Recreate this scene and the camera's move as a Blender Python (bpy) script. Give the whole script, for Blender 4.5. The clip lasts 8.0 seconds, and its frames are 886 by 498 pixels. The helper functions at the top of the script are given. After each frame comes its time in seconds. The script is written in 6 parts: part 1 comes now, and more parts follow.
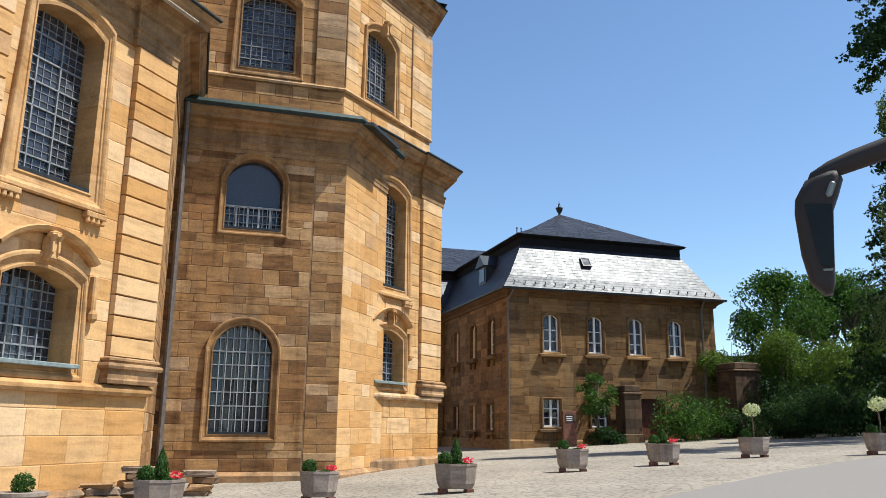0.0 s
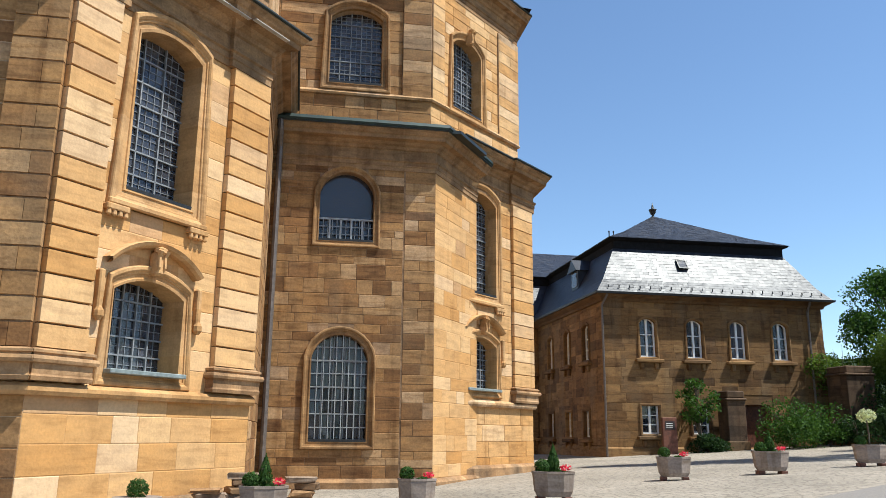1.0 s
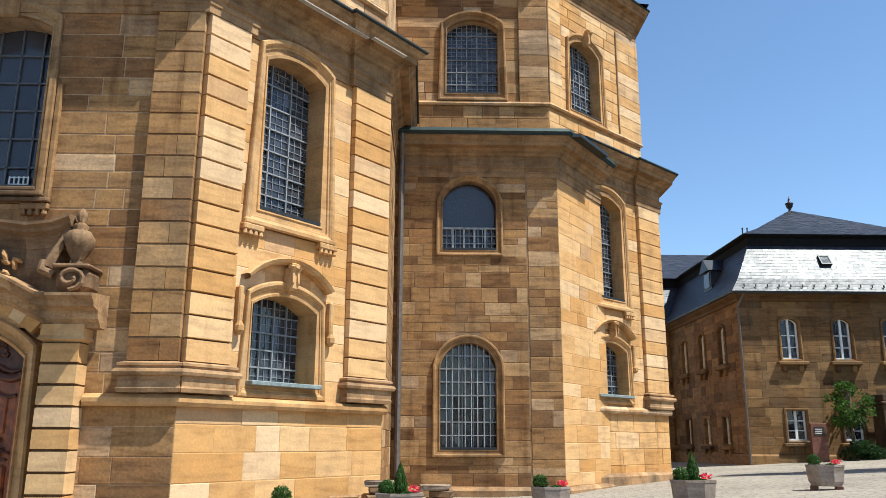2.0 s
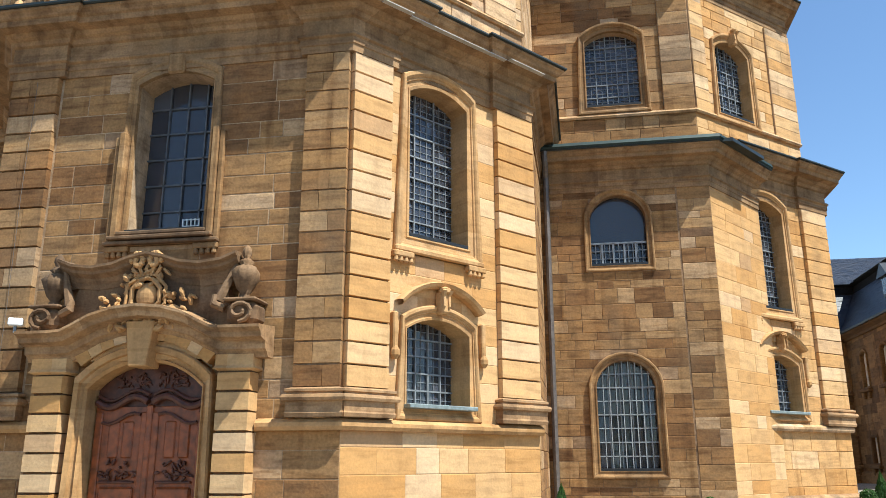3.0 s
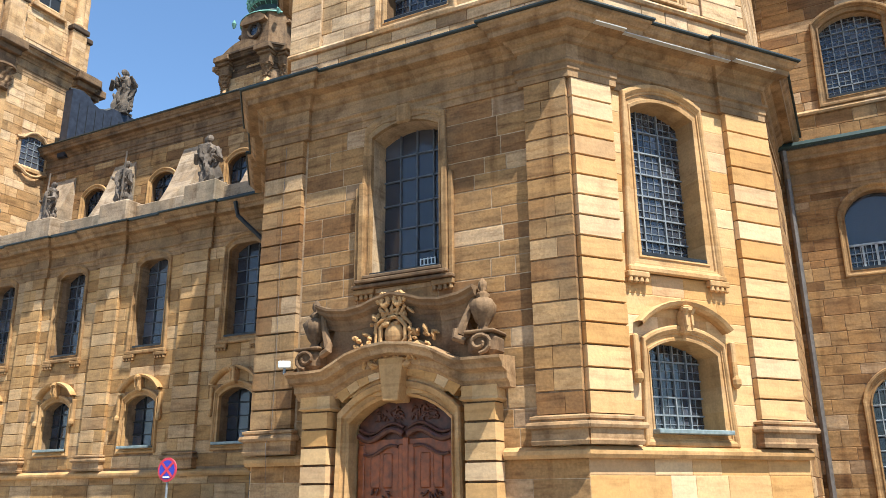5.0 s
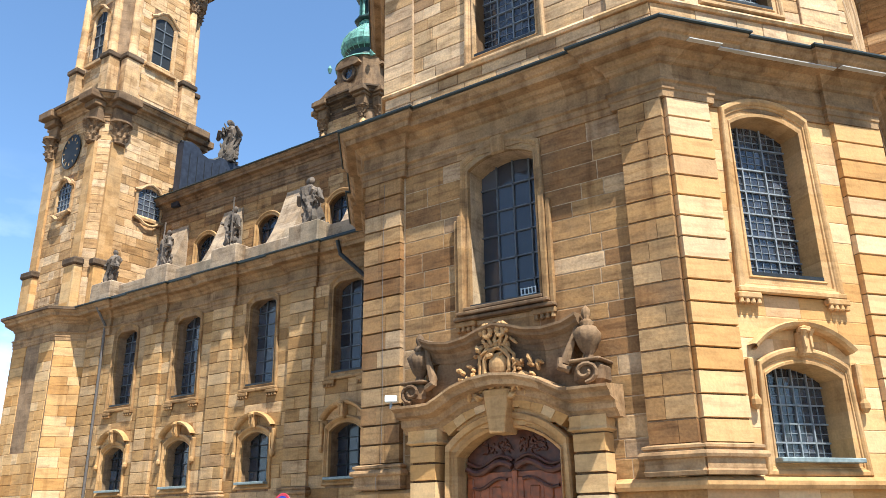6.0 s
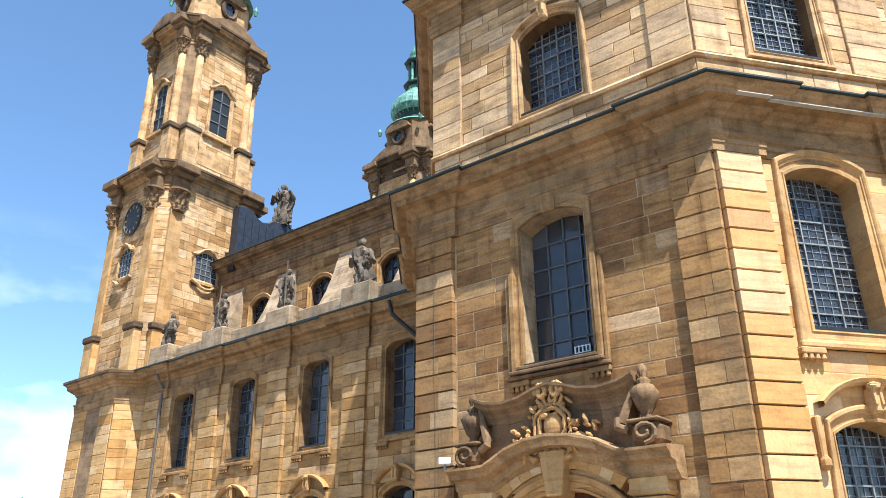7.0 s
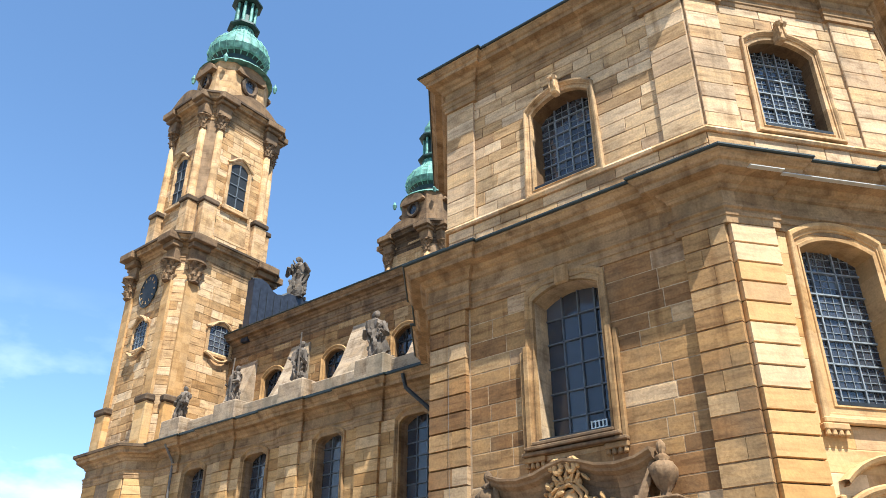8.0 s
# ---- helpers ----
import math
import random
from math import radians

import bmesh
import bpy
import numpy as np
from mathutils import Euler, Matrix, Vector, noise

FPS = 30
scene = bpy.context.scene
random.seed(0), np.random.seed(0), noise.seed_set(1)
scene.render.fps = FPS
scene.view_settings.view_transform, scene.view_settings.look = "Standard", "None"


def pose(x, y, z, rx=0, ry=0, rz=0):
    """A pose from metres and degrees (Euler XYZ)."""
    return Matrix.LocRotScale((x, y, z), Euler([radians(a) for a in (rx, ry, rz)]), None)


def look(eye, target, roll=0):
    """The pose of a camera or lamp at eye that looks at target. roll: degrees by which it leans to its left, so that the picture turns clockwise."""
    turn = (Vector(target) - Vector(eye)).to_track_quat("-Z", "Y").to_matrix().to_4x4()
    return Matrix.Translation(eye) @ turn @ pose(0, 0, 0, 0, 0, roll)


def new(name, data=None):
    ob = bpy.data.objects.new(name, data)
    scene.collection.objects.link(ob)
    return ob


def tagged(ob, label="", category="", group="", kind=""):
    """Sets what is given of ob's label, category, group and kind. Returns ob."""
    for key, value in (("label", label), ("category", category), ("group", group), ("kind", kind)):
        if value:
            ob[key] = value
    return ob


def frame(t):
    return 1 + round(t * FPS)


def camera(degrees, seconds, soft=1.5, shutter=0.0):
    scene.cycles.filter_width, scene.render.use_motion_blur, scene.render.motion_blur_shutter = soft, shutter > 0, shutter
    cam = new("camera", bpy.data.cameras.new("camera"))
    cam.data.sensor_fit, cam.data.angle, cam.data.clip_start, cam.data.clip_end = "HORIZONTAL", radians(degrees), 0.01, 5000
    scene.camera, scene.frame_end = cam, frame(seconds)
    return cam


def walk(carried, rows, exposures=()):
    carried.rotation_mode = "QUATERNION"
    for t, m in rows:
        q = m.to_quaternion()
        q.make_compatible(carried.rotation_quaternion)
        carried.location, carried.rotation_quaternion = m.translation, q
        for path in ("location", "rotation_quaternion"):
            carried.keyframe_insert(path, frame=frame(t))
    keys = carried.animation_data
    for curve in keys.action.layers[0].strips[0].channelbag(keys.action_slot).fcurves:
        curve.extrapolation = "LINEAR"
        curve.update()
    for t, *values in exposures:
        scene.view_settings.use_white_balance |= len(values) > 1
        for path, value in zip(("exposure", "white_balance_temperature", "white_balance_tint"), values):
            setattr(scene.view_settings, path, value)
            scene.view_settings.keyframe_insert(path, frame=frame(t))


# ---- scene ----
cam = camera(58.15, 8.0, soft=0.5)
PATH = [
    (0, pose(0, 0, 1.7, 102.64, -0.56, -17.00)),
    (0.5, pose(0, 0, 1.7, 102.71, -0.10, -14.09)),
    (1, pose(0, 0, 1.7, 103.08, -0.49, -10.31)),
    (1.5, pose(0, 0, 1.7, 103.41, -0.42, -6.07)),
    (1.7, pose(0, 0, 1.7, 103.45, -0.37, -4.27)),
    (2.8, pose(0, 0, 1.7, 104.59, 0.14, 7.95)),
    (3, pose(0, 0, 1.7, 105.00, 0.12, 9.89)),
    (3.5, pose(0, 0, 1.7, 105.50, -0.19, 14.34)),
    (4, pose(0, 0, 1.7, 105.89, 0.32, 18.94)),
    (4.5, pose(0, 0, 1.7, 106.26, 0.66, 22.97)),
    (5, pose(0, 0, 1.7, 107.00, 0.45, 27.14)),
    (5.2, pose(0, 0, 1.7, 107.32, 0.37, 28.46)),
    (6.3, pose(0, 0, 1.7, 110.28, 0.64, 36.72)),
    (6.5, pose(0, 0, 1.7, 111.15, 0.49, 37.54)),
    (7, pose(0, 0, 1.7, 113.57, 0.34, 38.52)),
    (7.5, pose(0, 0, 1.7, 116.12, 0.22, 39.18)),
    (8, pose(0, 0, 1.7, 118.76, -0.18, 39.39)),
]
walk(cam, PATH, exposures=[(0.0, 0.69, 6050, 6), (1.7, 0.75, 6000, 5), (3.0, 0.90, 5930, 3), (4.5, 1.09, 5930, 3), (6.0, 1.21, 5870, 3), (8.0, 1.26, 5800, 2)])

# ---- light ----
SUN_TO = Vector((2.1, -1.0, 4.2)).normalized()
sun = new("sun", bpy.data.lights.new("sun", "SUN"))
sun.data.energy, sun.data.angle, sun.data.color = 5.0, radians(0.53), (1.0, 0.95, 0.86)
sun.matrix_world = look(SUN_TO * 200, (0, 0, 0))
world = bpy.data.worlds.new("sky")
scene.world = world
world.use_nodes = True
wn, wl = world.node_tree.nodes, world.node_tree.links
sky = wn.new("ShaderNodeTexSky")
sky.sky_type, sky.sun_disc = "NISHITA", False
sky.sun_elevation = math.asin(SUN_TO.z)
sky.sun_rotation = math.atan2(SUN_TO.x, SUN_TO.y)
sky.altitude, sky.air_density, sky.dust_density, sky.ozone_density = 400, 1.0, 0.05, 2.0
wn["Background"].inputs["Strength"].default_value = 0.107
# fair-weather clouds low over the horizon
co, mp, cl = wn.new("ShaderNodeTexCoord"), wn.new("ShaderNodeMapping"), wn.new("ShaderNodeTexNoise")
mp.inputs["Scale"].default_value, mp.inputs["Location"].default_value = (2.0, 2.0, 4.5), (3.1, 0.4, 0.2)
cl.inputs["Scale"].default_value, cl.inputs["Detail"].default_value, cl.inputs["Roughness"].default_value = 1.3, 7, 0.55
wl.new(co.outputs["Generated"], mp.inputs["Vector"])
wl.new(mp.outputs["Vector"], cl.inputs["Vector"])
sep, low, cut, mul, mx = wn.new("ShaderNodeSeparateXYZ"), wn.new("ShaderNodeMapRange"), wn.new("ShaderNodeMapRange"), wn.new("ShaderNodeMath"), wn.new("ShaderNodeMix")
wl.new(co.outputs["Generated"], sep.inputs[0])
for k, v in ((1, 0.40), (2, 0.20), (3, 0.0), (4, 1.0)):
    low.inputs[k].default_value = v
wl.new(sep.outputs["Z"], low.inputs[0])
for k, v in ((1, 0.38), (2, 0.56), (3, 0.0), (4, 0.95)):
    cut.inputs[k].default_value = v
wl.new(cl.outputs["Fac"], cut.inputs[0])
west = wn.new("ShaderNodeMapRange")
for k, v in ((1, -0.55), (2, -0.85), (3, 0.0), (4, 1.0)):
    west.inputs[k].default_value = v
wl.new(sep.outputs["X"], west.inputs[0])
mul2 = wn.new("ShaderNodeMath")
mul2.operation = "MULTIPLY"
wl.new(west.outputs[0], mul2.inputs[1])
mul.operation = "MULTIPLY"
wl.new(low.outputs[0], mul.inputs[0])
wl.new(cut.outputs[0], mul.inputs[1])
mx.data_type = "RGBA"
wl.new(mul.outputs[0], mul2.inputs[0])
wl.new(mul2.outputs[0], mx.inputs[0])
wl.new(sky.outputs["Color"], mx.inputs[6])
mx.inputs[7].default_value = (8.0, 8.2, 8.5, 1)
wl.new(mx.outputs[2], wn["Background"].inputs["Color"])


# ---- materials ----
def material(name):
    m = bpy.data.materials.new(name)
    m.use_nodes = True
    return m, m.node_tree.nodes, m.node_tree.links, m.node_tree.nodes["Principled BSDF"]


def noise_node(n, l, scale, detail=4.0, stretch=(1, 1, 1), own=None):
    """Noise by place; own: a random value that gives each piece a pattern of its own."""
    geo, mp, tx = n.new("ShaderNodeNewGeometry"), n.new("ShaderNodeMapping"), n.new("ShaderNodeTexNoise")
    if own is not None:
        sc = n.new("ShaderNodeVectorMath")
        sc.operation, sc.inputs[1].default_value = "SCALE", (0, 0, 0)
        sc.inputs[0].default_value = (31.0, 17.0, 53.0)
        l.new(own, sc.inputs["Scale"])
        l.new(sc.outputs["Vector"], mp.inputs["Location"])
    mp.inputs["Scale"].default_value = stretch
    tx.inputs["Scale"].default_value, tx.inputs["Detail"].default_value = scale, detail
    l.new(geo.outputs["Position"], mp.inputs["Vector"])
    l.new(mp.outputs["Vector"], tx.inputs["Vector"])
    return tx.outputs["Fac"]


def ramp(n, l, fac, stops):
    r = n.new("ShaderNodeValToRGB")
    while len(r.color_ramp.elements) < len(stops):
        r.color_ramp.elements.new(0.5)
    for e, (p, c) in zip(r.color_ramp.elements, stops):
        e.position, e.color = p, (*c, 1)
    l.new(fac, r.inputs["Fac"])
    return r.outputs["Color"]


def mixed(n, l, kind, fac, a, b):
    x = n.new("ShaderNodeMix")
    x.data_type, x.blend_type = "RGBA", kind
    if isinstance(fac, float):
        x.inputs[0].default_value = fac
    else:
        l.new(fac, x.inputs[0])
    for sock, v in ((x.inputs[6], a), (x.inputs[7], b)):
        if isinstance(v, tuple):
            sock.default_value = (*v, 1)
        else:
            l.new(v, sock)
    return x.outputs[2]


def bump(n, l, bsdf, fac, strength, distance):
    b = n.new("ShaderNodeBump")
    b.inputs["Strength"].default_value, b.inputs["Distance"].default_value = strength, distance
    l.new(fac, b.inputs["Height"])
    l.new(b.outputs["Normal"], bsdf.inputs["Normal"])


def stone(name, stops, source="none", rough=0.85, stain=0.5, dark=(0.16, 0.12, 0.075), bed=0.6, runs=0.7, clean=0.0):
    """Sandstone: block to block tint, layers along the bed that differ in every block, dark weather stains, grain."""
    stops = [(at, (r * 0.88, g * 0.80, b * 0.85)) for at, (r, g, b) in stops]
    m, n, l, p = material(name)
    if source == "object":
        rnd = n.new("ShaderNodeObjectInfo").outputs["Random"]
    elif source == "island":
        rnd = n.new("ShaderNodeNewGeometry").outputs["Random Per Island"]
    else:
        # stones of a surround or a moulding: a tint for each length of about half a metre
        geo, snap, wn_, av = n.new("ShaderNodeNewGeometry"), n.new("ShaderNodeVectorMath"), n.new("ShaderNodeTexWhiteNoise"), n.new("ShaderNodeMath")
        snap.operation, snap.inputs[1].default_value = "SNAP", (0.83, 0.83, 0.57)
        l.new(geo.outputs["Position"], snap.inputs[0])
        l.new(snap.outputs["Vector"], wn_.inputs["Vector"])
        av.operation, av.inputs[1].default_value = "MULTIPLY_ADD", 0.62
        l.new(wn_.outputs["Value"], av.inputs[0])
        sm = n.new("ShaderNodeMath")
        sm.operation, sm.inputs[1].default_value = "MULTIPLY", 0.38
        l.new(noise_node(n, l, 0.9, 2), sm.inputs[0])
        l.new(sm.outputs[0], av.inputs[2])
        rnd = av.outputs[0]
    own = rnd if source != "none" else None
    vein = noise_node(n, l, 2.2, 7, (0.7, 0.7, 2.2) if own else (1, 1, 1), own)
    layer = noise_node(n, l, 2.0, 5, (0.45, 0.45, 4.5), own)
    base = ramp(n, l, rnd, stops)
    col = mixed(n, l, "MULTIPLY", 0.85 - 0.45 * clean, base, ramp(n, l, vein, [(0.27, (0.5, 0.43, 0.35)), (0.47, (0.95, 0.93, 0.9)), (0.73, (1.25, 1.17, 1.02))]))
    col = mixed(n, l, "MULTIPLY", bed, col, ramp(n, l, layer, [(0.33, (0.62, 0.54, 0.45)), (0.46, (1.0, 0.98, 0.95)), (0.6, (1.02, 1.0, 0.97)), (0.7, (1.22, 1.17, 1.08))]))
    big = ramp(n, l, noise_node(n, l, 0.7, 8, (1, 1, 0.45)), [(0.5, (0, 0, 0)), (0.68, (1, 1, 1))])
    sc = n.new("ShaderNodeMath")
    sc.operation = "MULTIPLY"
    sc.inputs[1].default_value = stain
    l.new(big, sc.inputs[0])
    col = mixed(n, l, "MIX", sc.outputs[0], col, dark)
    # thin rain streaks running down
    run = ramp(n, l, noise_node(n, l, 3.2, 6, (1, 1, 0.12)), [(0.56, (1, 1, 1)), (0.72, (0.55, 0.48, 0.4))])
    col = mixed(n, l, "MULTIPLY", runs, col, run)
    grain = noise_node(n, l, 17, 7)
    col = mixed(n, l, "MULTIPLY", 0.5 - 0.25 * clean, col, ramp(n, l, grain, [(0.32, (0.6, 0.57, 0.52)), (0.68, (1.18, 1.16, 1.12))]))
    l.new(col, p.inputs["Base Color"])
    p.inputs["Roughness"].default_value = rough
    p.inputs["Specular IOR Level"].default_value = 0.25
    bump(n, l, p, grain, 0.4, 0.014)
    return m


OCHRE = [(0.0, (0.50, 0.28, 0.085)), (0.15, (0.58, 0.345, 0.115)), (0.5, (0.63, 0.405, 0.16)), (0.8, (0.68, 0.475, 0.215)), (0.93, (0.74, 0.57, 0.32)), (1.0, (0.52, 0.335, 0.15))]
# same sandstone with shade put into its colour, for faces turned off the sun
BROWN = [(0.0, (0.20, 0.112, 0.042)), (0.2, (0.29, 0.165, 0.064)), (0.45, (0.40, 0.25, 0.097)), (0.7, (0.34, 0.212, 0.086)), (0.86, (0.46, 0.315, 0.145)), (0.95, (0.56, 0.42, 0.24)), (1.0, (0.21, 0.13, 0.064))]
PALE = [(0.0, (0.36, 0.235, 0.115)), (0.18, (0.52, 0.355, 0.165)), (0.5, (0.62, 0.45, 0.235)), (0.82, (0.71, 0.55, 0.33)), (1.0, (0.42, 0.30, 0.17))]
UMBER = [(0.0, (0.105, 0.062, 0.024)), (0.35, (0.18, 0.11, 0.041)), (0.7, (0.235, 0.148, 0.057)), (0.9, (0.30, 0.20, 0.083)), (1.0, (0.135, 0.085, 0.04))]
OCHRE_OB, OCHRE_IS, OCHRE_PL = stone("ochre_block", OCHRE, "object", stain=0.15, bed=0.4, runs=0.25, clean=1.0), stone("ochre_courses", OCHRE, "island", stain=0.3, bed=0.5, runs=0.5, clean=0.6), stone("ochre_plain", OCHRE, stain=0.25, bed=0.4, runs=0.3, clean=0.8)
BROWN_OB, BROWN_IS = stone("shaded_brown_block", BROWN, "object", stain=0.35, bed=0.8), stone("shaded_brown_courses", BROWN, "island", stain=0.45, bed=0.8)
PALE_IS, PALE_PL = stone("pale_courses", PALE, "island", stain=0.4), stone("pale_plain", PALE, stain=0.4)
UMBER_IS, UMBER_OB = stone("umber_courses", UMBER, "island", stain=0.4), stone("umber_block", UMBER, "object", stain=0.4)
JOINT = stone("mortar_joint", [(0, (0.42, 0.32, 0.18)), (1, (0.58, 0.46, 0.29))], stain=0.2)
# groove backing darkened in place of shade; also serves as dark wall joints
GROOVE = stone("shade_dark_groove_stone", [(0, (0.13, 0.08, 0.036)), (1, (0.20, 0.125, 0.058))], stain=0.3)
DARKJOINT = stone("dark_joint", [(0, (0.17, 0.11, 0.055)), (1, (0.22, 0.15, 0.08))], stain=0.3)
WALLJOINT = stone("brown_mortar_joint", [(0, (0.22, 0.15, 0.08)), (1, (0.36, 0.26, 0.15))], stain=0.3)
# darker copy of the frame stone, matching the shade painted into the front walls
BROWNFRAME = stone("shaded_brown_frame", [(0, (0.22, 0.135, 0.056)), (0.5, (0.36, 0.23, 0.095)), (1, (0.48, 0.33, 0.155))], stain=0.5)
NAVE_IS = stone("nave_courses", [(0.0, (0.30, 0.175, 0.062)), (0.25, (0.43, 0.27, 0.10)), (0.6, (0.52, 0.345, 0.145)), (0.9, (0.62, 0.45, 0.23)), (1.0, (0.34, 0.21, 0.09))], "island", stain=0.4, bed=0.6, runs=0.6, clean=0.3)
TOWER_IS = stone("tower_courses", [(0.0, (0.36, 0.225, 0.09)), (0.3, (0.52, 0.34, 0.15)), (0.6, (0.62, 0.44, 0.22)), (0.9, (0.70, 0.54, 0.32)), (1.0, (0.42, 0.29, 0.15))], "island", stain=0.35)
TOWER_PL = stone("tower_plain", [(0, (0.36, 0.23, 0.1)), (0.5, (0.56, 0.39, 0.19)), (1, (0.66, 0.49, 0.28))], stain=0.45)
DARKSTONE = stone("dark_brown_stone", [(0, (0.15, 0.10, 0.055)), (0.5, (0.23, 0.155, 0.08)), (1, (0.30, 0.21, 0.115))], stain=0.6, dark=(0.07, 0.05, 0.035))
WEATHERED = stone("weathered_stone", [(0, (0.17, 0.14, 0.10)), (0.5, (0.30, 0.25, 0.18)), (1, (0.40, 0.34, 0.25))], stain=0.6, dark=(0.07, 0.06, 0.05))
STAINED = stone("stained_ochre", [(0, (0.25, 0.16, 0.077)), (0.5, (0.41, 0.275, 0.133)), (1, (0.52, 0.375, 0.2))], stain=0.75, dark=(0.10, 0.075, 0.05))
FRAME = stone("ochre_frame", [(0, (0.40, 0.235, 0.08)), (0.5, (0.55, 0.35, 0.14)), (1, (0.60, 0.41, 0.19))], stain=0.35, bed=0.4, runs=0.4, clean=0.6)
OLDGREY = stone("old_figure_stone", [(0, (0.07, 0.062, 0.05)), (0.5, (0.145, 0.127, 0.10)), (1, (0.25, 0.22, 0.175))], stain=0.7, dark=(0.04, 0.036, 0.03))
SOOT = stone("soot_brown_stone", [(0, (0.06, 0.042, 0.026)), (0.5, (0.11, 0.078, 0.045)), (1, (0.18, 0.13, 0.08))], stain=0.6, dark=(0.03, 0.024, 0.018))
ENTAB = stone("stained_cornice_stone", [(0, (0.22, 0.142, 0.066)), (0.5, (0.32, 0.212, 0.1)), (1, (0.41, 0.285, 0.145))], stain=0.45, dark=(0.17, 0.115, 0.06))
PALESTAIN = stone("pale_rain_washed_stone", [(0, (0.28, 0.215, 0.135)), (0.5, (0.40, 0.325, 0.215)), (1, (0.52, 0.44, 0.31))], stain=0.7, dark=(0.15, 0.125, 0.09))
GREYSTONE = stone("grey_aggregate", [(0, (0.25, 0.225, 0.185)), (1, (0.38, 0.35, 0.295))], "object", stain=0.5, bed=0.2)


def plain(name, colour, rough=0.6, metal=0.0, scale=9.0, vary=0.25, relief=0.15):
    m, n, l, p = material(name)
    f = noise_node(n, l, scale, 5)
    lo, hi = tuple(c * (1 - vary) for c in colour), tuple(min(1, c * (1 + vary)) for c in colour)
    l.new(ramp(n, l, f, [(0.3, lo), (0.7, hi)]), p.inputs["Base Color"])
    p.inputs["Roughness"].default_value, p.inputs["Metallic"].default_value = rough, metal
    bump(n, l, p, f, relief, 0.01)
    return m


LEAD = plain("dark_sheet_metal", (0.018, 0.024, 0.022), 0.45, 0.3, 3)
SUNEDGE = plain("pale_sunlit_edge", (0.46, 0.42, 0.36), 0.45, 0.2, 6, 0.15)
GREENLEAD = plain("dark_green_copper", (0.012, 0.028, 0.023), 0.5, 0.2, 4, 0.4)
PATINA = plain("green_copper", (0.11, 0.235, 0.185), 0.65, 0.1, 2.5, 0.6)
PIPE = plain("brown_pipe", (0.13, 0.105, 0.088), 0.5, 0.3)
IRON = plain("grey_window_iron", (0.22, 0.225, 0.23), 0.6, 0.2)
PALEIRON = plain("pale_painted_iron", (0.36, 0.36, 0.355), 0.5, 0.1, 8, 0.35)
GREYBAR = plain("slate_grey_bar", (0.10, 0.105, 0.115), 0.6, 0.1)
DARKIRON = plain("dark_iron", (0.03, 0.03, 0.03), 0.5, 0.5)
SILL = plain("pale_sheet_sill", (0.22, 0.25, 0.24), 0.5, 0.2)
DOORWOOD = plain("red_brown_door_wood", (0.23, 0.058, 0.014), 0.4, 0, 6, 0.5)
DOORDARK = plain("dark_carved_wood", (0.085, 0.026, 0.012), 0.5, 0, 9, 0.5)
SLATE = plain("slate_tile", (0.026, 0.028, 0.038), 0.42, 0, 4, 0.35)
SLATE.node_tree.nodes["Principled BSDF"].inputs["Specular IOR Level"].default_value = 0.3
# flat black that paints in the deep shade below the upper roof
SHADE = plain("black_eave_shade", (0.012, 0.012, 0.013), 0.9, 0, 5)
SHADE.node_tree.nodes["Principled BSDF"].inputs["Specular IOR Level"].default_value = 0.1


def slate_covering():
    """Roof slates: each one its own grey and gloss."""
    m, n, l, p = material("laid_slates")
    rnd = n.new("ShaderNodeNewGeometry").outputs["Random Per Island"]
    f, big = noise_node(n, l, 4, 5), noise_node(n, l, 0.8, 4)
    c = mixed(n, l, "MULTIPLY", 0.8, ramp(n, l, rnd, [(0, (0.018, 0.02, 0.028)), (0.6, (0.03, 0.032, 0.042)), (1, (0.05, 0.05, 0.058))]), ramp(n, l, f, [(0.3, (0.6, 0.6, 0.6)), (0.7, (1.25, 1.25, 1.25))]))
    l.new(c, p.inputs["Base Color"])
    add, mr = n.new("ShaderNodeMath"), n.new("ShaderNodeMapRange")
    add.operation = "ADD"
    l.new(rnd, add.inputs[0])
    l.new(big, add.inputs[1])
    for k, v in ((1, 0.3), (2, 1.5), (3, 0.39), (4, 0.47)):
        mr.inputs[k].default_value = v
    l.new(add.outputs[0], mr.inputs[0])
    l.new(mr.outputs[0], p.inputs["Roughness"])
    p.inputs["Specular IOR Level"].default_value = 0.32
    bump(n, l, p, f, 0.3, 0.01)
    return m


SLATES = slate_covering()
MIRRORDARK = plain("dark_mirror_glass", (0.012, 0.016, 0.016), 0.22, 0, 3, 0.3, 0.02)
MIRRORDARK.node_tree.nodes["Principled BSDF"].inputs["Specular IOR Level"].default_value = 0.15
WHITE = plain("white_paint", (0.78, 0.77, 0.74), 0.5, 0, 8, 0.06)
RED = plain("red_enamel", (0.50, 0.03, 0.05), 0.4, 0, 6, 0.1)
BLUE = plain("blue_enamel", (0.03, 0.04, 0.35), 0.4, 0, 6, 0.1)
RUST = plain("rusty_steel", (0.13, 0.05, 0.03), 0.7, 0.2, 5, 0.4)
BLACK = plain("black_plastic", (0.024, 0.016, 0.014), 0.7, 0, 20, 0.15)
BARK = plain("bark", (0.10, 0.075, 0.05), 0.9, 0, 12, 0.4, 0.6)


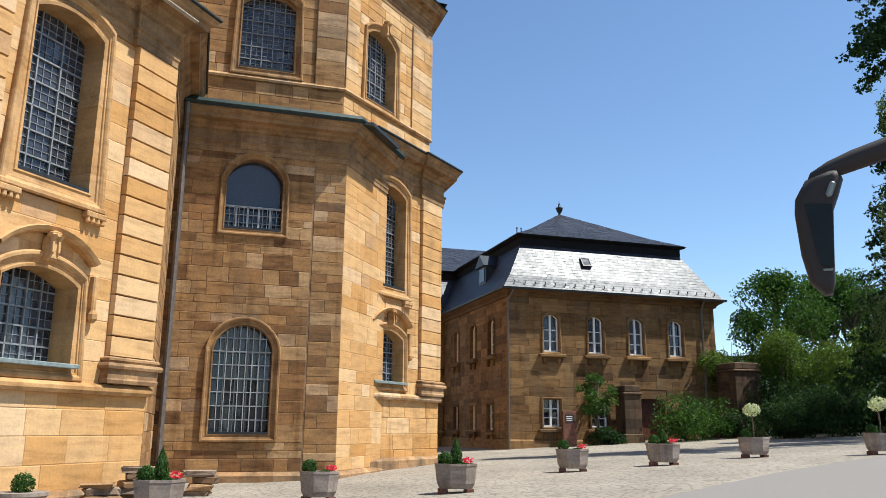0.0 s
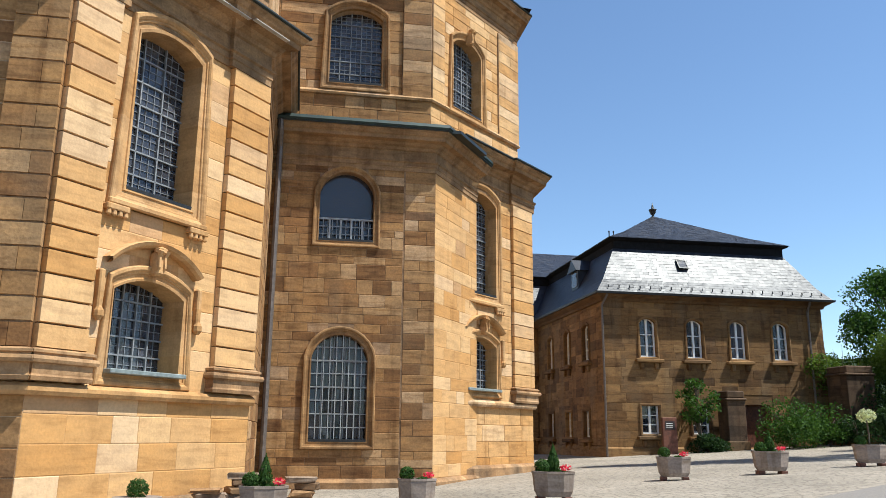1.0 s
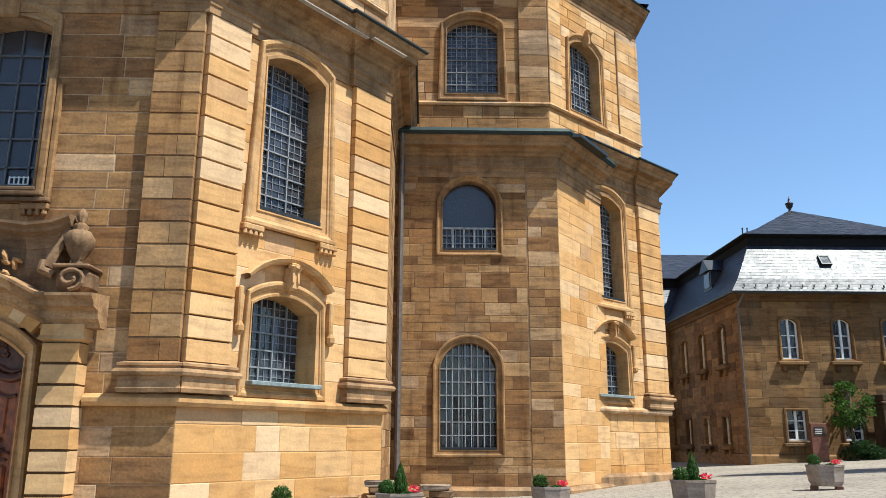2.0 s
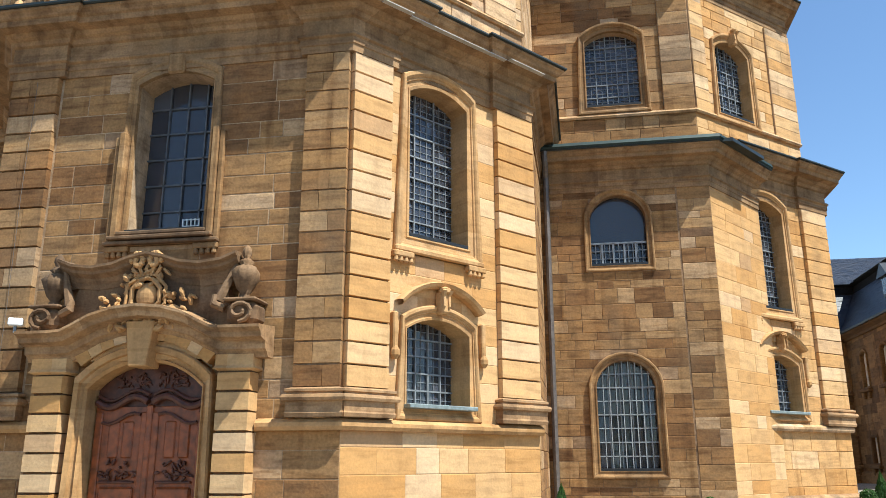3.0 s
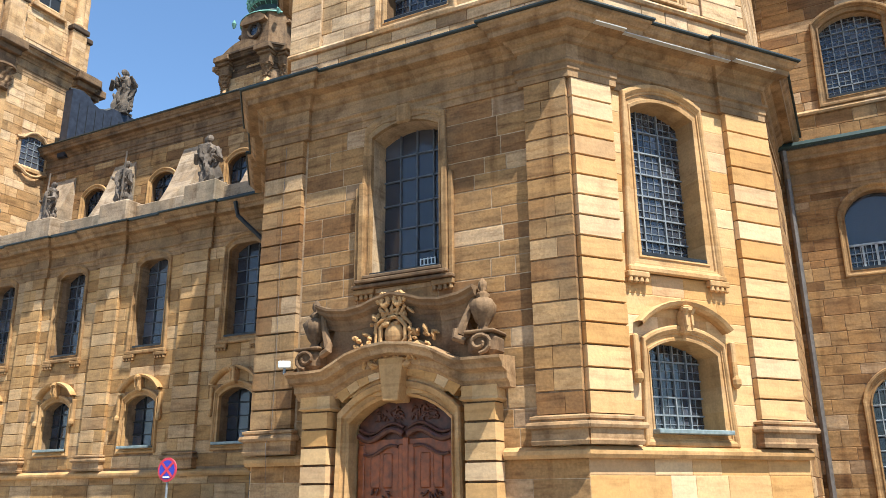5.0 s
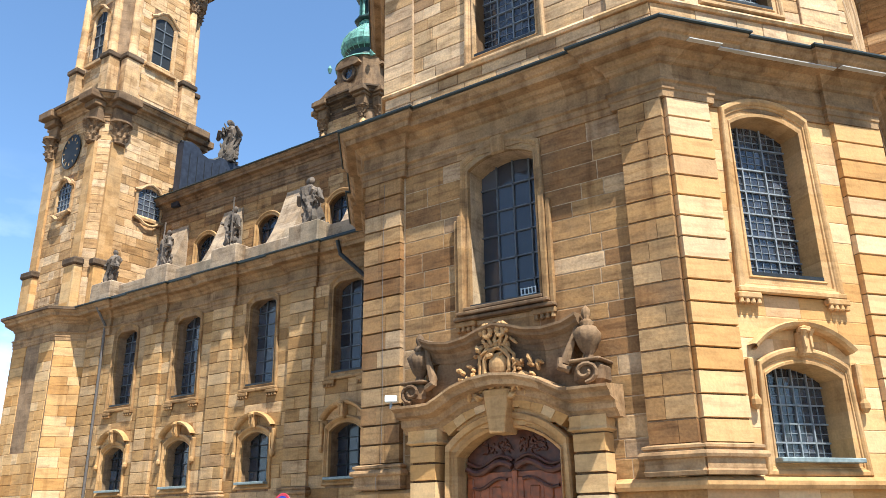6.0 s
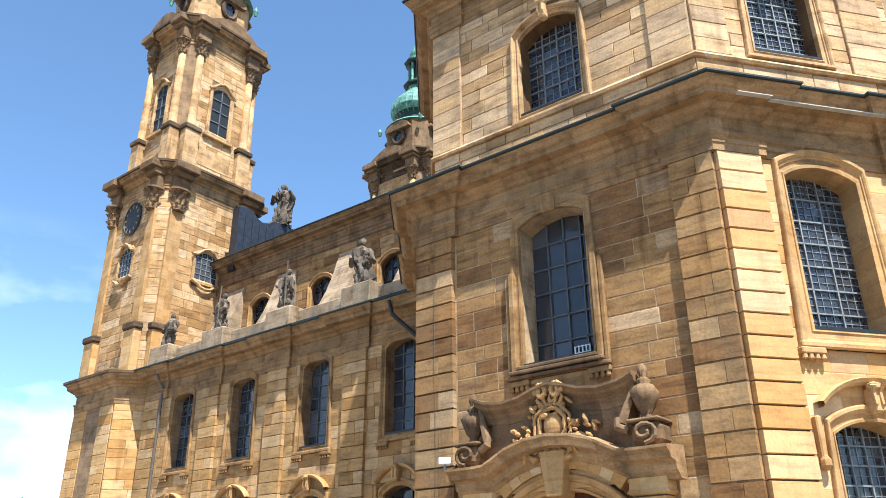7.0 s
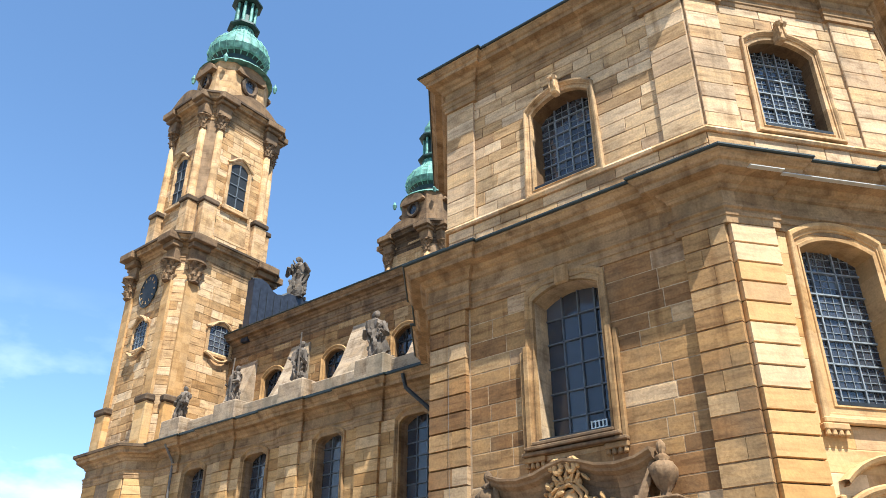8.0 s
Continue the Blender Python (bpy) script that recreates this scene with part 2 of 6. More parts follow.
def glass(name, dark, light, rough=0.06):
    """Old window glass: every pane its own tint and a faint ripple."""
    m, n, l, p = material(name)
    rnd = n.new("ShaderNodeObjectInfo").outputs["Random"]
    l.new(ramp(n, l, rnd, [(0, dark), (0.75, light), (1, tuple(c * 1.7 for c in light))]), p.inputs["Base Color"])
    p.inputs["Roughness"].default_value = rough
    p.inputs["Transmission Weight"].default_value = 0.5
    p.inputs["IOR"].default_value = 1.5
    bump(n, l, p, noise_node(n, l, 2.4, 2), 0.12, 0.05)
    return m


GLASS = glass("old_window_glass", (0.055, 0.057, 0.07), (0.10, 0.103, 0.122))


def leaf(name, a, b):
    m, n, l, p = material(name)
    rnd = n.new("ShaderNodeNewGeometry").outputs["Random Per Island"]
    l.new(ramp(n, l, rnd, [(0, a), (0.6, b), (1, tuple(c * 1.5 for c in b))]), p.inputs["Base Color"])
    p.inputs["Roughness"].default_value = 0.7
    p.inputs["Specular IOR Level"].default_value = 0.15
    tr, mx = n.new("ShaderNodeBsdfTranslucent"), n.new("ShaderNodeMixShader")
    tr.inputs["Color"].default_value = (b[0] * 1.8, b[1] * 1.8, b[2] * 1.2, 1)
    mx.inputs[0].default_value = 0.3
    l.new(p.outputs[0], mx.inputs[1])
    l.new(tr.outputs[0], mx.inputs[2])
    l.new(mx.outputs[0], n["Material Output"].inputs["Surface"])
    return m


LEAF = leaf("broad_leaves", (0.014, 0.038, 0.007), (0.042, 0.088, 0.015))
LEAFSUN = leaf("sunny_yellow_green_leaves", (0.035, 0.065, 0.011), (0.08, 0.125, 0.02))
# needle green; on shrubs and hedge the dark tone stands in for shade
LEAFDARK = leaf("dark_needles_and_shaded_leaves", (0.008, 0.022, 0.007), (0.02, 0.043, 0.012))
LEAFBOX = leaf("box_leaves", (0.014, 0.036, 0.008), (0.04, 0.085, 0.016))
LEAFBIRCH = leaf("birch_leaves", (0.035, 0.055, 0.018), (0.085, 0.115, 0.042))
LEAFPALE = leaf("silvery_leaves", (0.25, 0.28, 0.14), (0.42, 0.44, 0.28))
PETAL = leaf("red_petals", (0.45, 0.015, 0.03), (0.65, 0.05, 0.09))


# ---- mesh helpers ----
def part(name, bm, mat, parent=None, label="", m=None, smooth=False):
    me = bpy.data.meshes.new(name)
    bm.normal_update()
    bm.to_mesh(me)
    bm.free()
    if smooth:
        for f in me.polygons:
            f.use_smooth = True
    me.materials.append(mat)
    ob = new(name, me)
    if parent:
        ob.parent = parent
    if m is not None:
        ob.matrix_basis = m
    if label:
        tagged(ob, label)
    return ob


def thing(name, label, category, m=None, group="", kind=""):
    e = new(name)
    if m is not None:
        e.matrix_basis = m
    return tagged(e, label, category, group, kind)


def box(bm, x0, x1, y0, y1, z0, z1, bevel=0.0):
    vs = [bm.verts.new((x, y, z)) for x in (x0, x1) for y in (y0, y1) for z in (z0, z1)]
    fs = [bm.faces.new([vs[i] for i in q]) for q in ((0, 1, 3, 2), (4, 6, 7, 5), (0, 4, 5, 1), (2, 3, 7, 6), (0, 2, 6, 4), (1, 5, 7, 3))]
    if bevel:
        es = {e for f in fs for e in f.edges}
        bmesh.ops.bevel(bm, geom=list(es), offset=bevel, segments=1, affect="EDGES")
    return bm


def boxes(*args, bevel=0.0):
    bm = bmesh.new()
    for a in args:
        box(bm, *a, bevel=bevel)
    return bm


def lathe(bm, prof, cx=0.0, cy=0.0, n=16, squash=1.0, turn=0.0):
    rings = []
    for r, z in prof:
        rings.append([bm.verts.new((cx + r * math.cos(turn + 2 * math.pi * i / n), cy + squash * r * math.sin(turn + 2 * math.pi * i / n), z)) for i in range(n)])
    for a, b in zip(rings, rings[1:]):
        for i in range(n):
            bm.faces.new((a[i], a[(i + 1) % n], b[(i + 1) % n], b[i]))
    bm.faces.new(list(reversed(rings[0])))
    bm.faces.new(rings[-1])
    return bm


def tube(bm, pts, r, n=8):
    pts = [Vector(p) for p in pts]
    rings = []
    for i, p in enumerate(pts):
        d = (pts[min(i + 1, len(pts) - 1)] - pts[max(i - 1, 0)]).normalized()
        a = d.orthogonal().normalized() if abs(d.z) > 0.9 else d.cross(Vector((0, 0, 1))).normalized()
        b = d.cross(a)
        rr = r[i] if isinstance(r, (list, tuple)) else r
        rings.append([bm.verts.new(p + rr * (a * math.cos(2 * math.pi * k / n) + b * math.sin(2 * math.pi * k / n))) for k in range(n)])
    for a, b in zip(rings, rings[1:]):
        best = min(range(n), key=lambda s: sum((a[k].co - b[(k + s) % n].co).length for k in range(n)))
        for k in range(n):
            bm.faces.new((a[k], a[(k + 1) % n], b[(k + 1 + best) % n], b[(k + best) % n]))
    bm.faces.new(rings[0])
    bm.faces.new(rings[-1])
    bmesh.ops.recalc_face_normals(bm, faces=bm.faces)
    return bm


def facade(x, y, ux, uy):
    return Matrix.Translation((x, y, 0)) @ Matrix.Rotation(math.atan2(uy, ux), 4, "Z")


def arch(cx, w, z0, zs, rise, n=12, grow=0.0):
    """Outline of an arched opening, from the lower left round by the right; grow widens it all round."""
    h = w / 2
    pts = [(cx - h - grow, z0 - grow), (cx + h + grow, z0 - grow)]
    if rise <= 0:
        return pts + [(cx + h + grow, zs + grow), (cx - h - grow, zs + grow)]
    r = (h * h + rise * rise) / (2 * rise)
    cz = zs + rise - r
    a = math.asin(min(1, h / r))
    for i in range(n + 1):
        t = a - 2 * a * i / n
        pts.append((cx + (r + grow) * math.sin(t), cz + (r + grow) * math.cos(t)))
    return pts


def solid(bm, outer, holes, y0, y1):
    """A slab between y0 and y1 with this outline in x, z and holes right through it."""
    loops = [[Vector((x, z, 0)) for x, z in o] for o in (outer, *holes)]
    tris = tessellate(loops)
    flat = [p for o in loops for p in o]
    f = [bm.verts.new((p.x, y0, p.y)) for p in flat]
    b = [bm.verts.new((p.x, y1, p.y)) for p in flat]
    for t in tris:
        bm.faces.new([f[i] for i in t])
        bm.faces.new([b[i] for i in reversed(t)])
    k = 0
    for o in loops:
        n = len(o)
        for i in range(n):
            a, c = k + i, k + (i + 1) % n
            bm.faces.new((f[a], f[c], b[c], b[a]))
        k += n
    bmesh.ops.recalc_face_normals(bm, faces=bm.faces)
    return bm


def tessellate(loops):
    import mathutils
    return mathutils.geometry.tessellate_polygon(loops)


def ring(bm, inner, outer, prof, closed=True):
    """A moulding that runs round an opening; prof: (share of the way from inner to outer outline, y)."""
    rows = []
    for t, y in prof:
        rows.append([bm.verts.new((a[0] + (b[0] - a[0]) * t, y, a[1] + (b[1] - a[1]) * t)) for a, b in zip(inner, outer)])
    n = len(inner)
    for a, b in zip(rows, rows[1:]):
        for i in range(n if closed else n - 1):
            bm.faces.new((a[i], a[(i + 1) % n], b[(i + 1) % n], b[i]))
    bmesh.ops.recalc_face_normals(bm, faces=bm.faces)
    return bm


def sweep(bm, path, prof, closed=False):
    """A moulding along a plan line; its outside is on the right of the way. prof: (out, z)."""
    n = len(path)
    rows = []
    for i in range(n):
        p = Vector(path[i])
        a = (p - Vector(path[i - 1])).normalized() if (i or closed) else None
        b = (Vector(path[(i + 1) % n]) - p).normalized() if (i < n - 1 or closed) else None
        a, b = a or b, b or a
        na, nb = Vector((a.y, -a.x)), Vector((b.y, -b.x))
        m = (na + nb) / (1 + na.dot(nb))
        rows.append([bm.verts.new((p.x + m.x * o, p.y + m.y * o, z)) for o, z in prof])
    for i in range(n if closed else n - 1):
        a, b = rows[i], rows[(i + 1) % n]
        for k in range(len(prof) - 1):
            bm.faces.new((a[k], b[k], b[k + 1], a[k + 1]))
    if not closed:
        bm.faces.new(rows[0])
        bm.faces.new(list(reversed(rows[-1])))
    bmesh.ops.recalc_face_normals(bm, faces=bm.faces)
    return bm


CORNICE = [(-0.1, -1.6), (0.05, -1.6), (0.05, -1.42), (0.08, -1.4), (0.08, -1.24), (0.14, -1.2), (0.14, -1.14), (0.03, -1.12), (0.03, -0.72), (0.10, -0.68), (0.14, -0.58),
           (0.24, -0.52), (0.30, -0.42), (0.56, -0.38), (0.58, -0.24), (0.64, -0.20), (0.70, -0.10), (0.75, -0.06), (0.75, 0.0), (-0.1, 0.1)]


def broken(path, raised, out=0.13):
    """The plan line of a cornice that steps forward over the pilasters. raised: for each stretch, its stepped intervals."""
    pts, n = [], len(path)
    path = [Vector(p) for p in path]

    def nrm(i):
        u = (path[i + 1] - path[i]).normalized()
        return u, Vector((u.y, -u.x)), (path[i + 1] - path[i]).length
    for i in range(n - 1):
        u, v, ln = nrm(i)
        prev_up = i > 0 and raised[i - 1] and raised[i - 1][-1][1] > nrm(i - 1)[2] - 0.05
        starts_up = raised[i] and raised[i][0][0] < 0.05
        if prev_up and starts_up:
            w = nrm(i - 1)[1]
            pts.append(path[i] + (v + w) / (1 + v.dot(w)) * out)
        elif starts_up:
            pts += [path[i], path[i] + v * out] if i else [path[i] + v * out]
        else:
            pts.append(path[i])
        for a, b in raised[i]:
            if a >= 0.05:
                pts += [path[i] + u * a, path[i] + u * a + v * out]
            if b <= ln - 0.05:
                pts += [path[i] + u * b + v * out, path[i] + u * b]
    pts.append(path[-1])
    return pts


def entablature(parent, path, top, mat, scale=1.0, gutter=True, closed=False):
    part("cornice", sweep(bmesh.new(), path, [(o * scale, top + z * scale) for o, z in CORNICE], closed), mat, parent, "projecting moulded sandstone cornice")
    if gutter:
        part("gutter", sweep(bmesh.new(), path, [(o * scale, top + z) for o, z in ((0.45, 0.02), (0.79, -0.01), (0.82, 0.02), (0.81, 0.07), (0.45, 0.06))], closed), LEAD, parent, "dark sheet metal edge above the cornice")


def wall(parent, m, length, z0, z1, holes, mat, thick=0.8, name="wall", start=0.0, label=""):
    bm = solid(bmesh.new(), [(start, z0), (length, z0), (length, z1), (start, z1)], holes, 0.0, thick)
    return part(name, bm, mat, parent, label, m)


def plate(pts, z0, z1):
    bm = bmesh.new()
    a, b = [bm.verts.new((p[0], p[1], z0)) for p in pts], [bm.verts.new((p[0], p[1], z1)) for p in pts]
    n = len(pts)
    for i in range(n):
        bm.faces.new((a[i], a[(i + 1) % n], b[(i + 1) % n], b[i]))
    bm.faces.new(b)
    bm.faces.new(list(reversed(a)))
    bmesh.ops.recalc_face_normals(bm, faces=bm.faces)
    return bm


rng = random.Random(7)


def courses(z0, z1, h, vary=0.12):
    zs, z = [], z0
    while z < z1 - 0.6 * h:
        step = h * rng.uniform(1 - vary, 1 + vary)
        if z + step > z1 - 0.3 * h:
            step = z1 - z
        zs.append((z, z + step))
        z += step
    return zs


def blocks(x0, x1, z0, z1, h, ln, holes=(), vary=0.12, gap=0.014):
    """Ashlar: courses of blocks of uneven length, cut off at the openings. holes: (cx, w, z0, zs, rise)."""
    out = []
    for a, b in courses(z0, z1, h, vary):
        cuts = []
        for cx, w, h0, hs, rise in holes:
            if b > h0 - 0.02 and a < hs + rise + 0.02:
                hw = w / 2
                if a > hs and rise > 0:
                    r = (hw * hw + rise * rise) / (2 * rise)
                    k = min(max(a - (hs + rise - r), 0), r)
                    hw = math.sqrt(max(r * r - k * k, 0.0)) + 0.02
                cuts.append((cx - hw, cx + hw))
        x, spans = x0, []
        for c, d in sorted(cuts):
            if c > x:
                spans.append((x, min(c, x1)))
            x = max(x, d)
        if x < x1:
            spans.append((x, x1))
        for s, e in spans:
            x = s
            while x < e - 0.02:
                step = ln * rng.uniform(0.55, 1.5)
                if x + step > e - 0.4 * ln:
                    step = e - x
                if step > 0.06:
                    out.append((x + gap / 2, x + step - gap / 2, a + gap / 2, b - gap / 2, rng.uniform(0.0, 0.009)))
                x += step
    return out


def unit_block(bev=0.03):
    """A block one metre each way, chamfered in front, open behind."""
    bm = bmesh.new()
    o = [bm.verts.new((x, 1, z)) for x, z in ((0, 0), (1, 0), (1, 1), (0, 1))]
    s = [bm.verts.new((x, 0.35, z)) for x, z in ((0, 0), (1, 0), (1, 1), (0, 1))]
    f = [bm.verts.new((x, 0, z)) for x, z in ((bev * 0.25, bev), (1 - bev * 0.25, bev), (1 - bev * 0.25, 1 - bev), (bev * 0.25, 1 - bev))]
    for a, b in ((o, s), (s, f)):
        for i in range(4):
            bm.faces.new((a[i], a[(i + 1) % 4], b[(i + 1) % 4], b[i]))
    bm.faces.new(f)
    bmesh.ops.recalc_face_normals(bm, faces=bm.faces)
    me = bpy.data.meshes.new("stone")
    bm.to_mesh(me)
    bm.free()
    return me


UNIT = {}


def lay(parent, items, mat_ob, mat_is, proud=0.03, singly=True, y=0.0):
    """Lays the blocks in front of the wall part: each a piece of its own, or all in one mesh."""
    if singly:
        key = mat_ob.name
        if key not in UNIT:
            UNIT[key] = unit_block()
            UNIT[key].materials.append(mat_ob)
        for x0, x1, z0, z1, d in items[:300]:
            ob = new("stone", UNIT[key])
            ob.parent = parent
            ob.matrix_basis = Matrix.Translation((x0, y - proud - d, z0)) @ Matrix.Diagonal((x1 - x0, proud + d + 0.01, z1 - z0, 1))
        items = items[300:]
    if items:
        vs, fs = [], []
        for x0, x1, z0, z1, d in items:
            k, p, c = len(vs), y - proud - d, min(0.012, proud * 0.6)
            vs += [(x0, y + 0.01, z0), (x1, y + 0.01, z0), (x1, y + 0.01, z1), (x0, y + 0.01, z1),
                   (x0, p + c, z0), (x1, p + c, z0), (x1, p + c, z1), (x0, p + c, z1),
                   (x0 + c, p, z0 + c), (x1 - c, p, z0 + c), (x1 - c, p, z1 - c), (x0 + c, p, z1 - c)]
            for b in (0, 4):
                for i in range(4):
                    j = (i + 1) % 4
                    fs.append((k + b + i, k + b + j, k + b + 4 + j, k + b + 4 + i))
            fs.append((k + 8, k + 9, k + 10, k + 11))
        me = bpy.data.meshes.new("ashlar_facing")
        me.from_pydata(vs, [], fs)
        me.materials.append(mat_is)
        ob = new("ashlar_facing", me)
        ob.parent = parent
        tagged(ob, kind="stuff")


PIECES = []


def pilaster(parent, m, x0, x1, z0, z1, mat_ob, mat_is, proud=0.16, h=0.5, singly=True, base=True, ymat=None, groove=0.08, split=True, gap=0.013):
    """A strip of deep-grooved courses on a moulded base."""
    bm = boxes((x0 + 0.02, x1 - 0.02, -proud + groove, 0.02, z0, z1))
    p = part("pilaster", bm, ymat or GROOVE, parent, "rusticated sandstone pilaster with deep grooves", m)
    n = max(1, round((z1 - z0) / h))
    step = (z1 - z0) / n
    items = []
    for i in range(n):
        a, b = z0 + i * step, z0 + (i + 1) * step
        cut = x0 + (x1 - x0) * (rng.choice((0.4, 0.62, 1.0, 1.0)) if split else 1.0)
        for s, e in ((x0, cut), (cut, x1)):
            if e - s > 0.1:
                items.append((s + 0.002, e - 0.002, a + gap, b - gap if i < n - 1 else b, rng.uniform(0, 0.012) if groove < 0.05 else 0.0))
    PIECES.append((p, items, mat_ob, mat_is, proud, singly, 0.0))
    if base:
        w = [(x0, 0.3), (x0, -proud), (x1, -proud), (x1, 0.3)]
        prof = [(0, z0 - 0.62), (0.1, z0 - 0.62), (0.12, z0 - 0.54), (0.1, z0 - 0.5), (0.1, z0 - 0.3), (0.17, z0 - 0.28), (0.19, z0 - 0.22), (0.17, z0 - 0.16), (0.09, z0 - 0.14), (0.09, z0 - 0.11), (0.13, z0 - 0.09), (0.13, z0 - 0.04), (0.02, z0), (0, z0)]
        part("pilaster_base", sweep(bmesh.new(), w, prof), STAINED, parent, "moulded sandstone pilaster base", m)
    return p


def bars(cx, w, z0, zs, rise, cols, rows, y, t, d=0.03):
    """Upright and level bars of an arched window, each as box limits."""
    h = w / 2
    r = (h * h + rise * rise) / (2 * rise) if rise > 0 else 0
    out = []
    for i in range(1, cols):
        x = cx - h + w * i / cols
        top = zs if rise <= 0 else zs + rise - r + math.sqrt(max(r * r - (x - cx) ** 2, 0))
        out.append((x - t, x + t, y - d, y + d, z0, top))
    tall = zs + rise - z0
    for i in range(1, rows):
        z = z0 + tall * i / rows
        hw = h
        if z > zs and rise > 0:
            k = z - (zs + rise - r)
            hw = math.sqrt(max(r * r - k * k, 0.0))
        out.append((cx - hw, cx + hw, y - d, y + d, z - t, z + t))
    return out


PANE = {}


def panes(win, cx, w, z0, z1, depth, cols, rows):
    """Single panes of glass set a little out of true; the jambs hide what lies past the arch."""
    if not PANE:
        bm = boxes((0, 1, 0, 1, 0, 1))
        PANE["mesh"] = bpy.data.meshes.new("pane")
        bm.to_mesh(PANE["mesh"])
        bm.free()
        PANE["mesh"].materials.append(GLASS)
    rr = random.Random(int(cx * 100) + cols)
    dx, dz = w / cols, (z1 - z0) / rows
    for i in range(cols):
        for j in range(rows):
            ob = new("pane", PANE["mesh"])
            ob.parent = win
            turn = Matrix.Rotation(rr.gauss(0, 0.012), 4, "X") @ Matrix.Rotation(rr.gauss(0, 0.012), 4, "Z")
            ob.matrix_basis = Matrix.Translation((cx - w / 2 + (i + 0.5) * dx, depth, z0 + (j + 0.5) * dz)) @ turn @ Matrix.Diagonal((dx * 1.01, 0.01, dz * 1.01, 1)) @ Matrix.Translation((-0.5, 0, -0.5))


def window(parent, m, cx, w, z0, zs, rise, depth=0.55, fw=0.34, proud=0.1, grid=(4, 7), fine=(8, 14), label="", mat=None, style="plain", sill=True, bar=IRON):
    """A stone surround with its glass, bars, sill and ornaments."""
    mat = mat or FRAME
    bm = bmesh.new()
    inner, outer = arch(cx, w, z0, zs, rise), arch(cx, w, z0, zs, rise, grow=fw)
    prof = [(-0.025, 0.1), (-0.025, -proud * 0.4), (0.14, -proud * 0.5), (0.18, -proud * 0.25), (0.42, -proud * 0.3), (0.46, -proud * 0.62), (0.56, -proud * 0.66), (0.6, -proud * 0.9), (0.72, -proud * 1.2), (0.9, -proud * 1.2), (0.96, -proud), (1.0, -proud * 0.6), (1.0, 0.02)]
    ring(bm, inner, outer, prof)
    win = part("window", bm, mat, parent, label or "arched leaded window in a moulded sandstone surround", m)
    panes(win, cx, w, z0, zs + rise, depth, *(fine if fine and fine[0] * fine[1] < 200 else grid))
    for b in bars(cx, w, z0, zs, rise, grid[0], grid[1], depth - 0.03, 0.018):
        part("glazing_bar", boxes(b), bar, win)
    if fine:
        bm = bmesh.new()
        for b in bars(cx, w, z0, zs, rise, fine[0], fine[1], depth - 0.01, 0.007, 0.012):
            box(bm, *b)
        tagged(part("lead_lattice", bm, bar, win), kind="stuff")
    h = w / 2
    if sill:
        if style == "hood":
            part("sill", boxes((cx - h - 0.06, cx + h + 0.06, -proud - 0.16, depth, z0 - 0.07, z0 + 0.03), bevel=0.015), SILL, win, "projecting pale sheet metal sill")
        else:
            part("sill", boxes((cx - h + 0.01, cx + h - 0.01, -proud * 0.5, depth, z0 - 0.02, z0 + 0.06)), DARKIRON, win, "dark sheet metal window sill")
    if style == "guttae":
        for s in (-1, 1):
            x = cx + s * (h + fw - 0.25)
            part("console", boxes((x - 0.3, x + 0.3, -proud - 0.06, 0.0, z0 - fw - 0.14, z0 - fw), bevel=0.02), mat, win)
            for k in range(4):
                bm = lathe(bmesh.new(), [(0.035, z0 - fw - 0.27), (0.062, z0 - fw - 0.24), (0.045, z0 - fw - 0.13)], x - 0.225 + 0.15 * k, -proud, 8)
                part("gutta", bm, mat, win)
        part("apron", boxes((cx - h - fw, cx + h + fw, -proud - 0.05, 0.02, z0 - fw, z0 - fw + 0.14), bevel=0.03), mat, win)
    if style == "hood":
        a, b = arch(cx, w, z0, zs + 0.28, rise + 0.12, grow=fw), arch(cx, w, z0, zs + 0.28, rise + 0.12, grow=fw + 0.15)
        bm = ring(bmesh.new(), a[2:], b[2:], [(0, 0.0), (0, -proud - 0.08), (0.3, -proud - 0.16), (0.8, -proud - 0.2), (1, -proud - 0.12), (1, 0.0)], closed=False)
        for s in (-1, 1):
            x = cx + s * (h + fw + 0.06)
            box(bm, x - 0.07, x + 0.07, -proud - 0.06, 0.02, zs - 0.55, zs + 0.34, bevel=0.03)
            lathe(bm, [(0.05, zs - 0.75), (0.11, zs - 0.66), (0.11, zs - 0.55), (0.05, zs - 0.45)], x, -proud - 0.02, 8)
        part("hood_mould", bm, mat, win, "curved sandstone hood with scrolled ends")
    if style in ("hood", "key"):
        zt = zs + rise + (0.42 if style == "hood" else fw * 0.4)
        bm = boxes((cx - 0.12, cx + 0.12, -proud - 0.2, 0, zt - 0.3, zt + 0.26), bevel=0.05)
        for e in (-0.08, 0.08):
            tube(bm, [(cx + e, -proud - 0.1, zt - 0.3), (cx + e, -proud - 0.22, zt - 0.12), (cx + e, -proud - 0.2, zt + 0.12), (cx + e * 1.3, -proud - 0.26, zt + 0.27)], [0.03, 0.04, 0.05, 0.07], 6)
        bm2 = lathe(bm, [(0.04, zt + 0.16), (0.15, zt + 0.22), (0.15, zt + 0.31), (0.04, zt + 0.36)], cx, -proud - 0.14, 10)
        part("keystone", bm2, mat, win, "scrolled keystone")
    return win


# ---- ground ----
def ground_z(x, y):
    z = max(0.0, x - 2.5) * 0.055 * min(1, max(0, (60 - x) / 40 + 0.5))
    return z - 0.012 * max(-10, min(y - 22, 40)) * min(1, max(0, (x + 2) / 10)) - 0.02 * max(0, min(-x - 15, 60)) * 0.3


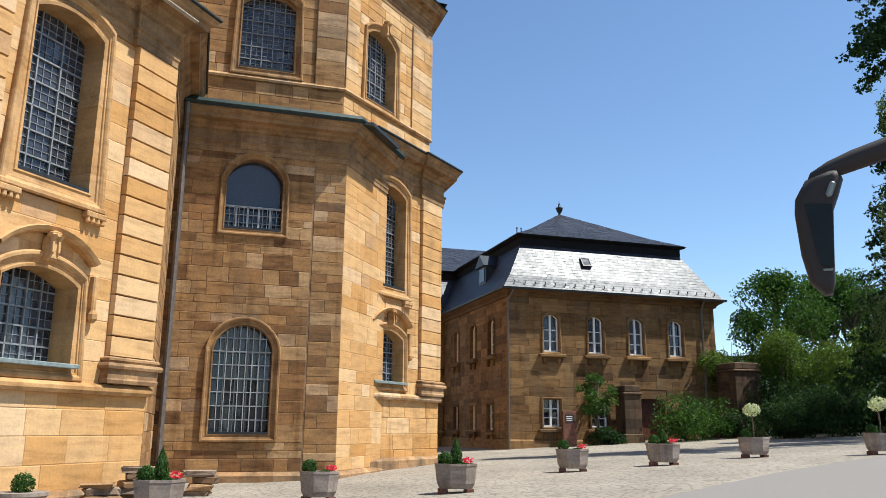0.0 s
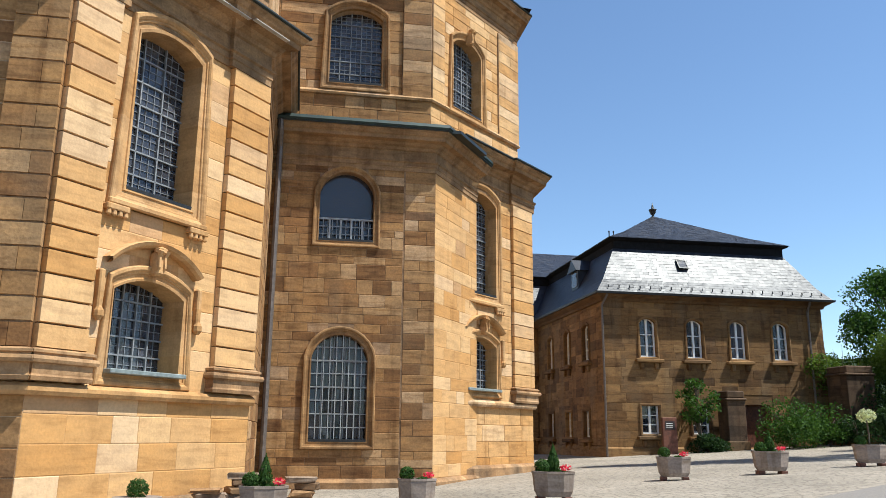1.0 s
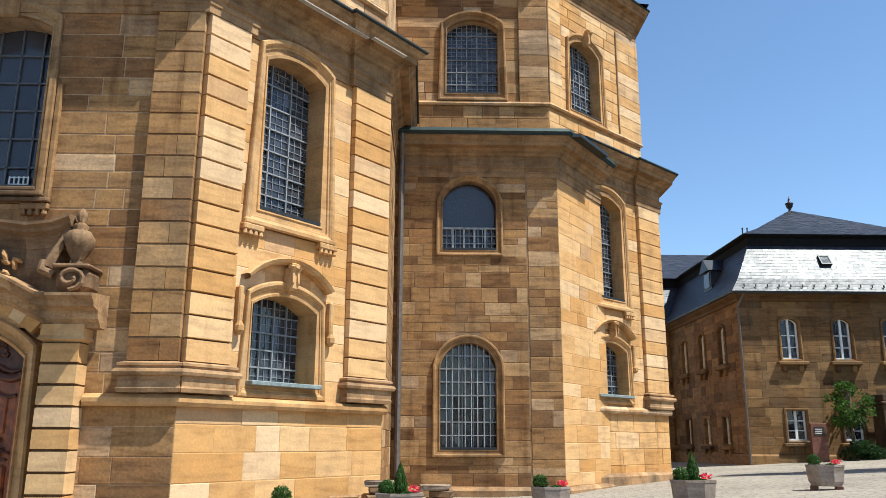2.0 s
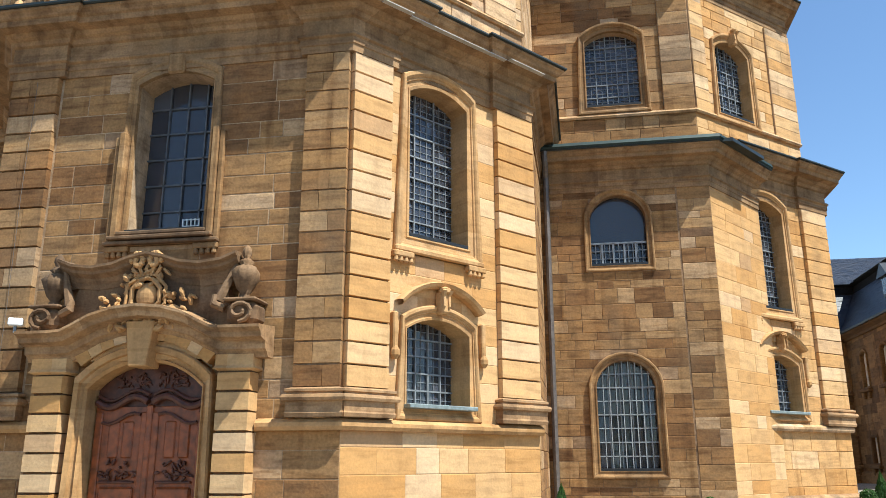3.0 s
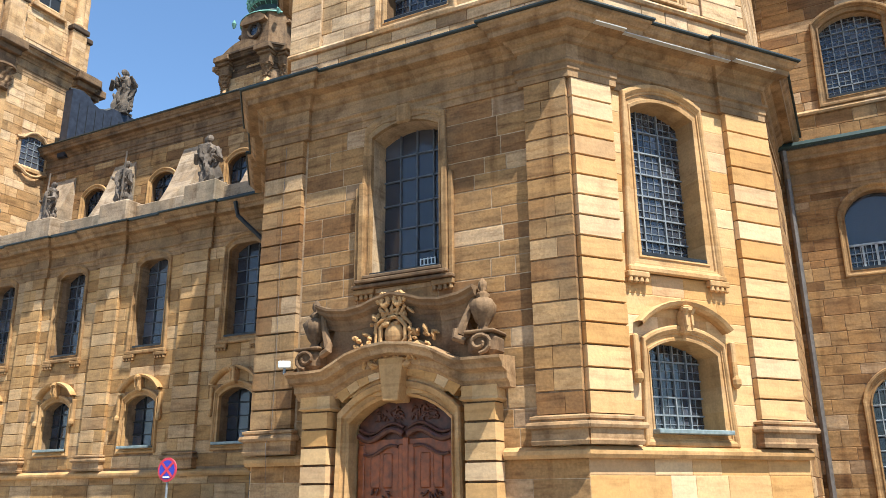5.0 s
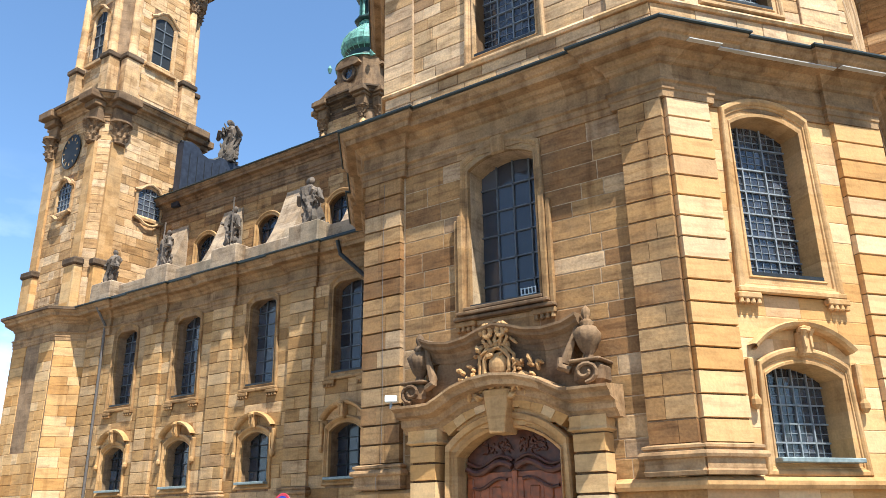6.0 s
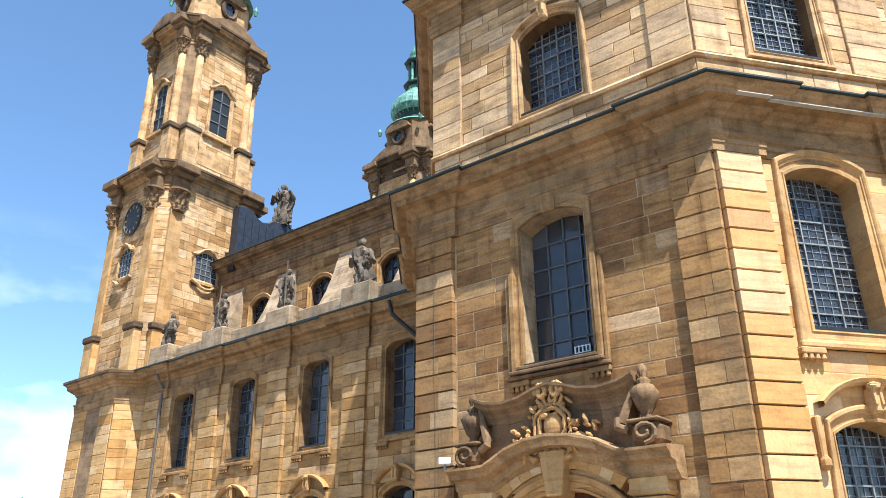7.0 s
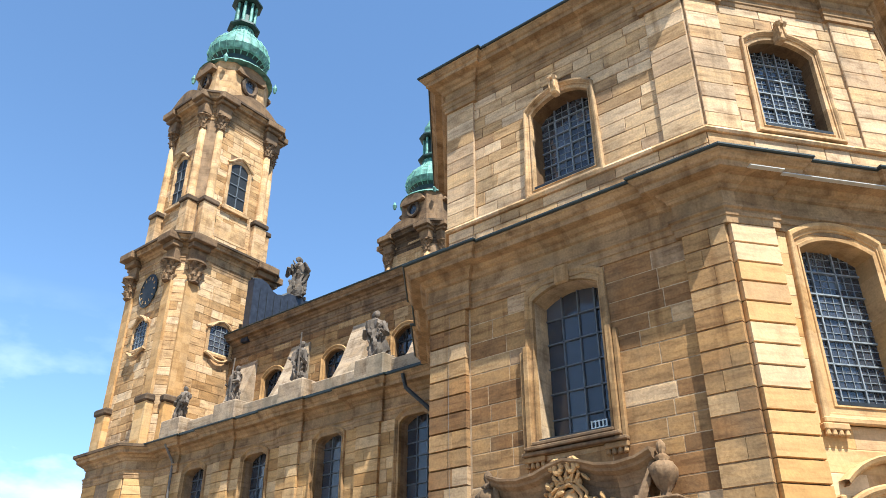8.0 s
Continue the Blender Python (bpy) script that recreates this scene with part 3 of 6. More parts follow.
def ground_sheet():
    xs = [-2500, -900, -400, -200, -120, -80] + list(range(-60, 61, 2)) + [80, 120, 200, 400, 900, 2500]
    ys = [-2500, -900, -300, -100, -40] + list(range(-20, 81, 2)) + [120, 200, 400, 900, 2500]
    bm = bmesh.new()
    g = [[bm.verts.new((x, y, ground_z(x, y))) for y in ys] for x in xs]
    for i in range(len(xs) - 1):
        for j in range(len(ys) - 1):
            bm.faces.new((g[i][j], g[i + 1][j], g[i + 1][j + 1], g[i][j + 1]))
    m, n, l, p = material("pale_gravel_paving")
    f, s = noise_node(n, l, 0.35, 5), noise_node(n, l, 60, 3)
    c = mixed(n, l, "MULTIPLY", 0.6, ramp(n, l, f, [(0.3, (0.235, 0.203, 0.16)), (0.7, (0.35, 0.303, 0.244))]), ramp(n, l, s, [(0.3, (0.6, 0.58, 0.55)), (0.7, (1.1, 1.1, 1.1))]))
    vo, geo = n.new("ShaderNodeTexVoronoi"), n.new("ShaderNodeNewGeometry")
    vo.feature, vo.inputs["Scale"].default_value = "DISTANCE_TO_EDGE", 3.8
    l.new(geo.outputs["Position"], vo.inputs["Vector"])
    c = mixed(n, l, "MULTIPLY", 0.7, c, ramp(n, l, vo.outputs["Distance"], [(0.0, (0.35, 0.31, 0.27)), (0.12, (1.05, 1.03, 1.0))]))
    l.new(c, p.inputs["Base Color"])
    p.inputs["Roughness"].default_value = 0.9
    bump(n, l, p, s, 0.4, 0.02)
    tagged(part("ground", bm, m), "pale sandy forecourt ground rising gently", "ground", kind="structure")


ground_sheet()


def road():
    """Dark asphalt drive and car park on the near side of the forecourt."""
    bm = bmesh.new()
    xs = [-70, -50, -36, -24, -14, -6, 0, 4, 8, 14, 20, 28, 44, 60]
    far = [9, 9, 9, 9, 9, 9.5, 10, 11.5, 13.6, 17.2, 20.0, 23.0, 27.0, 30]
    rows = []
    for x, y in zip(xs, far):
        rows.append([bm.verts.new((x, v, ground_z(x, v) + 0.012)) for v in (y, y - 3, y - 6, y - 12, y - 20, -30, -60)])
    for a, c in zip(rows, rows[1:]):
        for k in range(6):
            bm.faces.new((a[k], a[k + 1], c[k + 1], c[k]))
    tagged(part("road", bm, plain("grey_asphalt", (0.195, 0.172, 0.15), 0.95, 0, 40, 0.25, 0.5)), "smooth grey asphalt drive before the church", "road", kind="structure")


road()

# ---- church ----
H1, H2 = 12.7, 20.14
church = thing("church", "large ochre sandstone baroque church with polygonal transept", "church")
U = Vector((0.62, 0.785)).normalized()
V = Vector((0.733, 0.68)).normalized()
A0, A1 = Vector((-13.94, 16.5)), Vector((-5.06, 16.5))
A2 = A1 + U * 6.25
AL = Vector((A0.x - U.x * 6.25, A0.y + U.y * 6.25))
FRONT = facade(A0.x, A0.y, 1, 0)
SEAST = facade(A1.x, A1.y, U.x, U.y)
SWEST = facade(AL.x, AL.y, U.x, -U.y)
L_FRONT = A1.x - A0.x
CX = L_FRONT / 2


def storey(m, length, z0, z1, holes, back, items, singly, mat_ob, mat_is, start=0.0, thick=0.8, proud=0.02, label=""):
    w = wall(church, m, length, z0, z1, [arch(*h) for h in holes], back, thick, "wall", start, label)
    PIECES.append((w, items, mat_ob, mat_is, proud, singly, 0.0))
    return w


# transept front: tall window over the portal
hole = (CX, 2.0, 6.95, 10.75, 0.3)
door = (CX, 2.74, -0.3, 3.3, 0.58)
it = blocks(1.35, L_FRONT - 1.0, 2.6, 11.15, 0.47, 1.0, [(CX, 2.4, 6.6, 10.75, 0.5), (CX, 2.9, -0.3, 3.4, 0.7)], 0.2, 0.026)
it += blocks(0.0, L_FRONT, 0.25, 2.5, 0.55, 1.1, [(CX, 2.9, -0.3, 3.4, 0.7)])
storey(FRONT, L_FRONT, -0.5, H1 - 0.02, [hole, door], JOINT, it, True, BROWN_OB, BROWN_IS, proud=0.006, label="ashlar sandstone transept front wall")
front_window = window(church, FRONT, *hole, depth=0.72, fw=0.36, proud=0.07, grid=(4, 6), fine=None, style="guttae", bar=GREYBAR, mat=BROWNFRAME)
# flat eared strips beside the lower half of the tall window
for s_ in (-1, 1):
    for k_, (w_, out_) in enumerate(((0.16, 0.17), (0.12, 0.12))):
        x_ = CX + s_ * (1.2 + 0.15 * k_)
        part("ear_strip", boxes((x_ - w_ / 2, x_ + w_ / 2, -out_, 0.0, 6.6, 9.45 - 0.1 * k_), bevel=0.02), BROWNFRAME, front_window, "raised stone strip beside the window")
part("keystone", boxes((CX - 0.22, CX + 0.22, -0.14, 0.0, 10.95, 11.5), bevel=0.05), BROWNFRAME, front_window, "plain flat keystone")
# white lattice added for the bright light that shows in the glass
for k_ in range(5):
    part("casement_bar", boxes((CX + 0.1 + 0.105 * k_, CX + 0.128 + 0.105 * k_, 0.64, 0.67, 7.05, 7.42)), WHITE, front_window, "white bar painted as light seen in the window")
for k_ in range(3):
    part("casement_bar", boxes((CX + 0.1, CX + 0.55, 0.645, 0.665, 7.07 + 0.16 * k_, 7.09 + 0.16 * k_)), WHITE, front_window, "white bar painted as light seen in the window")
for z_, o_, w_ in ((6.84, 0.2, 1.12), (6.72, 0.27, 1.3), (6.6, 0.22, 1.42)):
    part("sill_step", boxes((CX - w_, CX + w_, -o_, 0.0, z_, z_ + 0.09), bevel=0.02), DARKSTONE, front_window, "dark brown step of the window sill")
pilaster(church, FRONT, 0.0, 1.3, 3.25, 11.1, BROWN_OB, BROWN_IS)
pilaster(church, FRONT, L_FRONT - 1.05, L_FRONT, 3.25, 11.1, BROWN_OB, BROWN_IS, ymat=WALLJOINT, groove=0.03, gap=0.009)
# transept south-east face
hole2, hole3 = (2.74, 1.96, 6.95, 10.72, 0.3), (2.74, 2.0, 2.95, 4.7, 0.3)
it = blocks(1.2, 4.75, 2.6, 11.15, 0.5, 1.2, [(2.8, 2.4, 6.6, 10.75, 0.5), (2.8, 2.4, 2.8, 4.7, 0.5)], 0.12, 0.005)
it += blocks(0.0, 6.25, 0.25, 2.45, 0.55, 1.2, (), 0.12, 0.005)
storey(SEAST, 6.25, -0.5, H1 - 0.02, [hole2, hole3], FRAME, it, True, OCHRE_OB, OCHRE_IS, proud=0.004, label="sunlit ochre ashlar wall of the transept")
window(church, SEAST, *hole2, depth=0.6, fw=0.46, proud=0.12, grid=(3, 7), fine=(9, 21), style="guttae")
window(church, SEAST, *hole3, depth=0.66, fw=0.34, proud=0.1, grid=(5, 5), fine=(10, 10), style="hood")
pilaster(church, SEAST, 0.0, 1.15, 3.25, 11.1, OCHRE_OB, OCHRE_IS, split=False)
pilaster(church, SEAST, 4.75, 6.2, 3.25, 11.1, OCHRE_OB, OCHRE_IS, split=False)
# transept south-west face, seen edge-on
storey(SWEST, 6.25, -0.5, H1 - 0.02, [], JOINT, blocks(0, 6.25, 0.2, 11.1, 0.5, 1.1), False, OCHRE_OB, OCHRE_IS)
BELT = [(0, 2.36), (0.16, 2.36), (0.2, 2.44), (0.2, 2.52), (0.1, 2.6), (0, 2.62)]
part("belt_course", sweep(bmesh.new(), [AL, A0, A0 + Vector((CX - 2.6, 0))], BELT), FRAME, church, "moulded string course above the plinth")
part("belt_course", sweep(bmesh.new(), [A0 + Vector((CX + 2.6, 0)), A1, A2], BELT), FRAME, church, "moulded string course above the plinth")
PLINTH = [(0, -0.6), (0.22, -0.6), (0.22, 0.18), (0.1, 0.28), (0, 0.3)]
part("plinth", sweep(bmesh.new(), [A0 + Vector((CX + 2.6, 0)), A1, A2], PLINTH), STAINED, church, "worn sandstone plinth")
part("plinth", sweep(bmesh.new(), [AL, A0, A0 + Vector((CX - 2.6, 0))], PLINTH), STAINED, church, "worn sandstone plinth")
# return to the sacristy and to the nave
storey(facade(A2.x, A2.y, 0, 1), 5.2, -0.5, H1 - 0.02, [], JOINT, blocks(0, 5.2, 0, 11.1, 0.5, 1.0), False, BROWN_OB, BROWN_IS)
storey(facade(AL.x, 22.95, 0, -1), 22.95 - AL.y, -0.5, H1 - 0.02, [], JOINT, [], False, BROWN_OB, BROWN_IS)
entablature(church, broken([(AL.x, 23.2), AL, A0, A1, A2, (A2.x, 26.6)], [[], [(0.1, 1.5), (5.0, 6.25)], [(0, 1.4), (L_FRONT - 1.15, L_FRONT)], [(0, 1.25), (4.65, 6.1)], []]), H1, ENTAB)

# added pale strips that paint the bright sunlit line along the cornice
for a_, b_, o_ in ((0.0, 1.24, 0.84), (1.27, 4.62, 0.71), (4.68, 6.05, 0.84)):
    part("drip_strip", boxes((a_ + 0.35 * (a_ == 0), b_, -o_, -o_ + 0.14, H1 - 0.395, H1 - 0.372)), SUNEDGE, church, "pale strip added as the sunlit line of the cornice edge", SEAST)

# nave
NX0, NX1 = -38.2, AL.x
NAVE = facade(NX0, 22.95, 1, 0)
L_NAVE = NX1 - NX0
holes, solid_holes = [], []
bays = [-20.3, -25.15, -30.05, -34.75]
for bx in bays:
    c = bx - NX0
    solid_holes += [(c, 1.6, 7.45, 10.9, 0.3), (c, 1.6, 3.5, 5.2, 0.3)]
    holes += [(c, 1.8, 7.3, 10.9, 0.4), (c, 1.8, 3.4, 5.2, 0.4)]
it = blocks(0, L_NAVE, 2.7, 11.15, 0.5, 1.0, holes) + blocks(0, L_NAVE, 0.0, 2.45, 0.55, 1.1)
storey(NAVE, L_NAVE, -0.8, H1 - 0.02, solid_holes, WALLJOINT, it, False, OCHRE_OB, NAVE_IS, label="long ashlar nave wall with pilasters")
for bx in bays:
    c = bx - NX0
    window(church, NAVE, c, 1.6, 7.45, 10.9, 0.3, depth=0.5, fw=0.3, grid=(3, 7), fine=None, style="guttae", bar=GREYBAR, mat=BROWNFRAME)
    window(church, NAVE, c, 1.6, 3.5, 5.2, 0.3, depth=0.5, fw=0.26, grid=(3, 4), fine=None, style="hood", bar=DARKIRON)
for px in (-22.75, -27.6, -32.45, -37.4):
    pilaster(church, NAVE, px - 0.65 - NX0, px + 0.65 - NX0, 3.25, 11.1, OCHRE_OB, NAVE_IS, singly=False)
part("belt_course", sweep(bmesh.new(), [(NX0, 22.95), (NX1, 22.95)], BELT), FRAME, church, "moulded string course above the plinth")
entablature(church, broken([(NX0, 22.95), (NX1 - 0.05, 22.95)], [[(p - 0.75 - NX0, p + 0.75 - NX0) for p in (-36.9, -32.45, -27.6, -22.75)]]), H1, ENTAB)
# nave clerestory with its curved fins
CLER = facade(-40.2, 26.7, 1, 0)
ov = [(x + 40.2, 1.6, 15.3, 16.8, 0.42) for x in (-24.3, -29.3, -34.2)]
it = blocks(0, 23, 13.3, 18.6, 0.5, 1.0, [(a, b + 0.2, c - 0.1, d, e) for a, b, c, d, e in ov])
# dark joints and dark cornice stone put the shade under the eaves into colour
storey(CLER, 23, 12.2, H2, ov, DARKJOINT, it, False, BROWN_OB, BROWN_IS, label="ashlar clerestory wall of the nave")
for o in ov:
    window(church, CLER, *o, depth=0.35, fw=0.22, proud=0.08, grid=(3, 3), fine=None, style="plain", bar=DARKIRON, sill=False)
entablature(church, [(-40.2, 26.7), (-17.2, 26.7)], H2, DARKSTONE, 0.9)
part("roof", boxes((-40, -17.5, 22.3, 26.75, 12.72, 12.9)), LEAD, church, "dark lead roof over the aisle")
for px in (-22.3, -27.2, -32.0, -36.5):
    prof = [(22.55, 12.75), (26.8, 12.75), (26.8, 18.1)]
    for k in range(9):
        t = k / 8
        prof.append((26.6 - 3.2 * t, 18.1 - 4.3 * (1 - (1 - t) ** 2.6)))
    prof += [(22.55, 13.75)]
    bm = solid(bmesh.new(), prof, [], -0.75, 0.75)
    part("fin_buttress", bm, PALESTAIN, church, "concave sandstone buttress fin", facade(px, 0, 0, 1))
    part("pedestal", boxes((px - 0.85, px + 0.85, 22.2, 23.3, 12.75, 13.78), bevel=0.05), PALESTAIN, church, "stone statue pedestal")
part("parapet", boxes((-38.2, -18.0, 22.7, 23.1, 12.75, 13.62), bevel=0.04), PALESTAIN, church, "low stone parapet")

# sacristy
SAC0, SAC1 = Vector((-1.2, 26.4)), Vector((4.46, 26.4))
S = Vector((0.57, 0.82)).normalized()
SAC2 = SAC1 + S * 3.8
SACR, SACS = facade(SAC0.x, SAC0.y, 1, 0), facade(SAC1.x, SAC1.y, S.x, S.y)
HS = 12.0
u1, u2 = (1.4 + 1.2, 1.85, 8.05, 9.75, 0.75), (1.35 + 1.2, 1.85, 1.45, 4.1, 0.78)
it = blocks(0, 4.55, 0.3, 10.7, 0.39, 0.72, [(u1[0], 2.1, 7.9, 9.75, 0.9), (u2[0], 2.1, 1.3, 4.1, 0.9)], 0.4, 0.014)
it += blocks(4.6, 5.66, 0.3, 10.7, 0.39, 0.7, (), 0.4, 0.014)
storey(SACR, SAC1.x - SAC0.x, -0.6, HS - 0.02, [u1, u2], WALLJOINT, it, True, BROWN_OB, BROWN_IS, proud=0.006, label="uneven ashlar wall of the sacristy in the shaded brown tone")
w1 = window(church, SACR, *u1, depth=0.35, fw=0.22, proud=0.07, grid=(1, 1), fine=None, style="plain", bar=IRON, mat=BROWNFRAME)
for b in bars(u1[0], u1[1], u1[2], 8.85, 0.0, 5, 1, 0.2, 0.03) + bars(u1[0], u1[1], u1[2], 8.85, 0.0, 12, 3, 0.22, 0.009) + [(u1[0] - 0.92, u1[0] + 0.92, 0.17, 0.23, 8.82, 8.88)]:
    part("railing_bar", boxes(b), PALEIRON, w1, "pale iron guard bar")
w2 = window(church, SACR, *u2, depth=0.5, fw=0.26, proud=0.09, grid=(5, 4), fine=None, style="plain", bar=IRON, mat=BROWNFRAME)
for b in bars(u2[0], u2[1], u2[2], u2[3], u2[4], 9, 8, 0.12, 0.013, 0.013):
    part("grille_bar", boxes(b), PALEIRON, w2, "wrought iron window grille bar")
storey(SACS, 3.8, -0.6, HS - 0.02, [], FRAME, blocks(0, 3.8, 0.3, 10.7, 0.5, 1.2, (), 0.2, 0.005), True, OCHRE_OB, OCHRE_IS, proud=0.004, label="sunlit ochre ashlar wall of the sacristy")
part("plinth", sweep(bmesh.new(), [SAC0, SAC1, SAC2], PLINTH), STAINED, church, "worn sandstone plinth")
entablature(church, [(SAC0.x - 1.0, SAC0.y), SAC1, SAC2], HS, ENTAB, 0.85)
part("roof_edge", sweep(bmesh.new(), [(SAC0.x - 1.0, SAC0.y), SAC1, SAC2], [(0.3, 12.08), (0.70, 12.04), (0.74, 12.1), (0.70, 12.22), (0.3, 12.3)]), GREENLEAD, church, "dark green copper roof edge")
# choir, lower storey
C0 = Vector((6.7, 29.6)) - V * 1.9
C1 = C0 + V * 5.9
CHOIR = facade(C0.x, C0.y, V.x, V.y)
k1, k2 = (2.1, 2.1, 7.0, 10.7, 0.35), (2.1, 2.1, 3.35, 5.0, 0.32)
it = blocks(0, 4.3, 2.9, 11.15, 0.5, 1.1, [(2.1, 2.4, 6.7, 10.7, 0.5), (2.1, 2.4, 3.2, 5.0, 0.5)]) + blocks(0, 5.9, 0.3, 2.8, 0.55, 1.1)
storey(CHOIR, 5.9, -0.5, H1 - 0.02, [k1, k2], FRAME, it, False, OCHRE_OB, OCHRE_IS, label="sunlit ochre ashlar wall of the choir")
window(church, CHOIR, *k1, depth=0.5, fw=0.42, proud=0.12, grid=(3, 7), fine=(9, 21), style="guttae")
window(church, CHOIR, *k2, depth=0.5, fw=0.3, grid=(5, 5), fine=(10, 10), style="hood")
pilaster(church, CHOIR, 4.3, 5.85, 3.55, 11.1, OCHRE_OB, OCHRE_IS, singly=False, split=False)
part("belt_course", sweep(bmesh.new(), [C0, C1], [(o, z + 0.35) for o, z in BELT]), PALE_PL, church, "moulded string course above the plinth")
part("plinth", sweep(bmesh.new(), [C0, C1, (C1.x, 45)], [(o, z + 0.3) for o, z in PLINTH]), STAINED, church, "worn sandstone plinth")
storey(facade(C1.x, C1.y, 0, 1), 14, -0.5, H1 - 0.02, [], JOINT, [], False, OCHRE_OB, OCHRE_IS)
entablature(church, broken([C0, C1, (C1.x, 46)], [[(4.2, 5.9)], [(0, 1.5)]]), H1, ENTAB)
part("roof", plate([(-1.2, 26.6), (4.3, 26.6), SAC2 + Vector((-0.3, 0)), C1 + Vector((-0.6, 0.3)), (8.5, 40), (-1.2, 40)], 11.95, 12.1), LEAD, church, "dark lead roof over the sacristy")
part("roof_sheet", sweep(bmesh.new(), [(-2.2, 27.5), (4.44, 27.5), Vector((4.44, 27.5)) + S * 1.6], [(0, 12.6), (1.6, 12.12), (1.6, 12.0), (0, 12.0)]), LEAD, church, "sloping dark metal roof sheet")

# upper storey: transept and choir
B0, B1 = Vector((-13.6, 16.8)), Vector((-5.2, 16.8))
B2, BL = B1 + U * 6.2, Vector((B0.x - U.x * 6.2, B0.y + U.y * 6.2))
UF, US = facade(B0.x, B0.y, 1, 0), facade(B1.x, B1.y, U.x, U.y)
LU = B1.x - B0.x
q1, q2 = (LU / 2 + 0.05, 2.0, 14.4, 17.1, 0.4), (2.75, 2.0, 14.55, 17.25, 0.4)
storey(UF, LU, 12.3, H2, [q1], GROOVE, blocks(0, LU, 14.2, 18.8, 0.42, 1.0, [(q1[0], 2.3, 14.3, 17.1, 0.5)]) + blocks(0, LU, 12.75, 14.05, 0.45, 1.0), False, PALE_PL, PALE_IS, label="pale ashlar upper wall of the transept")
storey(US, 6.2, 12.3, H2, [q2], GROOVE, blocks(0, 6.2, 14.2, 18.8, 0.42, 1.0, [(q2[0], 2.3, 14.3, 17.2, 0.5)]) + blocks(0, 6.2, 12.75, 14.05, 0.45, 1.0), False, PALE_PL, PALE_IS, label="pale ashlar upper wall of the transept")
window(church, UF, *q1, mat=TOWER_PL, depth=0.6, fw=0.3, proud=0.12, grid=(4, 6), fine=(8, 12), style="key")
window(church, US, *q2, mat=TOWER_PL, depth=0.5, fw=0.3, proud=0.12, grid=(5, 6), fine=(10, 18), style="key")
for mm, a, b in ((UF, 0, 1.1), (UF, LU - 1.1, LU), (US, 0, 1.0), (US, 4.6, 5.9)):
    w = part("pilaster_strip", boxes((a, b, -0.09, 0.02, 14.2, 18.7)), JOINT, church, "flat sandstone pilaster strip", mm)
    PIECES.append((w, blocks(a, b, 14.2, 18.7, 0.5, 1.3), PALE_PL, PALE_IS, 0.1, False, 0.0))
STRIP = [(0, 14.05), (0.1, 14.05), (0.14, 14.12), (0.1, 14.2), (0, 14.22)]
part("belt_course", sweep(bmesh.new(), [BL, B0, B1, B2], STRIP), PALE_PL, church, "thin moulded string course")
storey(facade(BL.x, BL.y, U.x, -U.y), 6.2, 12.3, H2, [], JOINT, [], False, PALE_PL, PALE_IS)
storey(facade(B2.x, B2.y, 0, 1), 8, 12.3, H2, [], JOINT, blocks(0, 8, 12.8, 18.8, 0.42, 1.0), False, PALE_PL, PALE_IS)
storey(facade(BL.x, 26.7, 0, -1), 26.7 - BL.y, 12.3, H2, [], JOINT, [], False, PALE_PL, PALE_IS)
entablature(church, broken([(BL.x, 27.2), BL, B0, B1, B2, (B2.x, 28.2)], [[], [], [(0, 1.2), (LU - 1.2, LU)], [(0, 1.1), (4.5, 6.0)], []]), H2, ENTAB, 0.9)
part("roof", plate([AL, A0, A1, A2, (A2.x, 30), (AL.x, 30)], 12.66, 12.82), LEAD, church, "dark lead covering above the cornice")
D0, D1 = Vector((-2.5, 27.6)), Vector((4.44, 27.6))
D2 = D1 + V * 6.2
UC, UCS = facade(D0.x, D0.y, 1, 0), facade(D1.x, D1.y, V.x, V.y)
r1, r2 = (1.6 + 2.5, 1.95, 14.35, 17.0, 0.4), (2.35, 1.95, 14.2, 16.9, 0.4)
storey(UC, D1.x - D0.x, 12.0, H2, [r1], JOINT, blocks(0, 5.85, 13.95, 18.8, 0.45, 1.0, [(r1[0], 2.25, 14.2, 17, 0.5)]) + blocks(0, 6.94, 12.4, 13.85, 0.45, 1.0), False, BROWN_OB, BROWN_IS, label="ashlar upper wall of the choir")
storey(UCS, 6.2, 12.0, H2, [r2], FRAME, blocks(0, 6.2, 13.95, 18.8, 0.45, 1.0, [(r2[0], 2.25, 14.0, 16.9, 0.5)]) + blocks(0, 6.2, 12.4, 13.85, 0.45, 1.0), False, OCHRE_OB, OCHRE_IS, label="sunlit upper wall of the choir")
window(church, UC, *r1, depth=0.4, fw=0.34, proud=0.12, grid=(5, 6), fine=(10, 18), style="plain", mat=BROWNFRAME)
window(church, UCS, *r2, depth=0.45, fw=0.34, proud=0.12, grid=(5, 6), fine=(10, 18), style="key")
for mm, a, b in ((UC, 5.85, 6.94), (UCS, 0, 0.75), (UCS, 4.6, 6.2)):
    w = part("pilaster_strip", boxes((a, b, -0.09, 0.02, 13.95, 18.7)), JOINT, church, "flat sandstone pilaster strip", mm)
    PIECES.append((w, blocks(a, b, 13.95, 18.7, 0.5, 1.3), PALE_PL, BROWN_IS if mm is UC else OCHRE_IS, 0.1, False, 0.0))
part("belt_course", sweep(bmesh.new(), [D0, D1, D2], [(o, z - 0.2) for o, z in STRIP]), PALE_PL, church, "thin moulded string course")
storey(facade(D2.x, D2.y, 0, 1), 14, 12.0, H2, [], JOINT, [], False, OCHRE_OB, OCHRE_IS)
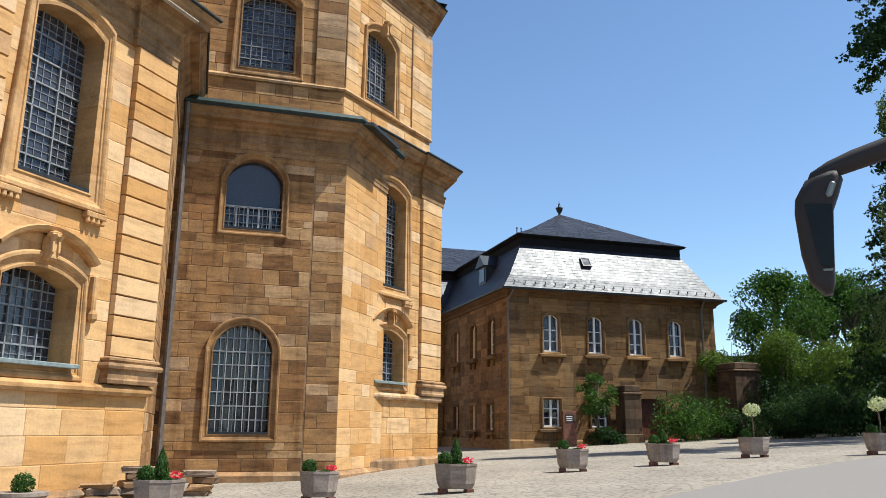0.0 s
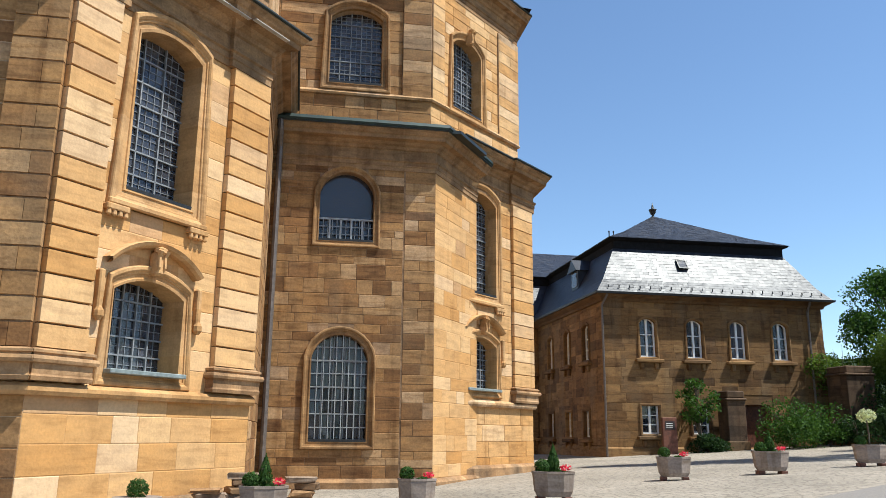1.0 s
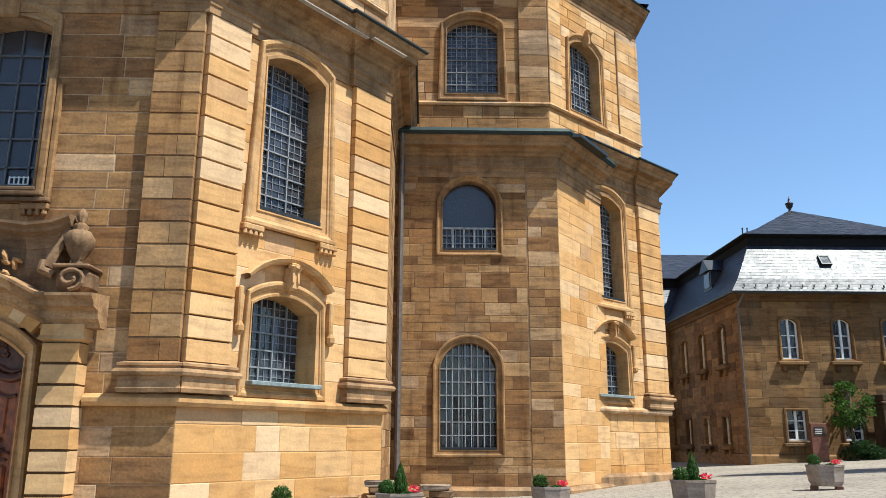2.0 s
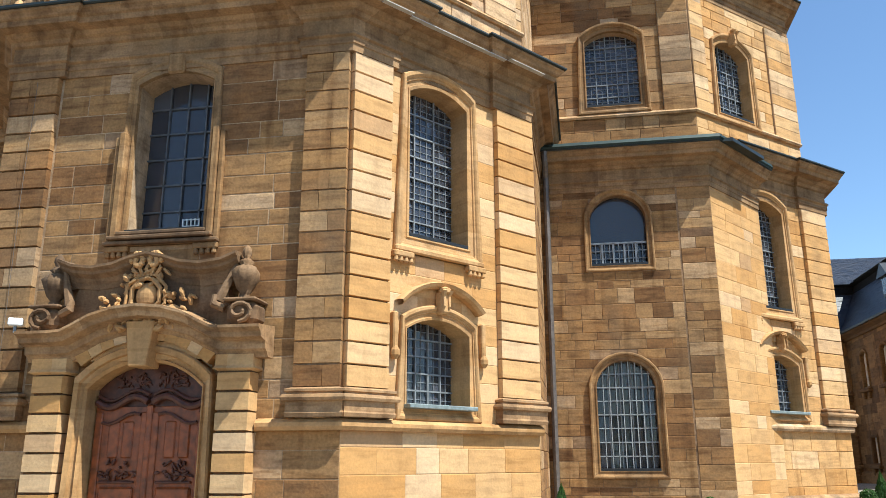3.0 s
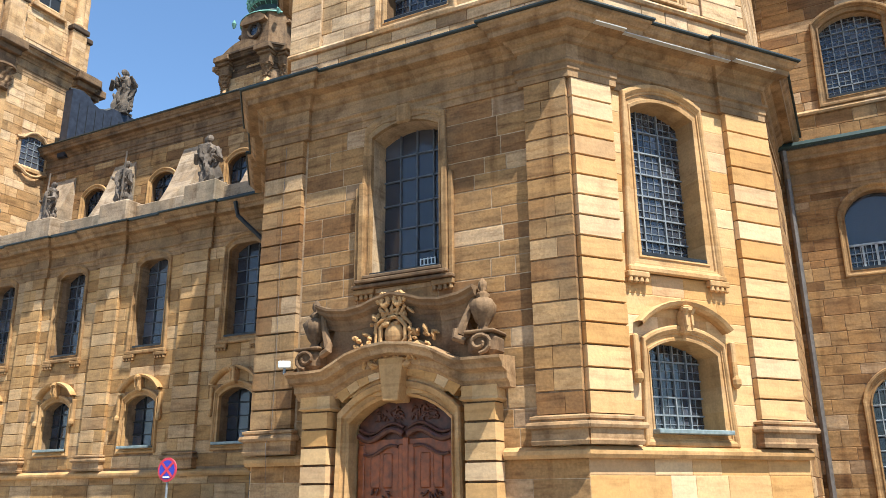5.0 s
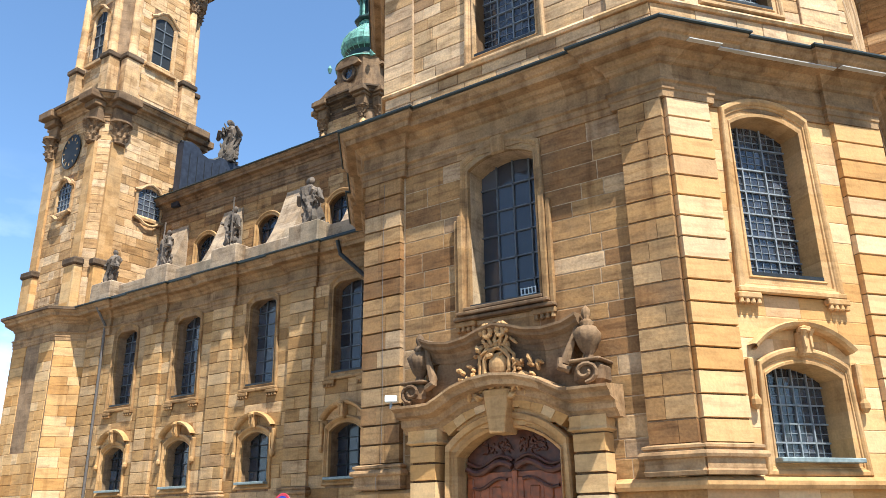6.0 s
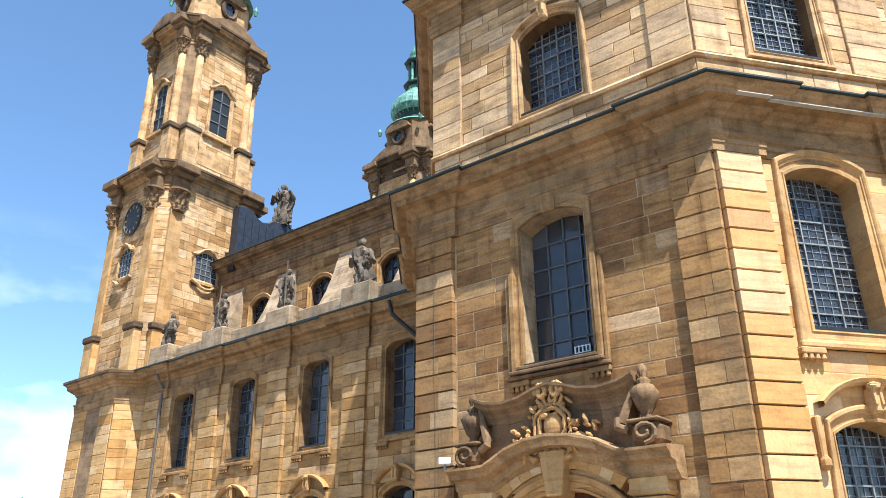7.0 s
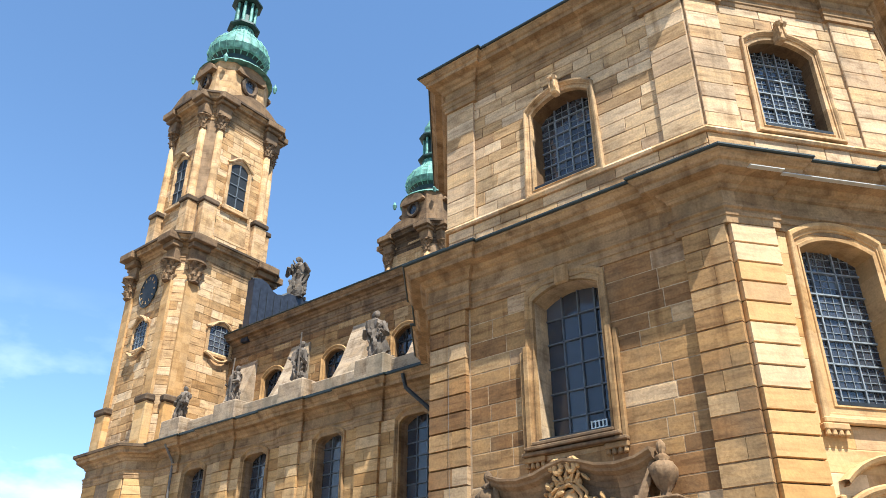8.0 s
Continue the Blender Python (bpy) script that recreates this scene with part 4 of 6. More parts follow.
entablature(church, [D0, D1, D2, (D2.x, 46)], H2, ENTAB, 0.85)
# closing walls and roofs on the far side
part("wall", boxes((-40, 9, 50.2, 51, -1, H2), (9.0, 9.6, 45, 51, -1, H2), (-40.2, -39.6, 26, 50.5, -1, H2)), OCHRE_PL, church, "plain far walls of the church")
bm = bmesh.new()
vs = [bm.verts.new(v) for v in ((-40, 26.3, 20.2), (9.5, 31, 20.2), (9.5, 51, 20.2), (-40, 51, 20.2), (-40, 37, 25.5), (4, 38.5, 25.5))]
for q in ((0, 1, 5, 4), (1, 2, 5), (2, 3, 4, 5), (3, 0, 4)):
    bm.faces.new([vs[i] for i in q])
part("roof", bm, SLATE, church, "dark slate main roof")
bm = bmesh.new()
vs = [bm.verts.new(v) for v in ((BL.x, 30, 20.2), (BL.x, BL.y, 20.2), (B0.x, B0.y, 20.2), (B1.x, B1.y, 20.2), (B2.x, B2.y, 20.2), (B2.x, 30, 20.2), (-9.5, 24, 24), (-9.5, 34, 25.2))]
for q in ((0, 1, 6, 7), (1, 2, 6), (2, 3, 6), (3, 4, 6), (4, 5, 7, 6)):
    bm.faces.new([vs[i] for i in q])
part("roof", bm, SLATE, church, "dark slate transept roof")
# downpipes and cable
part("cable", tube(bmesh.new(), [(-13.2, 16.31, 11.0), (-13.22, 16.3, 8.0), (-13.18, 16.31, 5.0), (-13.2, 16.3, 3.2), (-13.2, 16.1, 2.9), (-13.2, 16.3, 0.2)], 0.006, 5), PIPE, church, "thin dark cable down the pilaster")
part("downpipe", tube(bmesh.new(), [(-0.95, 25.75, 12.0), (-0.95, 25.8, 11.7), (-0.95, 26.25, 11.2), (-0.95, 26.25, -0.1)], 0.1), PIPE, church, "dark brown metal downpipe")
part("downpipe", tube(bmesh.new(), [(-20.3, 22.15, 12.55), (-20.25, 22.3, 12.0), (-19.3, 22.75, 11.0), (-19.2, 22.78, 10.7), (-19.2, 22.78, 0)], 0.085), DARKIRON, church, "dark brown metal downpipe")
part("downpipe", tube(bmesh.new(), [(-36.6, 22.2, 12.5), (-36.5, 22.75, 11.6), (-36.5, 22.75, 0)], 0.07), PIPE, church, "dark brown metal downpipe")


# ---- portal ----
def portal():
    m = FRONT @ Matrix.Translation((CX, 0, 0))
    for s in (-1, 1):
        a, b = sorted((s * 1.82, s * 2.56))
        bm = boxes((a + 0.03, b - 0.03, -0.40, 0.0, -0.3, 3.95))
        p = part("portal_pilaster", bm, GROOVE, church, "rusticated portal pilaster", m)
        items = [(a, b, 0.25 + 0.42 * i, 0.25 + 0.42 * i + 0.385, 0.0) for i in range(8)]
        PIECES.append((p, items, OCHRE_OB, OCHRE_IS, 0.47, True, 0.0))
        part("portal_capital", sweep(bmesh.new(), [(a, 0.1), (a, -0.42), (b, -0.42), (b, 0.1)], [(0, 3.6), (0.1, 3.65), (0.06, 3.72), (0.06, 3.95), (0, 3.95)]), OCHRE_PL, church, "plain moulded capital", m)
    # arched architrave
    i, o = arch(0, 2.74, -0.3, 3.3, 0.58), arch(0, 2.74, -0.3, 3.3, 0.58, grow=0.36)
    part("door_surround", ring(bmesh.new(), i, o, [(-0.03, 0.24), (-0.03, -0.2), (0.15, -0.26), (0.2, -0.2), (0.5, -0.24), (0.55, -0.32), (0.9, -0.36), (1, -0.3), (1, 0.0)]), FRAME, church, "moulded sandstone door surround", m)
    # voussoirs between architrave and cornice
    for k in range(-5, 6):
        if k == 0:
            continue
        a = math.radians(k * 7.4)
        bm = bmesh.new()
        vs = []
        for y in (-0.34, 0.0):
            for r, da in ((2.3, -3.6), (2.3, 3.6), (2.78, 3.6), (2.78, -3.6)):
                t = a + math.radians(da)
                vs.append(bm.verts.new((r * math.sin(t), y, 2.04 + r * math.cos(t))))
        for q in ((0, 1, 2, 3), (7, 6, 5, 4), (0, 4, 5, 1), (1, 5, 6, 2), (2, 6, 7, 3), (3, 7, 4, 0)):
            bm.faces.new([vs[j] for j in q])
        bmesh.ops.recalc_face_normals(bm, faces=bm.faces)
        part("voussoir", bm, OCHRE_OB, church, "", m)
    bm = bmesh.new()
    vs = [bm.verts.new((x, y, z)) for y in (-0.62, 0.0) for x, z in ((-0.2, 3.72), (0.2, 3.72), (0.34, 4.72), (-0.34, 4.72))]
    for q in ((0, 1, 2, 3), (7, 6, 5, 4), (0, 4, 5, 1), (1, 5, 6, 2), (2, 6, 7, 3), (3, 7, 4, 0)):
        bm.faces.new([vs[j] for j in q])
    bmesh.ops.recalc_face_normals(bm, faces=bm.faces)
    bmesh.ops.bevel(bm, geom=list(bm.edges), offset=0.025, segments=1, affect="EDGES")
    part("portal_keystone", bm, FRAME, church, "large plain keystone over the door", m)
    part("portal_panel", solid(bmesh.new(), [(-2.05, 3.9), (2.05, 3.9), (2.05, 4.3), (-2.05, 4.3)], [], -0.25, 0.0), OCHRE_PL, church, "plain spandrel field", m)
    # swung cornice: level at the sides, arched in the middle
    line = [(-2.74, 4.3), (-2.0, 4.3), (-1.75, 4.34), (-1.45, 4.48), (-1.1, 4.66), (-0.6, 4.8), (0, 4.86), (0.6, 4.8), (1.1, 4.66), (1.45, 4.48), (1.75, 4.34), (2.0, 4.3), (2.92, 4.3)]
    prof = [(0.0, -0.42), (-0.3, -0.42), (-0.4, -0.3), (-0.48, -0.26), (-0.5, -0.1), (-0.74, -0.04), (-0.78, 0.06), (-0.9, 0.14), (-0.9, 0.2), (0, 0.28)]
    bm = bmesh.new()
    rows = [[bm.verts.new((x, y - (0.0 if abs(x) < 1.8 else 0.12), z + dz)) for y, dz in prof] for x, z in line]
    for a, b in zip(rows, rows[1:]):
        for k in range(len(prof) - 1):
            bm.faces.new((a[k], b[k], b[k + 1], a[k + 1]))
    bm.faces.new(rows[0])
    bm.faces.new(rows[-1])
    bmesh.ops.recalc_face_normals(bm, faces=bm.faces)
    part("portal_cornice", bm, STAINED, church, "swung sandstone portal cornice", m)
    # attic with concave sides and swung top
    out = [(-2.2, 4.55), (2.2, 4.55), (2.0, 5.0), (1.75, 5.6), (2.1, 6.0), (1.2, 5.95), (0.6, 6.08), (0, 6.2), (-0.6, 6.08), (-1.2, 5.95), (-2.1, 6.0), (-1.75, 5.6), (-2.0, 5.0)]
    # darker stone paints in the shade that the attic cornice throws
    part("portal_attic", solid(bmesh.new(), out, [], -0.32, 0.0), DARKSTONE, church, "curved attic block above the door", m)
    bm = bmesh.new()
    top = [(-2.15, 6.12), (-1.8, 5.98), (-1.3, 5.92), (-0.8, 5.98), (-0.4, 6.12), (0, 6.2), (0.4, 6.12), (0.8, 5.98), (1.3, 5.92), (1.8, 5.98), (2.15, 6.12)]
    pr = [(0, -0.42), (-0.34, -0.42), (-0.37, -0.3), (-0.44, -0.18), (-0.58, -0.1), (-0.6, -0.04), (-0.7, 0.02), (-0.7, 0.08), (0, 0.12)]
    rows = [[bm.verts.new((x, y, z + dz)) for y, dz in pr] for x, z in top]
    for a, b in zip(rows, rows[1:]):
        for k in range(len(pr) - 1):
            bm.faces.new((a[k], b[k], b[k + 1], a[k + 1]))
    bm.faces.new(rows[0])
    bm.faces.new(rows[-1])
    bmesh.ops.recalc_face_normals(bm, faces=bm.faces)
    part("attic_cornice", bm, DARKSTONE, church, "weathered swung attic cornice", m)
    # carved cartouche
    bm = bmesh.new()
    r2 = random.Random(3)
    bmesh.ops.create_uvsphere(bm, u_segments=14, v_segments=9, radius=0.27, matrix=Matrix.Translation((0, -0.44, 5.3)) @ Matrix.Diagonal((0.95, 0.45, 1.15, 1)))
    for k in range(120):
        a = r2.uniform(0, 2 * math.pi)
        rad = r2.uniform(0.34, 0.78)
        x, z = rad * 1.5 * math.cos(a), 5.25 + rad * 0.95 * math.sin(a) - 0.12 * abs(math.cos(a))
        if abs(x) > 0.62 and z > 5.35:
            continue
        mt = Matrix.Translation((x, -0.42 - r2.uniform(0, 0.12), z)) @ Matrix.Rotation(r2.uniform(0, 6), 4, "Y") @ Matrix.Diagonal((r2.uniform(0.06, 0.16), 0.09, r2.uniform(0.04, 0.08), 1))
        bmesh.ops.create_icosphere(bm, subdivisions=1, radius=1.0, matrix=mt)
    for rx, rz, rt in ((0.33, 0.4, 0.055), (0.46, 0.5, 0.04)):
        tube(bm, [(rx * math.cos(k * math.pi / 8) * (1 + 0.12 * (k % 2)), -0.5, 5.3 + rz * math.sin(k * math.pi / 8)) for k in range(17)], rt, 6)
    for k in range(5):
        tube(bm, [((k - 2) * 0.1, -0.5, 5.75), ((k - 2) * 0.17, -0.56, 5.92), ((k - 2) * 0.14, -0.52, 6.02)], [0.05, 0.045, 0.03], 5)
    for s in (-1, 1):
        for k in range(12):
            a = k * 0.6
            rr = 0.2 - 0.012 * k
            mt = Matrix.Translation((s * (0.2 + rr * math.cos(a) * 0.8), -0.6, 6.08 + rr * math.sin(a))) @ Matrix.Scale(0.075, 4)
            bmesh.ops.create_icosphere(bm, subdivisions=1, radius=1.0, matrix=mt)
        pts = [(s * 0.3, -0.46, 4.95), (s * 0.7, -0.46, 5.0), (s * 0.95, -0.44, 4.92)]
        tube(bm, pts, [0.12, 0.1, 0.04], 6)
    part("cartouche", bm, FRAME, church, "carved coat-of-arms cartouche in pale stone", m)
    # scroll volutes and urns
    for s in (-1, 1):
        bm = bmesh.new()
        pts = []
        for k in range(16):
            a = -1.57 + k * 0.55
            rr = 0.24 * (1 - k / 20)
            pts.append((s * (2.34 + 1.25 * rr * math.cos(a)), -0.74, 4.84 + rr * math.sin(a)))
        tube(bm, pts, 0.05, 6)
        tube(bm, [(s * 1.72, -0.62, 5.22), (s * 1.72, -0.66, 5.02), (s * 1.95, -0.62, 4.92)], [0.07, 0.1, 0.09], 7)
        tube(bm, [(s * 1.78, -0.56, 5.1), (s * 1.95, -0.5, 5.55), (s * 2.1, -0.42, 6.0)], [0.12, 0.09, 0.05], 7)
        box(bm, *sorted((s * 2.0, s * 2.68)), -0.72, 0.0, 4.54, 5.1, bevel=0.14)
        box(bm, *sorted((s * 1.95, s * 2.7)), -0.76, 0.0, 5.06, 5.14, bevel=0.03)
        part("volute", bm, DARKSTONE, church, "scrolled stone volute", m)
        prof = [(0.24, 5.08), (0.24, 5.2), (0.12, 5.26), (0.09, 5.34), (0.16, 5.46), (0.26, 5.66), (0.28, 5.82), (0.2, 5.95), (0.11, 6.0), (0.16, 6.05), (0.1, 6.12), (0.06, 6.16), (0.1, 6.26), (0.09, 6.36), (0.02, 6.46)]
        ub = lathe(bmesh.new(), [(q * 1.12, z - 0.08) for q, z in prof], s * 2.3, -0.4, 24)
        for k, v in enumerate(ub.verts):
            f = (1.0, 0.84, 0.95)[k % 3] * (1 + 0.12 * math.sin(k * 2.3) * math.sin(v.co.z * 19))
            v.co.x, v.co.y = s * 2.3 + (v.co.x - s * 2.3) * f, -0.4 + (v.co.y + 0.4) * f
        part("urn", ub, DARKSTONE, church, "weathered carved stone urn", m, True)
    # the door: two leaves under a swung, carved transom
    d = tagged(part("door_1", solid(bmesh.new(), arch(0, 2.7, -0.3, 3.3, 0.56), [], 0.24, 0.34), DOORDARK, None, "", m), "red-brown carved wooden double door in the portal", "door", kind="structure")
    for s in (-1, 1):
        a, b = sorted((s * 0.02, s * 1.33))
        mid = (a + b) / 2
        lf = part("leaf", boxes((a, b, 0.18, 0.26, -0.25, 2.92), bevel=0.01), DOORWOOD, d, "red-brown door leaf")
        for e in (a + 0.1, b - 0.1):
            part("leaf_stile", boxes((e - 0.09, e + 0.09, 0.14, 0.2, -0.2, 2.8), bevel=0.02), DOORWOOD, lf)
        for e in (-0.17, 0.17):
            part("leaf_panel", boxes((mid + e - 0.13, mid + e + 0.13, 0.15, 0.2, 1.8, 2.6), bevel=0.03), DOORWOOD, lf)
        part("leaf_panel", boxes((a + 0.24, b - 0.24, 0.13, 0.2, 0.05, 1.2), bevel=0.05), DOORWOOD, lf)
        bm = bmesh.new()
        r3 = random.Random(5 + s)
        for k in range(40):
            u, v = r3.uniform(-0.42, 0.42), r3.uniform(-0.16, 0.24)
            if abs(u) > 0.25 and v > 0.05:
                continue
            mt = Matrix.Translation((mid + u, 0.13, 1.5 + v)) @ Matrix.Rotation(math.atan2(v, u) + r3.uniform(-0.5, 0.5), 4, "Y") @ Matrix.Diagonal((r3.uniform(0.04, 0.11), 0.05, 0.03, 1))
            bmesh.ops.create_icosphere(bm, subdivisions=1, radius=1, matrix=mt)
        box(bm, mid - 0.42, mid + 0.42, 0.1, 0.2, 1.27, 1.33, bevel=0.02)
        part("carving", bm, DOORDARK, lf, "carved leafwork on the door")
        swing = [(mid - s * 0.62 + s * 1.24 * t / 8, 2.9 + 0.12 * math.sin(t / 8 * 2 * math.pi)) for t in range(9)]
        part("leaf_moulding", tube(bmesh.new(), [(x, 0.13, z - 0.24) for x, z in swing[1:8]], 0.04, 6), DOORDARK, lf)
        part("transom_moulding", tube(bmesh.new(), [(x, 0.13, z + 0.12) for x, z in swing], 0.08, 8), DOORDARK, d, "swung moulded transom")
        part("transom_moulding", tube(bmesh.new(), [(x, 0.16, z + 0.27) for x, z in swing], 0.04, 8), DOORDARK, d)
    bm = bmesh.new()
    r3 = random.Random(9)
    for k in range(60):
        s = r3.choice((-1, 1))
        mt = Matrix.Translation((s * r3.uniform(0.12, 0.85), 0.22, 3.48 + r3.uniform(-0.12, 0.2))) @ Matrix.Rotation(r3.uniform(0, 6), 4, "Y") @ Matrix.Diagonal((r3.uniform(0.04, 0.12), 0.04, 0.03, 1))
        bmesh.ops.create_icosphere(bm, subdivisions=1, radius=1, matrix=mt)
    part("carving", bm, DOORDARK, d, "carved overdoor relief")
    part("meeting_strip", boxes((-0.07, 0.07, 0.1, 0.22, -0.25, 2.95), bevel=0.025), DOORWOOD, d)


portal()


# ---- towers ----
def tower(cx, cy, label, crown=None, sx=0.85, sy=1.0):
    crown = crown or TOWER_PL
    t = thing("bell_tower", label, "bell tower", pose(cx, cy, 0) @ Matrix.Diagonal((sx, sy, 1, 1)), "church towers")
    wide = Matrix.Diagonal((sy / sx, 1, 1, 1))
    h = 3.4
    hb = 2.75

    def octo(r, c):
        return [(-r + c, -r), (r - c, -r), (r, -r + c), (r, r - c), (r - c, r), (-r + c, r), (-r, r - c), (-r, -r + c)]

    def shaft(name, r, c, z0, z1, mat, lab=""):
        bm = bmesh.new()
        pl = octo(r, c)
        a = [bm.verts.new((x, y, z0)) for x, y in pl]
        b = [bm.verts.new((x, y, z1)) for x, y in pl]
        for i in range(8):
            bm.faces.new((a[i], a[(i + 1) % 8], b[(i + 1) % 8], b[i]))
        bm.faces.new(list(reversed(a)))
        bm.faces.new(b)
        return part(name, bm, mat, t, lab)

    def band(r, c, top, sc, mat=STAINED, lab="projecting moulded sandstone cornice"):
        part("cornice", sweep(bmesh.new(), octo(r, c), [(o * sc, top + z * sc) for o, z in CORNICE], True), mat, t, lab)

        part("cornice_edge", sweep(bmesh.new(), octo(r, c), [(0.1 * sc, top + 0.06), (0.76 * sc, top - 0.12 * sc), (0.8 * sc, top - 0.1 * sc), (0.8 * sc, top + 0.04), (0.1 * sc, top + 0.16)], True), SOOT, t, "dark weathered top edge of the cornice")

    def leafy(x, y, z, tall, r):
        """A capital: a bell whose surface curls out in three rows of leaves, under a plate."""
        bm, n, rows = bmesh.new(), 28, []
        prof = [(1.0, 0.0), (1.15, 0.04), (1.0, 0.08), (1.1, 0.2), (1.5, 0.32), (1.1, 0.36), (1.15, 0.48), (1.65, 0.6), (1.2, 0.64), (1.3, 0.74), (1.95, 0.86), (1.5, 0.9), (1.8, 0.92), (1.8, 1.0)]
        for q, (f, t) in enumerate(prof):
            curl = 0.55 if f > 1.4 and t < 0.9 else 0.15 if t < 0.9 else 0.0
            ph = math.pi * (q // 3 % 2)
            rows.append([bm.verts.new((x + r * f * (1 + curl * (0.5 * math.cos(7 * a_ + ph) - 0.4)) * math.cos(a_), y + r * f * (1 + curl * (0.5 * math.cos(7 * a_ + ph) - 0.4)) * math.sin(a_), z + t * tall)) for a_ in (2 * math.pi * i / n for i in range(n))])
        for a_, b_ in zip(rows, rows[1:]):
            for i in range(n):
                bm.faces.new((a_[i], a_[(i + 1) % n], b_[(i + 1) % n], b_[i]))
        bm.faces.new(list(reversed(rows[0])))
        bm.faces.new(rows[-1])
        return bm

    def face(k, r):
        return Matrix.Rotation(k * math.pi / 2, 4, "Z") @ Matrix.Translation((0, -r, 0))

    lower = shaft("shaft", h + 0.5, 1.5, -1.0, H1, WALLJOINT, "lower tower stage of ochre ashlar")
    band(h + 0.5, 1.5, H1, 1.0)
    mid = shaft("shaft", h, 0.7, H1, 25.6, WALLJOINT, "middle tower stage of ochre ashlar")
    bel = shaft("belfry", hb, 0.6, 25.6, 37.0, WALLJOINT, "belfry stage of pale ashlar")
    for k in range(4):
        f = face(k, h)
        oval = [(0.0, 1.5, 18.9, 20.3, 0.4)]
        for it, mt, rr in ((blocks(-2.3, 2.3, 13.0, 24.0, 0.5, 0.95, [(0, 1.7, 18.8, 20.3, 0.5)]), TOWER_IS, h), (blocks(-2.05, 2.05, 26.2, 36.0, 0.5, 0.95, [(0, 1.7, 29.3, 32.6, 0.5)]), TOWER_IS, hb), (blocks(-2.3, 2.3, 0.2, 11.1, 0.5, 1.0, [(0, 1.6, 6.0, 10.5, 0.5)]), OCHRE_IS, h + 0.5)):
            base = part("facing", boxes((-0.5, 0.5, 0.02, 0.1, it[0][2], it[0][2] + 0.4)), WALLJOINT, t, "", face(k, rr))
            lay(base, it, mt, mt, 0.03, False)
        # corner facings on the chamfers
        for rr, c, z0, z1, mt in ((h, 0.7, 13.0, 24.0, TOWER_IS), (h + 0.5, 1.5, 0.2, 11.1, OCHRE_IS)):
            hw = c * math.sqrt(2) / 2
            fm = Matrix.Rotation((k + 0.5) * math.pi / 2, 4, "Z") @ Matrix.Translation((0, -(rr - c / 2) * math.sqrt(2), 0))
            base = part("facing", boxes((-0.2, 0.2, 0.02, 0.1, z0, z0 + 0.4)), WALLJOINT, t, "", fm)
            lay(base, blocks(-hw, hw, z0, z1, 0.5, 1.0), mt, mt, 0.03, False)
        # openings
        w = part("window", ring(bmesh.new(), arch(0, 1.5, 18.9, 20.3, 0.35), arch(0, 1.5, 18.9, 20.3, 0.35, grow=0.25), [(0, 0.1), (0, -0.1), (0.4, -0.16), (1, -0.14), (1, 0.02)]), TOWER_PL, t, "curved sandstone window surround", f)
        part("pane", solid(bmesh.new(), arch(0, 1.5, 18.9, 20.3, 0.35), [], -0.06, -0.02), GLASS, w)
        for b in bars(0, 1.5, 18.9, 20.3, 0.35, 4, 5, -0.08, 0.02, 0.015):
            part("glazing_bar", boxes(b), IRON, w)
        part("hood_mould", tube(bmesh.new(), [(-1.1, -0.2, 20.35), (-0.75, -0.22, 20.4), (-0.4, -0.24, 20.75), (0, -0.25, 20.9), (0.4, -0.24, 20.75), (0.75, -0.22, 20.4), (1.1, -0.2, 20.35)], 0.09, 6), TOWER_PL, w)
        part("sill", tube(bmesh.new(), [(-1.0, -0.2, 18.75), (-0.6, -0.22, 18.6), (-0.3, -0.24, 18.4), (0, -0.25, 18.35), (0.3, -0.24, 18.4), (0.6, -0.22, 18.6), (1.0, -0.2, 18.75)], 0.1, 6), TOWER_PL, w)
        fb = face(k, hb)
        w = part("bell_opening", ring(bmesh.new(), arch(0, 1.35, 29.2, 32.2, 0.4), arch(0, 1.35, 29.2, 32.2, 0.4, grow=0.3), [(0, 0.1), (0, -0.1), (0.4, -0.2), (1, -0.16), (1, 0.02)]), TOWER_PL, t, "sandstone surround of the bell opening", fb)
        # added dark sheet paints the shade within the open belfry
        part("pane", solid(bmesh.new(), arch(0, 1.35, 29.2, 32.2, 0.4), [], -0.05, -0.02), DARKIRON, w, "dark sheet in place of the unlit belfry inside")
        for b in bars(0, 1.35, 29.2, 32.2, 0.4, 2, 4, -0.08, 0.035, 0.03):
            part("glazing_bar", boxes(b), GREYBAR, w)
        part("hood_mould", tube(bmesh.new(), [(-1.05, -0.2, 32.35), (-0.75, -0.24, 32.5), (-0.4, -0.26, 32.85), (0, -0.28, 33.0), (0.4, -0.26, 32.85), (0.75, -0.24, 32.5), (1.05, -0.2, 32.35)], 0.1, 6), TOWER_PL, w)
        part("sill", boxes((-1.1, 1.1, -0.3, 0.05, 28.75, 28.95), bevel=0.03), TOWER_PL, w)
        part("panel", boxes((-1.2, 1.2, -0.06, 0.05, 26.6, 27.9), bevel=0.03), TOWER_PL, t, "plain sunk panel", fb)
        part("segment_gable", solid(bmesh.new(), [(-2.1, 37.0), (2.1, 37.0)] + [(2.1 - 4.2 * i / 10, 37.0 + 0.95 * math.sin(math.pi * i / 10)) for i in range(1, 10)], [], -0.85, 0.3), DARKSTONE, t, "curved segmental gable", fb)
